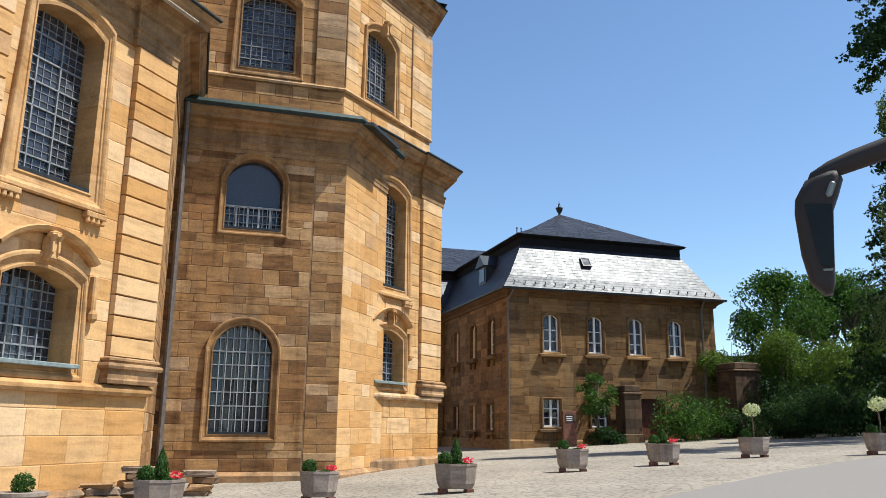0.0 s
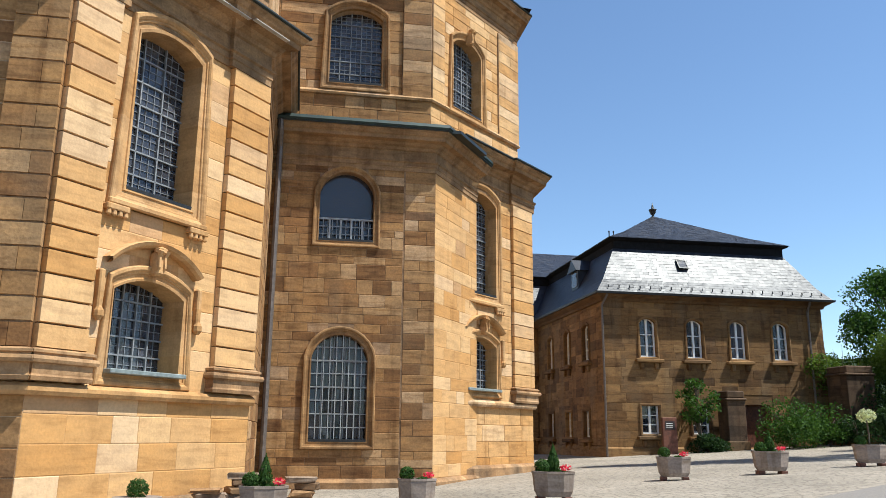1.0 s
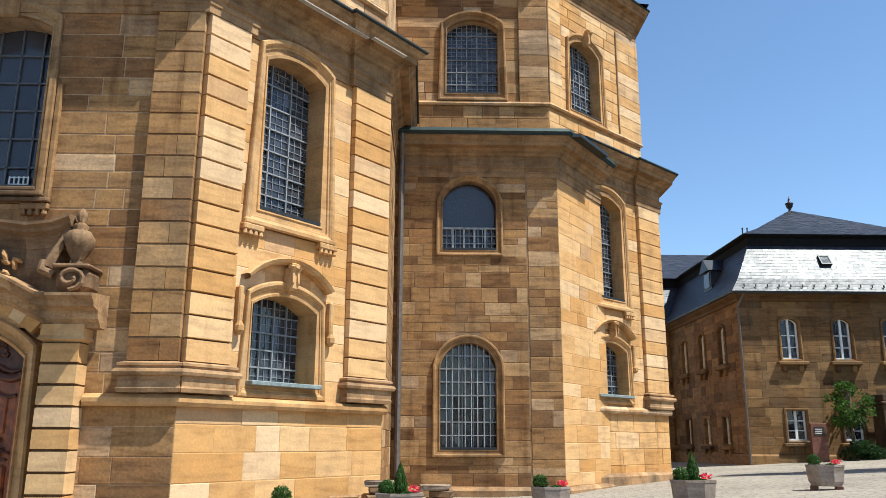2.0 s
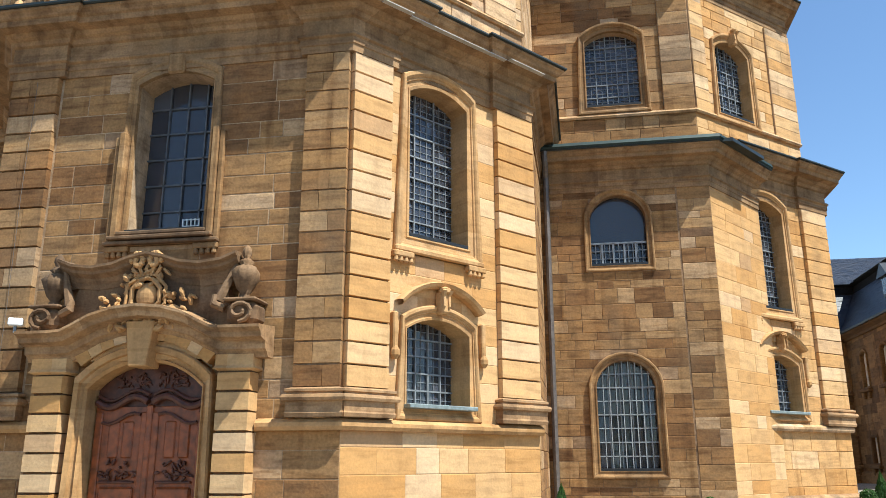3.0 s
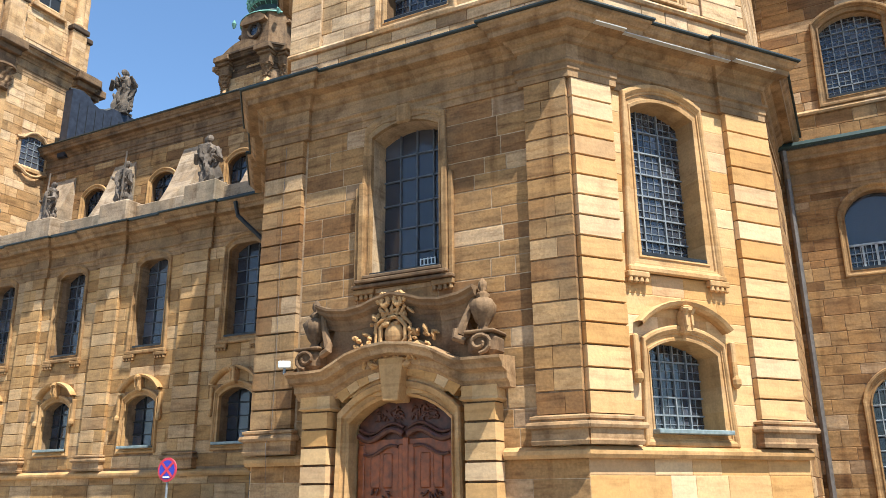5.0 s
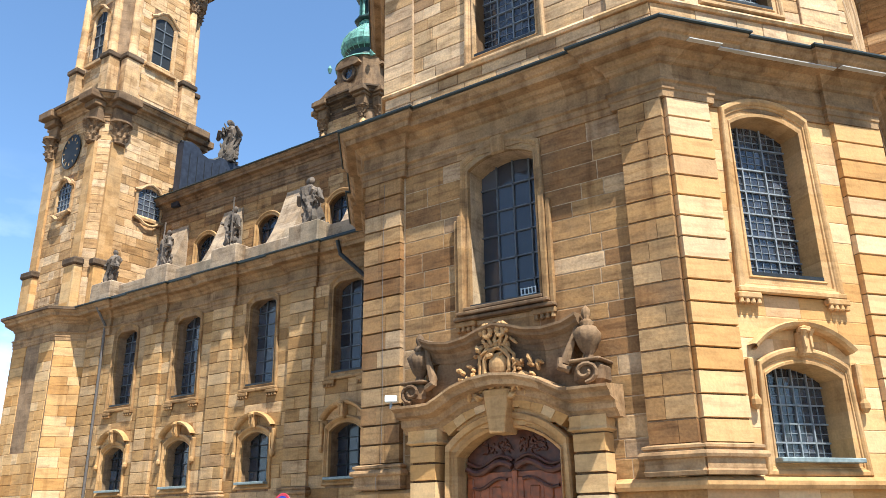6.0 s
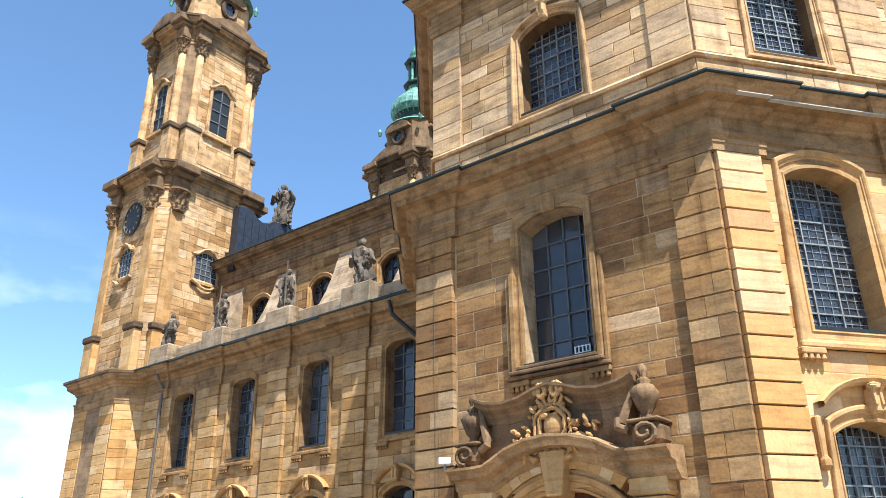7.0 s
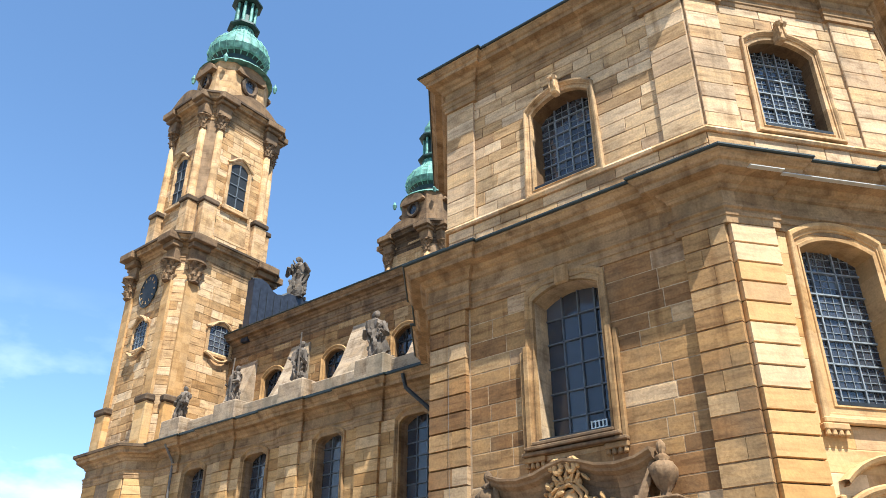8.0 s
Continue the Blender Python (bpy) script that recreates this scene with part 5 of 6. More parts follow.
        # paired columns and capitals
        for s in (-1, 1):
            x = s * (hb - 0.75)
            part("pedestal", boxes((x - 0.5, x + 0.5, -0.5, 0.2, 25.7, 28.5), bevel=0.03), TOWER_PL, t, "column pedestal", fb)
            part("pedestal_cap", boxes((x - 0.6, x + 0.6, -0.62, 0.2, 28.5, 28.85), bevel=0.06), SOOT, t, "", fb)
            part("column", lathe(bmesh.new(), [(0.34, 28.85), (0.38, 28.95), (0.29, 29.1), (0.27, 31), (0.23, 34.4)], x, -0.12, 14), TOWER_PL, t, "engaged sandstone column", fb, True)
            part("capital", leafy(x, -0.16, 34.3, 1.1, 0.27), DARKSTONE, t, "weathered leafy capital", fb)
            part("cornice_block", boxes((x - 0.5, x + 0.5, -0.5, 0.1, 35.4, 36.25), (x - 0.6, x + 0.6, -0.75, 0.1, 36.25, 36.5), (x - 0.75, x + 0.75, -1.0, 0.1, 36.5, 36.95), bevel=0.04), DARKSTONE, t, "cornice block stepping out over the column", fb)
            x = s * (h - 0.95)
            part("capital", leafy(x, -0.12, 22.55, 1.4, 0.36), DARKSTONE, t, "weathered leafy capital", f)
            part("cornice_block", boxes((x - 0.55, x + 0.55, -0.3, 0.1, 23.95, 24.75), (x - 0.65, x + 0.65, -0.6, 0.1, 24.75, 25.1), (x - 0.8, x + 0.8, -0.95, 0.1, 25.1, 25.56), bevel=0.04), DARKSTONE, t, "cornice block stepping out over the pilaster", f)
            part("tower_pilaster", boxes((x - 0.42, x + 0.42, -0.16, 0.02, 15.6, 22.6)), FRAME, t, "flat tower pilaster", f)
            part("pedestal", boxes((x - 0.6, x + 0.6, -0.38, 0.1, 12.75, 15.2), bevel=0.03), OCHRE_PL, t, "pilaster pedestal", f)
            part("pedestal_cap", boxes((x - 0.72, x + 0.72, -0.5, 0.1, 15.2, 15.6), bevel=0.08), SOOT, t, "", f)
        # attic face with round window
        fa = face(k, 2.25)
        w = part("oculus", ring(bmesh.new(), [(0.4 * math.cos(a * 0.5236), 39.6 + 0.55 * math.sin(a * 0.5236)) for a in range(12)], [(0.7 * math.cos(a * 0.5236), 39.6 + 0.85 * math.sin(a * 0.5236)) for a in range(12)], [(0, 0.0), (0, -0.2), (0.6, -0.28), (1, -0.2), (1, 0.05)]), SOOT, t, "oval stone window ring", fa)
        part("pane", solid(bmesh.new(), [(0.4 * math.cos(a * 0.5236), 39.6 + 0.55 * math.sin(a * 0.5236)) for a in range(12)], [], -0.06, -0.01), GLASS, w)
        part("hood_mould", solid(bmesh.new(), [(1.25 * math.cos(math.pi * i / 10), 40.3 + 0.8 * math.sin(math.pi * i / 10)) for i in range(11)] + [(-1.0, 40.2), (1.0, 40.2)], [], -0.4, 0.3), DARKSTONE, t, "curved stone hood", fa)
        bm = lathe(bmesh.new(), [(0.1, 40.6), (0.15, 40.8), (0.2, 41.0), (0.11, 41.2), (0.03, 41.4)], -2.25, 0.0, 8)
        part("finial", bm, PATINA, t, "small green finial", fa)
    if cy < 30:
        c = part("clock_face", lathe(bmesh.new(), [(1.05, 0), (1.1, 0.06), (0.95, 0.1), (0.93, 0.06)], 0, 0, 28), DARKIRON, t, "dark round tower clock face", face(0, h + 0.08) @ Matrix.Translation((0, 0, 22.6)) @ Matrix.Rotation(math.pi / 2, 4, "X"))
        for k in range(12):
            part("hour_mark", boxes((-0.04, 0.04, 0.7, 0.9, 0.06, 0.085)), TOWER_PL, c, "", Matrix.Rotation(k * math.pi / 6, 4, "Z"))
    band(h, 0.7, 25.6, 1.0)
    band(hb, 0.6, 37.0, 1.15, STAINED if crown is TOWER_PL else SOOT)
    shaft("attic", 2.25, 0.9, 37.0, 41.3, crown, "attic stage of the tower")
    dome = [(2.75, 41.1), (2.6, 41.3), (1.85, 41.8), (1.65, 42.2), (1.7, 42.5), (2.1, 42.8), (2.3, 43.25), (2.2, 43.85), (1.9, 44.4), (1.2, 45.1), (0.85, 45.8), (0.8, 46.2), (1.1, 46.35), (1.1, 46.5), (0.8, 46.6)]
    d = part("dome", lathe(bmesh.new(), dome, 0, 0, 24), PATINA, t, "bulbous green copper dome", wide)
    for k in range(24):
        a = 2 * math.pi * k / 24
        part("dome_rib", tube(bmesh.new(), [(r * math.cos(a) * 1.01, r * math.sin(a) * 1.01, z) for r, z in dome[4:12]], 0.045, 4), PATINA, d)
    for r, z in ((1.25, 46.25), (1.2, 48.85)):
        part("collar", lathe(bmesh.new(), [(r * 0.75, z - 0.1), (r, z), (r, z + 0.16), (r * 0.7, z + 0.26)], 0, 0, 8), GREENLEAD, d, "dark copper collar")
    # dark copper paints the shade under the bulb
    part("dome_neck", lathe(bmesh.new(), [(1.9, 41.75), (1.72, 42.1), (1.74, 42.5), (1.98, 42.7)], 0, 0, 24), GREENLEAD, d, "copper neck darkened as the shade under the bulb")
    # dark core in place of the shade between the open lantern posts
    lan = part("lantern", lathe(bmesh.new(), [(0.5, 46.5), (0.5, 48.9)], 0, 0, 8), GREENLEAD, t, "green copper lantern", wide)
    for k in range(8):
        part("lantern_post", lathe(bmesh.new(), [(0.14, 46.6), (0.11, 48.8)], 0.72 * math.cos(k * math.pi / 4), 0.72 * math.sin(k * math.pi / 4), 6), PATINA, lan)
    part("spire", lathe(bmesh.new(), [(0.8, 48.8), (1.05, 48.95), (1.0, 49.15), (0.6, 49.4), (0.7, 49.7), (0.75, 50.1), (0.5, 50.6), (0.28, 51.2), (0.2, 52), (0.34, 52.5), (0.3, 52.9), (0.1, 53.3), (0.06, 55)], 0, 0, 12), PATINA, t, "small green onion spire", wide, True)
    return t


tower(-41.4, 25.75, "tall ochre sandstone bell tower with green copper dome and clock")
tower(-41.3, 48.4, "tall weathered sandstone bell tower behind the nave roof", DARKSTONE, 1.08, 1.08)


# ---- statues ----
def statue(x, y, z, h, turn, seed, label):
    """A weathered robed stone figure as one plain shape."""
    r = random.Random(seed)
    bm = bmesh.new()
    prof = [(0.22, 0.0), (0.22, 0.05), (0.17, 0.06), (0.185, 0.15), (0.16, 0.3), (0.145, 0.42), (0.165, 0.52), (0.15, 0.6), (0.165, 0.7), (0.15, 0.77), (0.065, 0.825), (0.05, 0.845), (0.07, 0.88), (0.077, 0.915), (0.068, 0.95), (0.045, 0.98), (0.02, 0.995)]
    rings = []
    for k, (q, zz) in enumerate(prof):
        ring_v = []
        for i in range(18):
            a = 2 * math.pi * i / 18
            f = 1 + (0.26 * math.sin(5 * a + seed + zz * 7) + 0.17 * math.sin(9 * a + seed * 2 - zz * 13) if zz < 0.8 else 0.14 * math.sin(4 * a + seed))
            ring_v.append(bm.verts.new((h * (q * f * math.cos(a) + 0.06 * math.sin(zz * 5 + seed)), h * q * f * 0.75 * math.sin(a), h * zz)))
        rings.append(ring_v)
    for a, b in zip(rings, rings[1:]):
        for i in range(18):
            bm.faces.new((a[i], a[(i + 1) % 18], b[(i + 1) % 18], b[i]))
    bm.faces.new(list(reversed(rings[0])))
    bm.faces.new(rings[-1])
    for s in (-1, 1):
        e = r.uniform(0.42, 0.62)
        tube(bm, [(s * 0.12 * h, 0, 0.74 * h), (s * 0.23 * h, -0.05 * h, e * h), (s * r.uniform(0.08, 0.2) * h, -0.18 * h, (e + r.uniform(-0.02, 0.16)) * h)], [0.05 * h, 0.055 * h, 0.03 * h], 7)
    if seed in (2, 3):
        tube(bm, [(0.2 * h, -0.2 * h, 0.1 * h), (0.19 * h, -0.2 * h, 0.6 * h), (0.18 * h, -0.18 * h, 1.12 * h)], 0.018 * h, 5)
    for k in range(30):
        a = r.uniform(0, 6.28)
        zz = r.uniform(0.1, 0.78) * h
        bmesh.ops.create_icosphere(bm, subdivisions=1, radius=1, matrix=Matrix.Translation((0.16 * h * math.cos(a), 0.12 * h * math.sin(a), zz)) @ Matrix.Rotation(r.uniform(-0.7, 0.7), 4, "Y") @ Matrix.Diagonal((r.uniform(0.02, 0.045) * h, 0.035 * h, r.uniform(0.05, 0.12) * h, 1)))
    ob = part("statue", bm, OLDGREY, None, "", pose(x, y, z, 0, 0, turn))
    return tagged(ob, label, "statue", "statues on the nave")


statue(-22.4, 22.75, 13.78, 2.3, 20, 1, "weathered grey stone statue on a nave pedestal")
statue(-27.3, 22.75, 13.78, 2.1, 0, 2, "weathered grey stone statue holding a thin staff")
statue(-32.1, 22.75, 13.78, 2.0, -10, 3, "weathered grey stone statue on a nave pedestal")
statue(-36.5, 22.75, 13.78, 1.9, 10, 4, "small dark weathered statue beside the tower")
edge = [(26.4, 19.5), (34, 19.5), (34, 23.0), (31.5, 23.25), (30.9, 23.6), (29.2, 23.6), (28.8, 23.3), (28.3, 23.15), (27.8, 23.3), (27.5, 23.6), (27.0, 23.75), (26.4, 23.6)]
part("gable", solid(bmesh.new(), edge, [], -0.3, 0.3), SLATE, church, "slate-clad back of the west gable", facade(-37.0, 0, 0, 1))
part("gable_coping", tube(bmesh.new(), [(-37.0, y, z + 0.03) for y, z in edge[2:]], 0.12, 6), DARKIRON, church, "dark metal coping on the gable")
for k in range(9):
    part("slate_seam", boxes((-36.7, -36.67, 26.9 + 0.55 * k, 26.93 + 0.55 * k, 19.6, 23.0)), DARKIRON, church)
statue(-37.0, 30.0, 23.6, 3.1, 30, 5, "weathered stone statue standing on the gable")


# ---- mansion behind the forecourt ----
def mansion():
    x0, x1, y0, y1, ze = 17.1, 31.0, 43.0, 58.0, 9.6
    b = thing("mansion", "brown sandstone two-storey house with dark mansard roof", "house")
    m = facade(x0, y0, 1, 0)
    L = x1 - x0
    ups = [(c - x0, 0.98, 6.1, 8.05, 0.25) for c in (19.75, 22.65, 25.4, 28.15)]
    low = [(c - x0, 1.05, 1.8, 3.35, 0.0) for c in (19.7, 22.75)]
    dr = [(26.2 - x0, 1.9, 0.3, 3.5, 0.0)]
    w = part("wall", solid(bmesh.new(), [(0, -0.5), (L, -0.5), (L, ze), (0, ze)], [arch(*h) for h in ups + low + dr], 0, 0.6), UMBER_IS, b, "brown ashlar front wall", m)
    PIECES.append((w, blocks(0, L, 0.6, ze - 0.2, 0.5, 1.05, [(a, q + 0.3, c - 0.15, d, e) for a, q, c, d, e in ups + low + dr], 0.18, 0.005), UMBER_OB, UMBER_IS, 0.014, True, 0.0))

    def sash(mm, c, wd, a, z, rise, lab, cols=2, rows=3):
        s = part("window", ring(bmesh.new(), arch(c, wd, a, z, rise), arch(c, wd, a, z, rise, grow=0.15), [(-0.04, 0.14), (-0.04, -0.05), (0.5, -0.1), (1, -0.08), (1, 0.02)]), UMBER_OB, b, lab, mm)
        part("pane", solid(bmesh.new(), arch(c, wd, a, z, rise), [], 0.24, 0.26), GLASS, s)
        i, o = arch(c, wd - 0.18, a + 0.09, z, rise * 0.9), arch(c, wd, a, z, rise)
        part("window_frame", ring(bmesh.new(), i, o, [(0, 0.24), (0, 0.16), (1, 0.16), (1, 0.24)]), WHITE, s, "white painted window frame")
        part("mullion", boxes((c - 0.06, c + 0.06, 0.15, 0.24, a, z + rise)), WHITE, s)
        for k in range(1, rows):
            zz = a + (z - a) * k / rows
            part("glazing_bar", boxes((c - wd / 2, c + wd / 2, 0.17, 0.24, zz - 0.025, zz + 0.025)), WHITE, s)
        part("sill", boxes((c - wd / 2 - 0.35, c + wd / 2 + 0.35, -0.28, 0.1, a - 0.32, a - 0.12), bevel=0.04), UMBER_OB, s, "projecting stone sill")
        for q in (-1, 1):
            part("sill_bracket", boxes((c + q * 0.45 - 0.12, c + q * 0.45 + 0.12, -0.16, 0.05, a - 0.72, a - 0.32), bevel=0.04), UMBER_OB, s)

    for h in ups:
        sash(m, h[0], h[1], h[2], h[3], h[4], "tall white-framed window with stone sill")
    for h in low:
        sash(m, h[0], h[1], h[2], h[3], h[4], "white-framed ground floor window")
    part("door_leaf", boxes((dr[0][0] - 0.95, dr[0][0] + 0.95, 0.4, 0.5, 0.3, 3.5)), DOORDARK, b, "dark entrance door in shade", m)
    side = facade(x0, 75, 0, -1)
    LS = 75 - y0
    sw = [(LS - (yy - y0), 1.05, 6.1, 8.0, 0.25) for yy in (45.9, 49.3, 52.8, 56.3)]
    sl = [(LS - (yy - y0), 1.0, 1.6, 3.1, 0.0) for yy in (46.1, 49.3, 52.8, 56.3)]
    w = part("wall", solid(bmesh.new(), [(0, -0.5), (LS - 0.01, -0.5), (LS - 0.01, ze), (0, ze)], [arch(*h) for h in sw + sl], 0, 0.6), UMBER_IS, b, "shaded ashlar side wall", side)
    PIECES.append((w, blocks(LS - 20, LS, 0.6, ze - 0.2, 0.5, 1.05, [(a, q + 0.3, c - 0.15, d, e) for a, q, c, d, e in sw + sl], 0.18, 0.005), UMBER_OB, UMBER_IS, 0.014, False, 0.0))
    for h in sw + sl:
        sash(side, h[0], h[1], h[2], h[3], h[4], "window in the shaded side wall")
    part("wall", boxes((x1 - 0.6, x1, y0 + 0.6, 75, -0.5, ze), (x0, x1, 74.4, 75, -0.5, ze)), UMBER_IS, b, "plain far wall")
    part("eave", sweep(bmesh.new(), [(x0, 75), (x0, y0), (x1, y0), (x1, 75)], [(0, ze - 0.35), (0.12, ze - 0.35), (0.18, ze - 0.2), (0.4, ze - 0.08), (0.5, ze), (0.5, ze + 0.06), (0, ze + 0.06)]), UMBER_OB, b, "moulded eaves cornice")
    part("gutter", sweep(bmesh.new(), [(x0, 75), (x0, y0), (x1, y0), (x1, 75)], [(0.45, ze + 0.02), (0.62, ze + 0.02), (0.64, ze + 0.14), (0.45, ze + 0.1)]), DARKIRON, b, "dark metal gutter")
    # mansard: slates laid in rows on each slope
    e0, zt, ins = 0.55, 12.75, 1.35
    rr = random.Random(11)

    def slates(holder, p0, p1, t0, t1, rows):
        vs, fs = [], []
        p0, p1, t0, t1 = Vector(p0), Vector(p1), Vector(t0), Vector(t1)
        nrm = (p1 - p0).cross(t0 - p0).normalized()
        for j in range(rows):
            f0, f1 = j / rows, (j + 1.12) / rows
            l0, r0, l1, r1 = p0.lerp(t0, f0), p1.lerp(t1, f0), p0.lerp(t0, min(1, f1)), p1.lerp(t1, min(1, f1))
            cnt = max(1, int((r0 - l0).length / 0.32))
            off = 0.5 * (j % 2) + rr.uniform(-0.15, 0.15)
            for i in range(cnt + 1):
                u0, u1 = min(1, max(0, (i + off - 0.5) / cnt)), min(1, max(0, (i + off + 0.47) / cnt))
                if u1 <= u0:
                    continue
                k = len(vs)
                d, e = rr.uniform(0.016, 0.026), rr.uniform(-0.005, 0.005)
                vs += [l0.lerp(r0, u0) + nrm * (d + e), l0.lerp(r0, u1) + nrm * (d - e), l1.lerp(r1, u1) + nrm * 0.012, l1.lerp(r1, u0) + nrm * 0.012, l0.lerp(r0, u0), l0.lerp(r0, u1)]
                fs += [(k, k + 1, k + 2, k + 3), (k + 4, k + 5, k + 1, k)]
        me = bpy.data.meshes.new("slate_covering")
        me.from_pydata([tuple(v) for v in vs], [], fs)
        me.materials.append(SLATES)
        ob = new("slate_covering", me)
        ob.parent = holder
        tagged(ob, "overlapping roof slates", kind="stuff")

    def hip(name, rings, lab, faces=(0, 3), rows=14, holder=None):
        """Roof body of stacked four-cornered rings, slated on the seen sides."""
        bm = bmesh.new()
        vr = [[bm.verts.new(p) for p in r] for r in rings]
        for a, c in zip(vr, vr[1:]):
            for i in range(4):
                bm.faces.new((a[i], a[(i + 1) % 4], c[(i + 1) % 4], c[i]))
        ob = part(name, bm, SLATE, holder or b, lab)
        for a, c in zip(rings, rings[1:]):
            for i in faces:
                n = max(2, int((Vector(c[i]) - Vector(a[i])).length / 0.24)) if not rows else rows
                slates(ob, a[i], a[(i + 1) % 4], c[i], c[(i + 1) % 4], n)
        return ob

    def quad(ax, bx, ay, by, z):
        return [(ax, ay, z), (bx, ay, z), (bx, by, z), (ax, by, z)]

    # mansard slopes flare slightly outwards at the eaves
    rf = hip("roof", [quad(x0 - e0, x1 + e0, y0 - e0, 75, ze + 0.1), quad(x0 + 0.1, x1 - 0.1, y0 + 0.1, 75, ze + 0.95), quad(x0 + ins, x1 - ins, y0 + ins, 75, zt)], "dark slate mansard roof", rows=0)
    ridge = [(x0 + ins, 75), (x0 + ins, y0 + ins), (x1 - ins, y0 + ins), (x1 - ins, 75)]
    part("mansard_break", sweep(bmesh.new(), ridge, [(-0.1, zt - 0.05), (0.03, zt - 0.05), (0.03, zt + 0.45), (0.22, zt + 0.52), (0.3, zt + 0.56), (0.3, zt + 0.62), (-0.1, zt + 0.64)]), SHADE, rf, "black band painted as shade under the upper roof")
    o, cx, cy = ins - 0.36, 23.8, 50
    eave = quad(x0 + o, x1 - o, y0 + o, 2 * cy - y0 - o, zt + 0.62)
    hip("upper_roof", [eave, [(cx + (x - cx) * 0.72, cy + (y - cy) * 0.72, 14.15) for x, y, z in eave], [(cx + (x - cx) * 0.02, cy + (y - cy) * 0.02, 16.5) for x, y, z in eave]], "dark slate tent roof with bell-cast slopes", rows=0, holder=rf)
    # rear wing standing a little forward of the side wall
    part("wall", boxes((15.6, x0 - 0.004, 56, 75, -0.5, ze)), UMBER_IS, b, "brown ashlar wall of the rear wing")
    wing = hip("roof", [quad(15.05, 30, 55.45, 76, ze + 0.1), quad(16.95, 28, 57.3, 75, zt), quad(16.95, 28, 57.3, 75, zt + 0.1)], "dark slate mansard of the rear wing", rows=0)
    part("mansard_break", sweep(bmesh.new(), [(16.95, 75), (16.95, 57.3), (28, 57.3)], [(-0.1, zt - 0.05), (0.1, zt - 0.05), (0.1, zt + 0.45), (0.3, zt + 0.56), (0.3, zt + 0.62), (-0.1, zt + 0.64)]), SHADE, wing, "black band painted as shade under the upper roof")
    hip("upper_roof", [quad(16.6, 31, 56.95, 78, zt + 0.6), quad(19.0, 31, 63.6, 74, 16.7)], "dark slate roof of the rear wing", rows=0, holder=wing)
    part("finial", lathe(bmesh.new(), [(0.2, 16.42), (0.1, 16.55), (0.08, 16.65), (0.2, 16.8), (0.24, 16.98), (0.28, 17.05), (0.1, 17.12), (0.07, 17.3), (0.02, 17.55)], cx, cy, 10), DARKIRON, b, "dark urn finial on the roof tip", None, True)
    for dx in (0.0, 0.28):
        part("vent_pipe", lathe(bmesh.new(), [(0.035, 13.3), (0.035, 13.75), (0.05, 13.76), (0.05, 13.84)], x0 + ins - 0.2 + dx, y0 + ins + 0.1, 6), DARKIRON, b, "thin dark vent pipe at the roof corner")
    dz = part("dormer", boxes((17.3, 19.0, 47.5, 48.8, 10.8, 12.0)), SLATE, b, "small slate-hung dormer")
    part("dormer_roof", solid(bmesh.new(), [(47.3, 11.95), (49.0, 11.95), (48.15, 12.75)], [], -19.1, -17.1), SLATE, dz, "", Matrix.Rotation(math.pi / 2, 4, "Z"))
    part("pane", boxes((17.26, 17.3, 47.7, 48.6, 10.95, 11.85)), GLASS, dz)
    tilt = Matrix.Translation((22.5, 43.71, 11.75)) @ Matrix.Rotation(-0.6, 4, "X")
    sk = part("skylight", ring(bmesh.new(), [(-0.25, -0.3), (0.25, -0.3), (0.25, 0.3), (-0.25, 0.3)], [(-0.31, -0.36), (0.31, -0.36), (0.31, 0.36), (-0.31, 0.36)], [(0, 0.05), (0, -0.1), (1, -0.1), (1, 0.05)]), DARKIRON, b, "small dark-framed roof skylight", tilt)
    part("pane", boxes((-0.25, 0.25, -0.07, -0.05, -0.3, 0.3)), GLASS, sk)
    for k in range(22):
        part("snow_guard", boxes((17.3 + k * 0.645, 17.34 + k * 0.645, 42.55, 42.62, 9.98, 10.14)), DARKIRON, rf)
    part("downpipe", tube(bmesh.new(), [(x0 + 0.1, y0 - 0.5, 9.6), (x0 - 0.12, y0 - 0.15, 9.0), (x0 - 0.12, y0 - 0.15, 0.3)], 0.07), PIPE, b, "dark downpipe")
    part("downpipe", tube(bmesh.new(), [(x1 - 1.0, y0 - 0.5, 9.6), (x1 - 1.0, y0 - 0.15, 9.0), (x1 - 1.0, y0 - 0.15, 1.0)], 0.07), PIPE, b, "dark downpipe")
    part("plinth", sweep(bmesh.new(), [(x0, 75), (x0, y0), (x1, y0)], [(0, -0.6), (0.12, -0.6), (0.12, 1.0), (0.05, 1.08), (0, 1.1)]), UMBER_OB, b, "stone plinth")


mansion()


# ---- forecourt things ----
def hedge_ball(r, n, mat, name, rr, leaf_size=0.05, squash=1.0):
    bm = bmesh.new()
    for _ in range(n):
        d = Vector((rr.gauss(0, 1), rr.gauss(0, 1), rr.gauss(0, 1))).normalized() * r * rr.uniform(0.75, 1.06)
        d.z *= squash
        t, u = d.orthogonal().normalized(), None
        t.rotate(Matrix.Rotation(rr.uniform(0, 6.3), 3, d.normalized()))
        u = (d.normalized() * 0.6 + t.cross(d.normalized())).normalized()
        s = leaf_size * rr.uniform(0.7, 1.3)
        bm.faces.new([bm.verts.new(d + p) for p in (-t * s * 0.5, u * s - t * 0.0, t * s * 0.5, -u * s * 0.6)])
    return bm


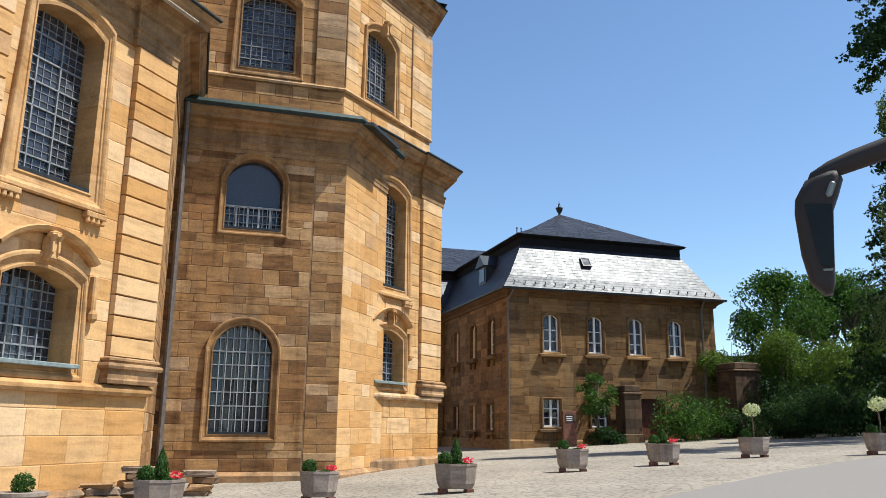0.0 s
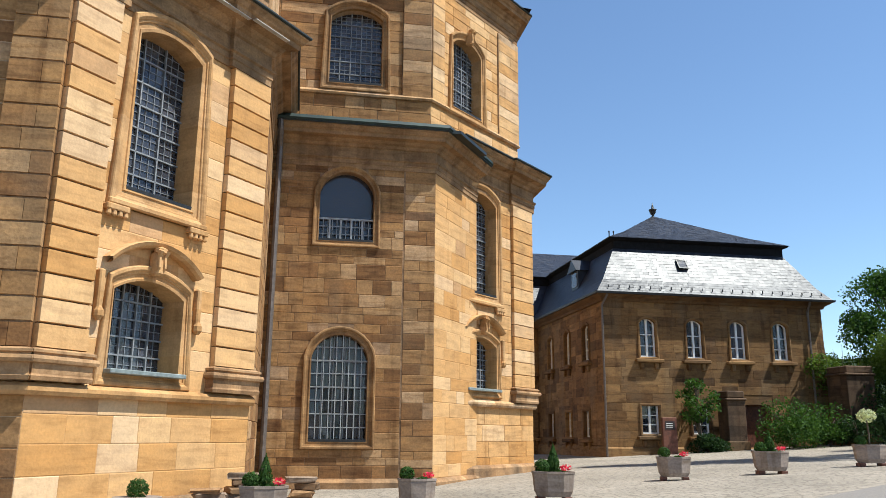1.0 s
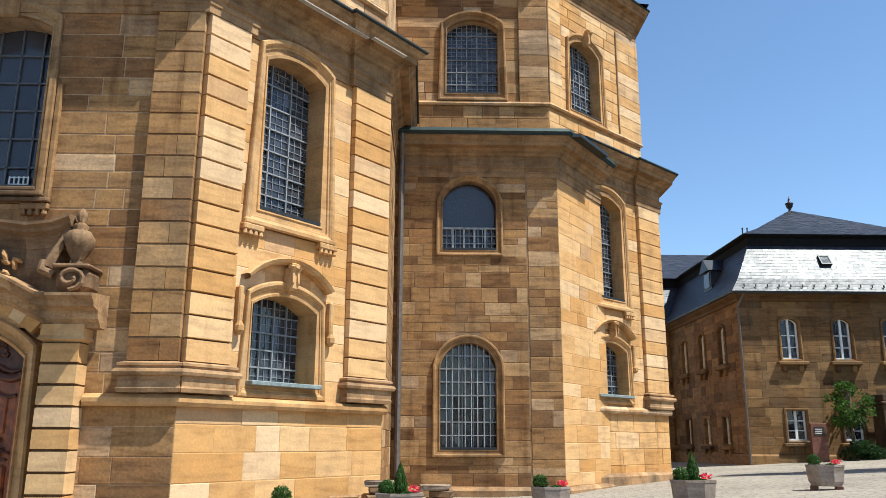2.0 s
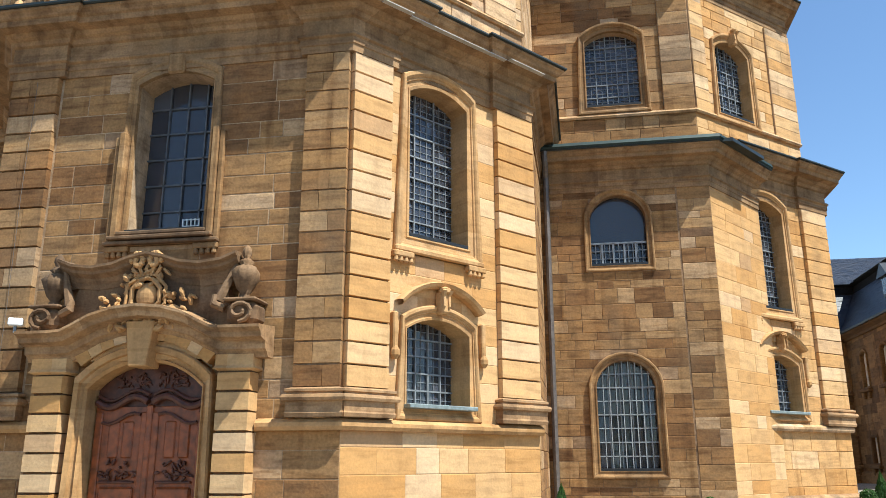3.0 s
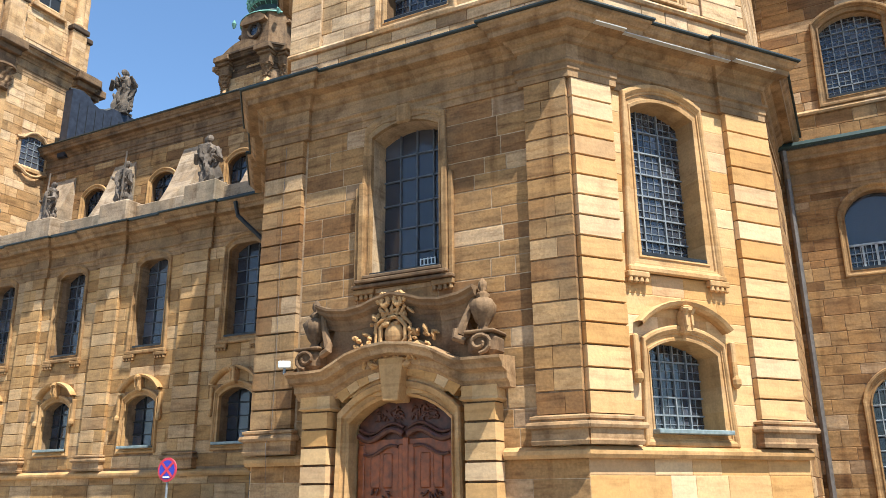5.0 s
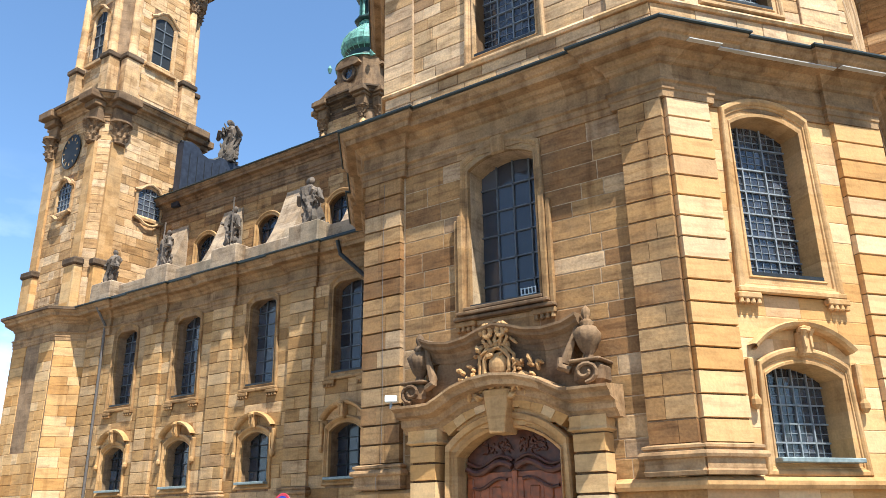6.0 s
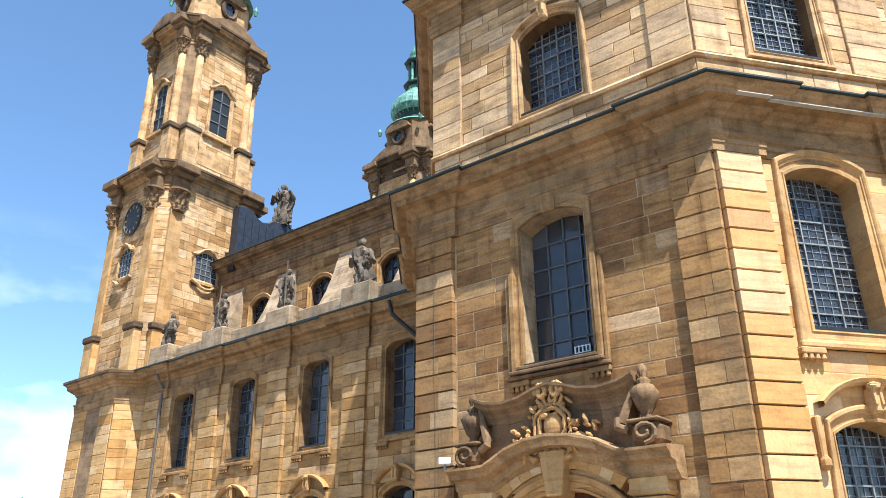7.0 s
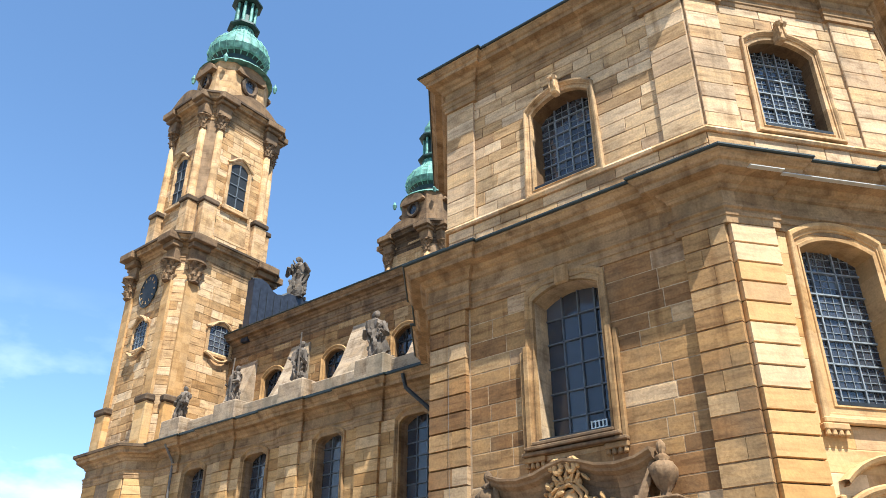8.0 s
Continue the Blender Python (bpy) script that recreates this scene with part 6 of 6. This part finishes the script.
def planter(x, y, w, turn, plants, label):
    z = ground_z(x, y)
    rr = random.Random(int(x * 10) + 50)
    p = thing("planter", label, "planter", pose(x, y, z, 0, 0, turn), "stone planters on the forecourt")
    h = 0.5
    for sx in (-1, 1):
        part("foot", boxes((sx * w * 0.28 - 0.09, sx * w * 0.28 + 0.09, -0.2, 0.2, -0.02, 0.1), bevel=0.01), RUST, p, "brick-red support block")
    bm = bmesh.new()
    w *= 0.9
    lathe(bm, [(w * 0.40, 0.1), (w * 0.47, 0.22), (w * 0.515, 0.1 + h), (w * 0.53, 0.11 + h), (w * 0.53, 0.16 + h), (w * 0.45, 0.16 + h), (w * 0.44, 0.06 + h)], 0, 0, 8, 0.72, math.pi / 8)
    part("trough", bm, GREYSTONE, p, "rough grey stone eight-sided trough")
    part("soil", lathe(bmesh.new(), [(w * 0.43, 0.4), (w * 0.43, 0.08 + h)], 0, 0, 8, 0.72, math.pi / 8), BARK, p, "dark soil")
    top = 0.1 + h
    if "ball" in plants:
        part("box_ball", hedge_ball(0.17, 900, LEAFBOX, "b", rr, 0.032), LEAFBOX, p, "clipped green box ball", Matrix.Translation((-w * 0.26, 0, top + 0.15)))
    if "cone" in plants:
        bm = hedge_ball(0.17, 900, LEAFBOX, "b", rr, 0.032)
        for v in bm.verts:
            v.co.z = v.co.z * 2.0
            f = 1 - max(0, v.co.z + 0.2) * 1.45
            v.co.x *= max(0.12, f)
            v.co.y *= max(0.12, f)
        part("box_cone", bm, LEAFBOX, p, "clipped green cone shrub", Matrix.Translation((0.02, 0.08, top + 0.32)))
    if "flower" in plants:
        part("leaves", hedge_ball(0.15, 220, LEAFBOX, "b", rr, 0.04, 0.4), LEAFBOX, p, "low green leaves", Matrix.Translation((w * 0.16, -0.05, top + 0.03)))
        part("blossoms", hedge_ball(0.13, 60, PETAL, "b", rr, 0.04, 0.5), PETAL, p, "red geranium blossoms", Matrix.Translation((w * 0.3, -0.04, top + 0.14)))
    if "tree" in plants:
        part("stem", tube(bmesh.new(), [(0, 0, top - 0.05), (0.02, 0, top + 0.4), (0, 0, top + 0.8)], 0.025, 6), BARK, p, "thin stem")
        part("crown", hedge_ball(0.27, 300, LEAFPALE, "b", rr, 0.055, 0.8), LEAFPALE, p, "round pale silvery crown", Matrix.Translation((0, 0, top + 0.95)))
    return p


planter(-0.55, 17.0, 1.1, 5, ("ball", "cone", "flower"), "stone trough planter with box ball, cone and geraniums")
planter(2.85, 19.0, 1.0, 0, ("ball", "flower"), "stone trough planter with box ball and red geraniums")
planter(5.95, 18.4, 1.1, -8, ("ball", "cone", "flower"), "stone trough planter with box ball, cone and geraniums")
planter(10.9, 22.4, 1.1, -20, ("ball", "flower"), "stone trough planter with box ball and red geraniums")
planter(14.0, 22.4, 1.15, -15, ("ball", "cone", "flower"), "stone trough planter with small cone shrub and flowers")
planter(20.7, 20.6, 1.1, -20, ("ball", "tree"), "stone trough planter with a pale round standard tree")
planter(17.9, 23.1, 1.1, -20, ("ball", "tree"), "stone trough planter with a pale round standard tree")


def flowerpot(x, y):
    rr = random.Random(4)
    p = thing("flower_pot", "round grey stone pot with a clipped box ball", "flower pot", pose(x, y, ground_z(x, y)))
    part("pot", lathe(bmesh.new(), [(0.3, 0), (0.36, 0.05), (0.4, 0.35), (0.46, 0.4), (0.46, 0.46), (0.38, 0.46)], 0, 0, 18), GREYSTONE, p, "grey stone bowl")
    part("box_ball", hedge_ball(0.2, 1000, LEAFBOX, "b", rr, 0.032), LEAFBOX, p, "clipped green box ball", Matrix.Translation((0, 0, 0.6)))


flowerpot(-2.95, 17.0)


def stone_stack(x, y, n, seed):
    rr = random.Random(seed)
    p = thing("stone_stack", "loose stack of flat weathered sandstone slabs", "stone stack", pose(x, y, ground_z(x, y)), "stone stacks by the wall")
    z = -0.02
    for k in range(n):
        h = rr.uniform(0.1, 0.2)
        w, d = rr.uniform(0.24, 0.4), rr.uniform(0.18, 0.3)
        bm = boxes((-w, w, -d, d, z, z + h), bevel=0.035)
        for v in bm.verts:
            v.co += Vector((rr.uniform(-0.05, 0.05), rr.uniform(-0.04, 0.04), rr.uniform(-0.018, 0.018)))
        part("slab", bm, (WEATHERED, STAINED, DARKSTONE)[(k + seed) % 3], p, "", Matrix.Translation((rr.uniform(-0.16, 0.16), rr.uniform(-0.06, 0.06), 0)) @ Matrix.Rotation(rr.uniform(-0.4, 0.4), 4, "Z"))
        z += h


stone_stack(-1.78, 18.6, 4, 1)
stone_stack(-1.22, 19.8, 5, 2)
stone_stack(0.32, 21.4, 4, 3)


def info_stele():
    z = ground_z(20.3, 42)
    p = thing("info_pillar", "dark rusty steel information pillar before the house", "sign", pose(20.1, 41.6, z))
    part("panel", boxes((-0.42, 0.42, -0.1, 0.1, 0, 1.95), bevel=0.02), RUST, p, "rust-brown steel slab")
    part("notice", boxes((-0.28, 0.28, -0.115, -0.1, 1.3, 1.75)), BLACK, p, "dark notice board")
    for k in range(3):
        part("text_bar", boxes((-0.22, 0.15, -0.12, -0.114, 1.42 + 0.1 * k, 1.45 + 0.1 * k)), WHITE, p)


info_stele()


def gate_pier(x, y, w, h, label):
    z = ground_z(x, y)
    p = thing("gate_pier", label, "gate pier", pose(x, y, z), "gate piers")
    part("shaft", boxes((-w / 2, w / 2, -w / 2, w / 2, -0.2, h - 0.6), bevel=0.03), SOOT, p, "brown sandstone pier")
    part("base", boxes((-w / 2 - 0.1, w / 2 + 0.1, -w / 2 - 0.1, w / 2 + 0.1, -0.2, 0.5), bevel=0.04), UMBER_OB, p)
    part("cap", boxes((-w / 2 - 0.08, w / 2 + 0.08, -w / 2 - 0.08, w / 2 + 0.08, h - 0.6, h - 0.45), (-w / 2 + 0.02, w / 2 - 0.02, -w / 2 + 0.02, w / 2 - 0.02, h - 0.45, h - 0.05), bevel=0.05), SOOT, p, "weathered moulded cap")


gate_pier(24.1, 42.0, 1.1, 3.3, "rounded brown sandstone entrance pier")
gate_pier(31.0, 41.0, 1.75, 4.35, "square brown sandstone gate pier by the trees")


def no_stopping_sign(x, y):
    z = ground_z(x, y)
    p = thing("road_sign", "round red and blue no-stopping road sign on a post", "road sign", pose(x, y, z, 0, 0, 6))
    part("post", lathe(bmesh.new(), [(0.03, -0.1), (0.03, 2.55)], 0, 0.03, 10), IRON, p, "grey metal post")
    d = Matrix.Translation((0, 0, 2.3)) @ Matrix.Rotation(math.pi / 2, 4, "X")
    s = part("disc", lathe(bmesh.new(), [(0.285, 0), (0.295, 0.01), (0.285, 0.02)], 0, 0, 32), RED, p, "red sign rim", d)
    part("face", lathe(bmesh.new(), [(0.23, 0.018), (0.23, 0.026)], 0, 0, 32), BLUE, s, "blue sign face")
    for a in (45, -45):
        part("stroke", boxes((-0.23, 0.23, -0.03, 0.03, 0.026, 0.032 + (a > 0) * 0.003)), RED, s, "", Matrix.Rotation(math.radians(a), 4, "Z"))
    part("plate", boxes((-0.1, 0.1, -0.19, -0.16, 0.03, 0.04)), WHITE, s, "small white arrow bar")


no_stopping_sign(-15.5, 15.2)


def floodlight():
    p = thing("floodlight", "small white floodlight on the portal cornice", "floodlight", pose(-12.45, 15.75, 4.62, 0, 0, 30))
    part("housing", boxes((-0.15, 0.15, -0.1, 0.1, 0.05, 0.22), bevel=0.02), WHITE, p, "white lamp housing")
    part("bracket", boxes((-0.03, 0.03, -0.03, 0.03, -0.1, 0.06)), IRON, p)


floodlight()


def mirror_arm():
    """Dark coach mirror on its curved arm at the edge of the forecourt."""
    p = thing("coach_mirror", "dark coach wing mirror hanging from a curved arm", "mirror")
    c, right, away = Vector((4.089, 4.394)), Vector((0.735, -0.678)), Vector((0.678, 0.735))

    def at(a, z, d=0.0):
        q = c + right * a + away * d
        return (q.x, q.y, z)
    arm = [at(-0.06, 3.36), at(0.0, 3.45), at(0.1, 3.5), at(0.25, 3.55), at(0.5, 3.62), at(1.0, 3.72), at(1.5, 3.6), at(1.7, 3.2), at(1.72, 1.5), at(1.72, -0.05)]
    part("arm", tube(bmesh.new(), arm, [0.03, 0.055, 0.065, 0.075, 0.08, 0.08, 0.08, 0.08, 0.08, 0.08], 12), BLACK, p, "curved dark arm", None, True)
    rows = [(-0.02, 0.04, 2.62), (-0.1, 0.06, 2.7), (-0.14, 0.07, 2.9), (-0.16, 0.09, 3.2), (-0.15, 0.13, 3.3), (-0.08, 0.17, 3.42), (0.06, 0.14, 3.46)]
    bm = bmesh.new()
    rings = []
    for x0, x1, z in rows:
        ring_v = []
        for k in range(14):
            a = 2 * math.pi * k / 14
            ring_v.append(bm.verts.new(at((x0 + x1) / 2 + (x1 - x0) / 2 * math.copysign(abs(math.cos(a)) ** 0.6, math.cos(a)), z, 0.11 * math.copysign(abs(math.sin(a)) ** 0.6, math.sin(a)))))
        rings.append(ring_v)
    for a, b in zip(rings, rings[1:]):
        for k in range(14):
            bm.faces.new((a[k], a[(k + 1) % 14], b[(k + 1) % 14], b[k]))
    bm.faces.new(list(reversed(rings[0])))
    bm.faces.new(rings[-1])
    bmesh.ops.recalc_face_normals(bm, faces=bm.faces)
    h = part("housing", bm, BLACK, p, "dark tapered mirror housing", None, True)
    bm = bmesh.new()
    vs = [bm.verts.new(at(x, z, d)) for d in (-0.125, -0.118) for x, z in ((-0.02, 2.8), (0.06, 2.78), (0.085, 3.22), (-0.09, 3.24))]
    for q in ((0, 1, 2, 3), (7, 6, 5, 4), (0, 4, 5, 1), (1, 5, 6, 2), (2, 6, 7, 3), (3, 7, 4, 0)):
        bm.faces.new([vs[k] for k in q])
    part("mirror_glass", bm, MIRRORDARK, h, "dark mirror glass")
    part("lamp_lens", boxes((-0.022, 0.022, -0.012, 0.012, -0.06, 0.06), bevel=0.015), SILL, h, "pale lamp lens", Matrix.Translation(at(0.085, 3.33, -0.115)) @ Matrix.Rotation(math.atan2(right.y, right.x), 4, "Z") @ Matrix.Rotation(0.4, 4, "Y"))
    part("trim_strip", boxes((-0.03, 0.03, -0.008, 0.008, -0.008, 0.008), bevel=0.004), SILL, h, "thin pale strip", Matrix.Translation(at(0.02, 2.77, -0.105)) @ Matrix.Rotation(math.atan2(right.y, right.x), 4, "Z"))


mirror_arm()


# ---- trees ----
def leaf_cloud(bm, centre, rad, n, rr, size, squash=0.8):
    for _ in range(n):
        d = Vector((rr.gauss(0, 1), rr.gauss(0, 1), rr.gauss(0, 1))).normalized() * rad * rr.uniform(0.45, 1.05)
        d.z *= squash
        q = centre + d
        t = Vector((rr.gauss(0, 1), rr.gauss(0, 1), rr.gauss(0, 1))).normalized()
        u = t.cross(Vector((rr.gauss(0, 1), rr.gauss(0, 1), rr.gauss(0, 1)))).normalized()
        s = size * rr.uniform(0.6, 1.3)
        bm.faces.new([bm.verts.new(q + p) for p in (-t * s * 0.5, u * s * 0.35, t * s * 0.6, -u * s * 0.35)])


def tree(x, y, h, spread, seed, label, leaves=9000, size=0.35, mat=None, base=0.25):
    rr = random.Random(seed)
    z = ground_z(x, y)
    t = thing("tree", label, "tree", pose(x, y, z - 0.1), "trees behind the forecourt")
    bm = tube(bmesh.new(), [(0, 0, 0), (0.1, 0.05, h * 0.3), (-0.1, 0.1, h * 0.6), (0, 0, h * 0.9)], [h * 0.03, h * 0.024, h * 0.016, 0.03], 8)
    part("trunk", bm, BARK, t, "brown tapering trunk")
    crown = bmesh.new()
    lumps = 26
    for k in range(lumps):
        f = rr.uniform(base, 0.97)
        a = rr.uniform(0, 6.28)
        wide = spread * math.sin(math.pi * min(0.98, (f - base) / (1.02 - base) * 0.85 + 0.15)) * rr.uniform(0.35, 0.9)
        c = Vector((wide * math.cos(a), wide * math.sin(a), h * f))
        part("limb", tube(bmesh.new(), [(0, 0, h * max(0.1, f - 0.22)), c * 0.6 + Vector((0, 0, h * (f - 0.08) * 0.4)), c], [h * 0.008, h * 0.006, 0.02], 5), BARK, t)
        leaf_cloud(crown, c, spread * rr.uniform(0.22, 0.4), leaves // lumps, rr, size)
    tagged(part("crown", crown, mat or LEAF, t, "uneven leafy green crown"), kind="stuff")


def conifer(x, y, h, spread, seed, label, low=0.08):
    rr = random.Random(seed)
    t = thing("conifer", label, "tree", pose(x, y, ground_z(x, y) - 0.1), "trees behind the forecourt")
    part("trunk", tube(bmesh.new(), [(0, 0, 0), (0, 0, h * 0.5), (0, 0, h)], [0.35, 0.2, 0.03], 8), BARK, t, "straight dark trunk")
    crown = bmesh.new()
    for k in range(170):
        f = rr.uniform(low, 0.98)
        a = rr.uniform(0, 6.28)
        ln = spread * (1.05 - f) * rr.uniform(0.7, 1.1) + 0.25
        for j in range(5):
            q = Vector((ln * (j + 1) / 5 * math.cos(a), ln * (j + 1) / 5 * math.sin(a), h * f - 0.25 * ln * ((j + 1) / 5) ** 2))
            leaf_cloud(crown, q, 0.42, 34, rr, 0.19, 0.5)
    tagged(part("crown", crown, LEAFDARK, t, "dark drooping needle branches"), kind="stuff")


conifer(28.9, 25.1, 33, 4.4, 1, "tall dark spruce beside the forecourt", 0.5)


def birch(x, y, h, spread, seed, label):
    """A weeping birch: limbs that arch over, with strands of small leaves hanging from them."""
    rr = random.Random(seed)
    t = thing("birch", label, "tree", pose(x, y, ground_z(x, y) - 0.1), "trees behind the forecourt")
    part("trunk", tube(bmesh.new(), [(0, 0, 0), (0.2, 0.1, h * 0.5), (0, 0, h * 0.95)], [0.24, 0.15, 0.03], 8), WHITE, t, "pale birch trunk")
    crown = bmesh.new()
    for k in range(34):
        f, a = rr.uniform(0.35, 0.97), rr.uniform(0, 6.28)
        ln = spread * (1.15 - f) * rr.uniform(0.6, 1.2) + 0.4
        tip = Vector((ln * math.cos(a), ln * math.sin(a), h * f))
        part("limb", tube(bmesh.new(), [(0, 0, h * (f - 0.1)), tip * 0.6 + Vector((0, 0, h * f * 0.42)), tip], [0.05, 0.035, 0.012], 5), BARK, t)
        for j in range(9):
            q = Vector((0, 0, h * f)).lerp(tip, rr.uniform(0.35, 1.0)) + Vector((rr.gauss(0, 0.25), rr.gauss(0, 0.25), 0))
            drop = rr.uniform(1.2, 3.2)
            for i in range(14):
                leaf_cloud(crown, q - Vector((rr.gauss(0, 0.05), rr.gauss(0, 0.05), drop * i / 14)), 0.13, 5, rr, 0.12, 1.2)
    tagged(part("crown", crown, LEAFBIRCH, t, "hanging strands of small grey-green leaves"), kind="stuff")


birch(30.3, 26.6, 17.0, 3.0, 51, "pale weeping birch below the spruce")
conifer(33.5, 30.0, 17, 4.0, 2, "tall dark conifer behind the spruce")
tree(36.2, 43.6, 10.2, 3.7, 3, "open green broadleaf tree with gaps in its crown", 15000, 0.17, LEAF, 0.42)
tree(43.0, 44.0, 10.5, 4.2, 4, "large green broadleaf tree", 20000, 0.18)
tree(42.5, 38.0, 9.0, 4.4, 5, "bushy green broadleaf tree", 18000, 0.17, LEAF, 0.35)
tree(43.0, 34.5, 8.5, 3.2, 6, "low dark green broadleaf tree", 14000, 0.16, LEAFDARK, 0.15)
tree(50.0, 54.0, 13, 4.6, 7, "large green broadleaf tree", 12000, 0.3)
tree(-64.5, 29.3, 9.6, 3.6, 8, "distant green tree beyond the church", 9000, 0.3)
pole = thing("flagpole", "thin pale metal pole beyond the tower", "pole", pose(-49.5, 22.9, ground_z(-49.5, 22.9)))
part("shaft", lathe(bmesh.new(), [(0.06, -0.2), (0.05, 3), (0.035, 6.6)], 0, 0, 8), SILL, pole, "tapering metal pole")
part("tip", lathe(bmesh.new(), [(0.02, 6.55), (0.07, 6.62), (0.02, 6.72)], 0, 0, 8), SILL, pole)


def bush(x, y, r, n, seed, label, mat=LEAF, size=0.13, tall=0.7):
    rr = random.Random(seed)
    b = thing("bush", label, "bush", pose(x, y, ground_z(x, y) - 0.05), "bushes before the house")
    for k in range(7):
        a = rr.uniform(0, 6.28)
        part("twig", tube(bmesh.new(), [(0, 0, 0), (0.3 * r * math.cos(a), 0.3 * r * math.sin(a), r * 0.7), (0.6 * r * math.cos(a), 0.6 * r * math.sin(a), r * 1.3 * tall)], [0.04, 0.025, 0.01], 5), BARK, b)
    bm = bmesh.new()
    for k in range(9):
        a, q = rr.uniform(0, 6.28), rr.uniform(0.1, 0.75) * r
        leaf_cloud(bm, Vector((q * math.cos(a), q * math.sin(a), r * rr.uniform(0.35, 1.15) * tall)), r * rr.uniform(0.35, 0.6), n // 9, rr, size, 0.8)
    tagged(part("foliage", bm, mat, b, "loose green leaves"), kind="stuff")


bush(26.6, 40.2, 2.3, 5000, 1, "large loose green shrub before the entrance")
bush(28.6, 40.0, 1.7, 3000, 2, "green shrub beside the entrance")
bush(29.8, 39.2, 1.4, 2500, 3, "dark green shrub by the pier", LEAFDARK)
# leaf colour darkened in place of the shade from the trees above
for bx, by, br, seed in ((30.0, 35.6, 2.0, 31), (32.2, 34.6, 2.3, 32), (34.5, 32.6, 2.1, 33), (36.6, 30.4, 2.3, 34), (38.9, 28.2, 2.0, 35)):
    bush(bx, by, br, 9000, seed, "dense green shrub along the forecourt edge, darkened as shade", LEAFDARK, 0.13, 0.7)
# lighter leaf colour paints in the sun on the taller shrubs
for bx, by, br, seed in ((31.6, 42.8, 2.3, 41), (33.9, 40.6, 2.5, 42), (36.0, 38.4, 2.5, 43), (38.2, 35.6, 2.5, 44), (40.0, 32.6, 2.4, 45)):
    bush(bx, by, br, 11000, seed, "sunlit yellow-green shrub before the dark trees", LEAFSUN, 0.14, 1.9)
bush(22.3, 41.6, 1.0, 2200, 4, "low clipped green shrub along the wall", LEAFDARK)
tree(21.9, 41.7, 4.1, 1.3, 21, "thin young tree before the house", 1600, 0.16, LEAF, 0.45)


def hedge_bank():
    rr = random.Random(12)
    bm = bmesh.new()
    for k in range(150):
        f = k / 149
        c = Vector((31.5 + 22 * f + rr.uniform(-1, 1), 40 - 11 * f + rr.uniform(-1.5, 1.5), 0))
        c.z = ground_z(c.x, c.y) + rr.uniform(0.3, 2.4)
        leaf_cloud(bm, c, 1.5, 260, rr, 0.18)
    # hedge colour darkened in place of tree shade
    tagged(part("hedge", bm, LEAFDARK), "dense green hedge along the forecourt edge, darkened as shade", "hedge", kind="stuff")


hedge_bank()


def hills():
    m, n, l, p = material("wooded_hill")
    f = noise_node(n, l, 0.08, 6)
    l.new(ramp(n, l, f, [(0.35, (0.018, 0.032, 0.018)), (0.65, (0.045, 0.07, 0.03))]), p.inputs["Base Color"])
    p.inputs["Roughness"].default_value = 0.95
    bm = bmesh.new()
    low, top = [], []
    for k in range(181):
        a = 2 * math.pi * k / 180
        r = 700
        h = 24 + 9 * math.sin(a * 3 + 1) + 5 * math.sin(a * 7) + 2 * math.sin(a * 19) + 58 * math.exp(-((a - 0.88) / 0.3) ** 2)
        low.append(bm.verts.new((r * math.cos(a), r * math.sin(a), -30)))
        top.append(bm.verts.new(((r + 150) * math.cos(a), (r + 150) * math.sin(a), max(6, h))))
    for k in range(180):
        bm.faces.new((low[k], low[k + 1], top[k + 1], top[k]))
    tagged(part("backdrop", bm, m), "distant wooded hills on the horizon", "hills", kind="structure")


hills()

# ---- single stones of the walls, last ----
for args in PIECES:
    lay(*args)
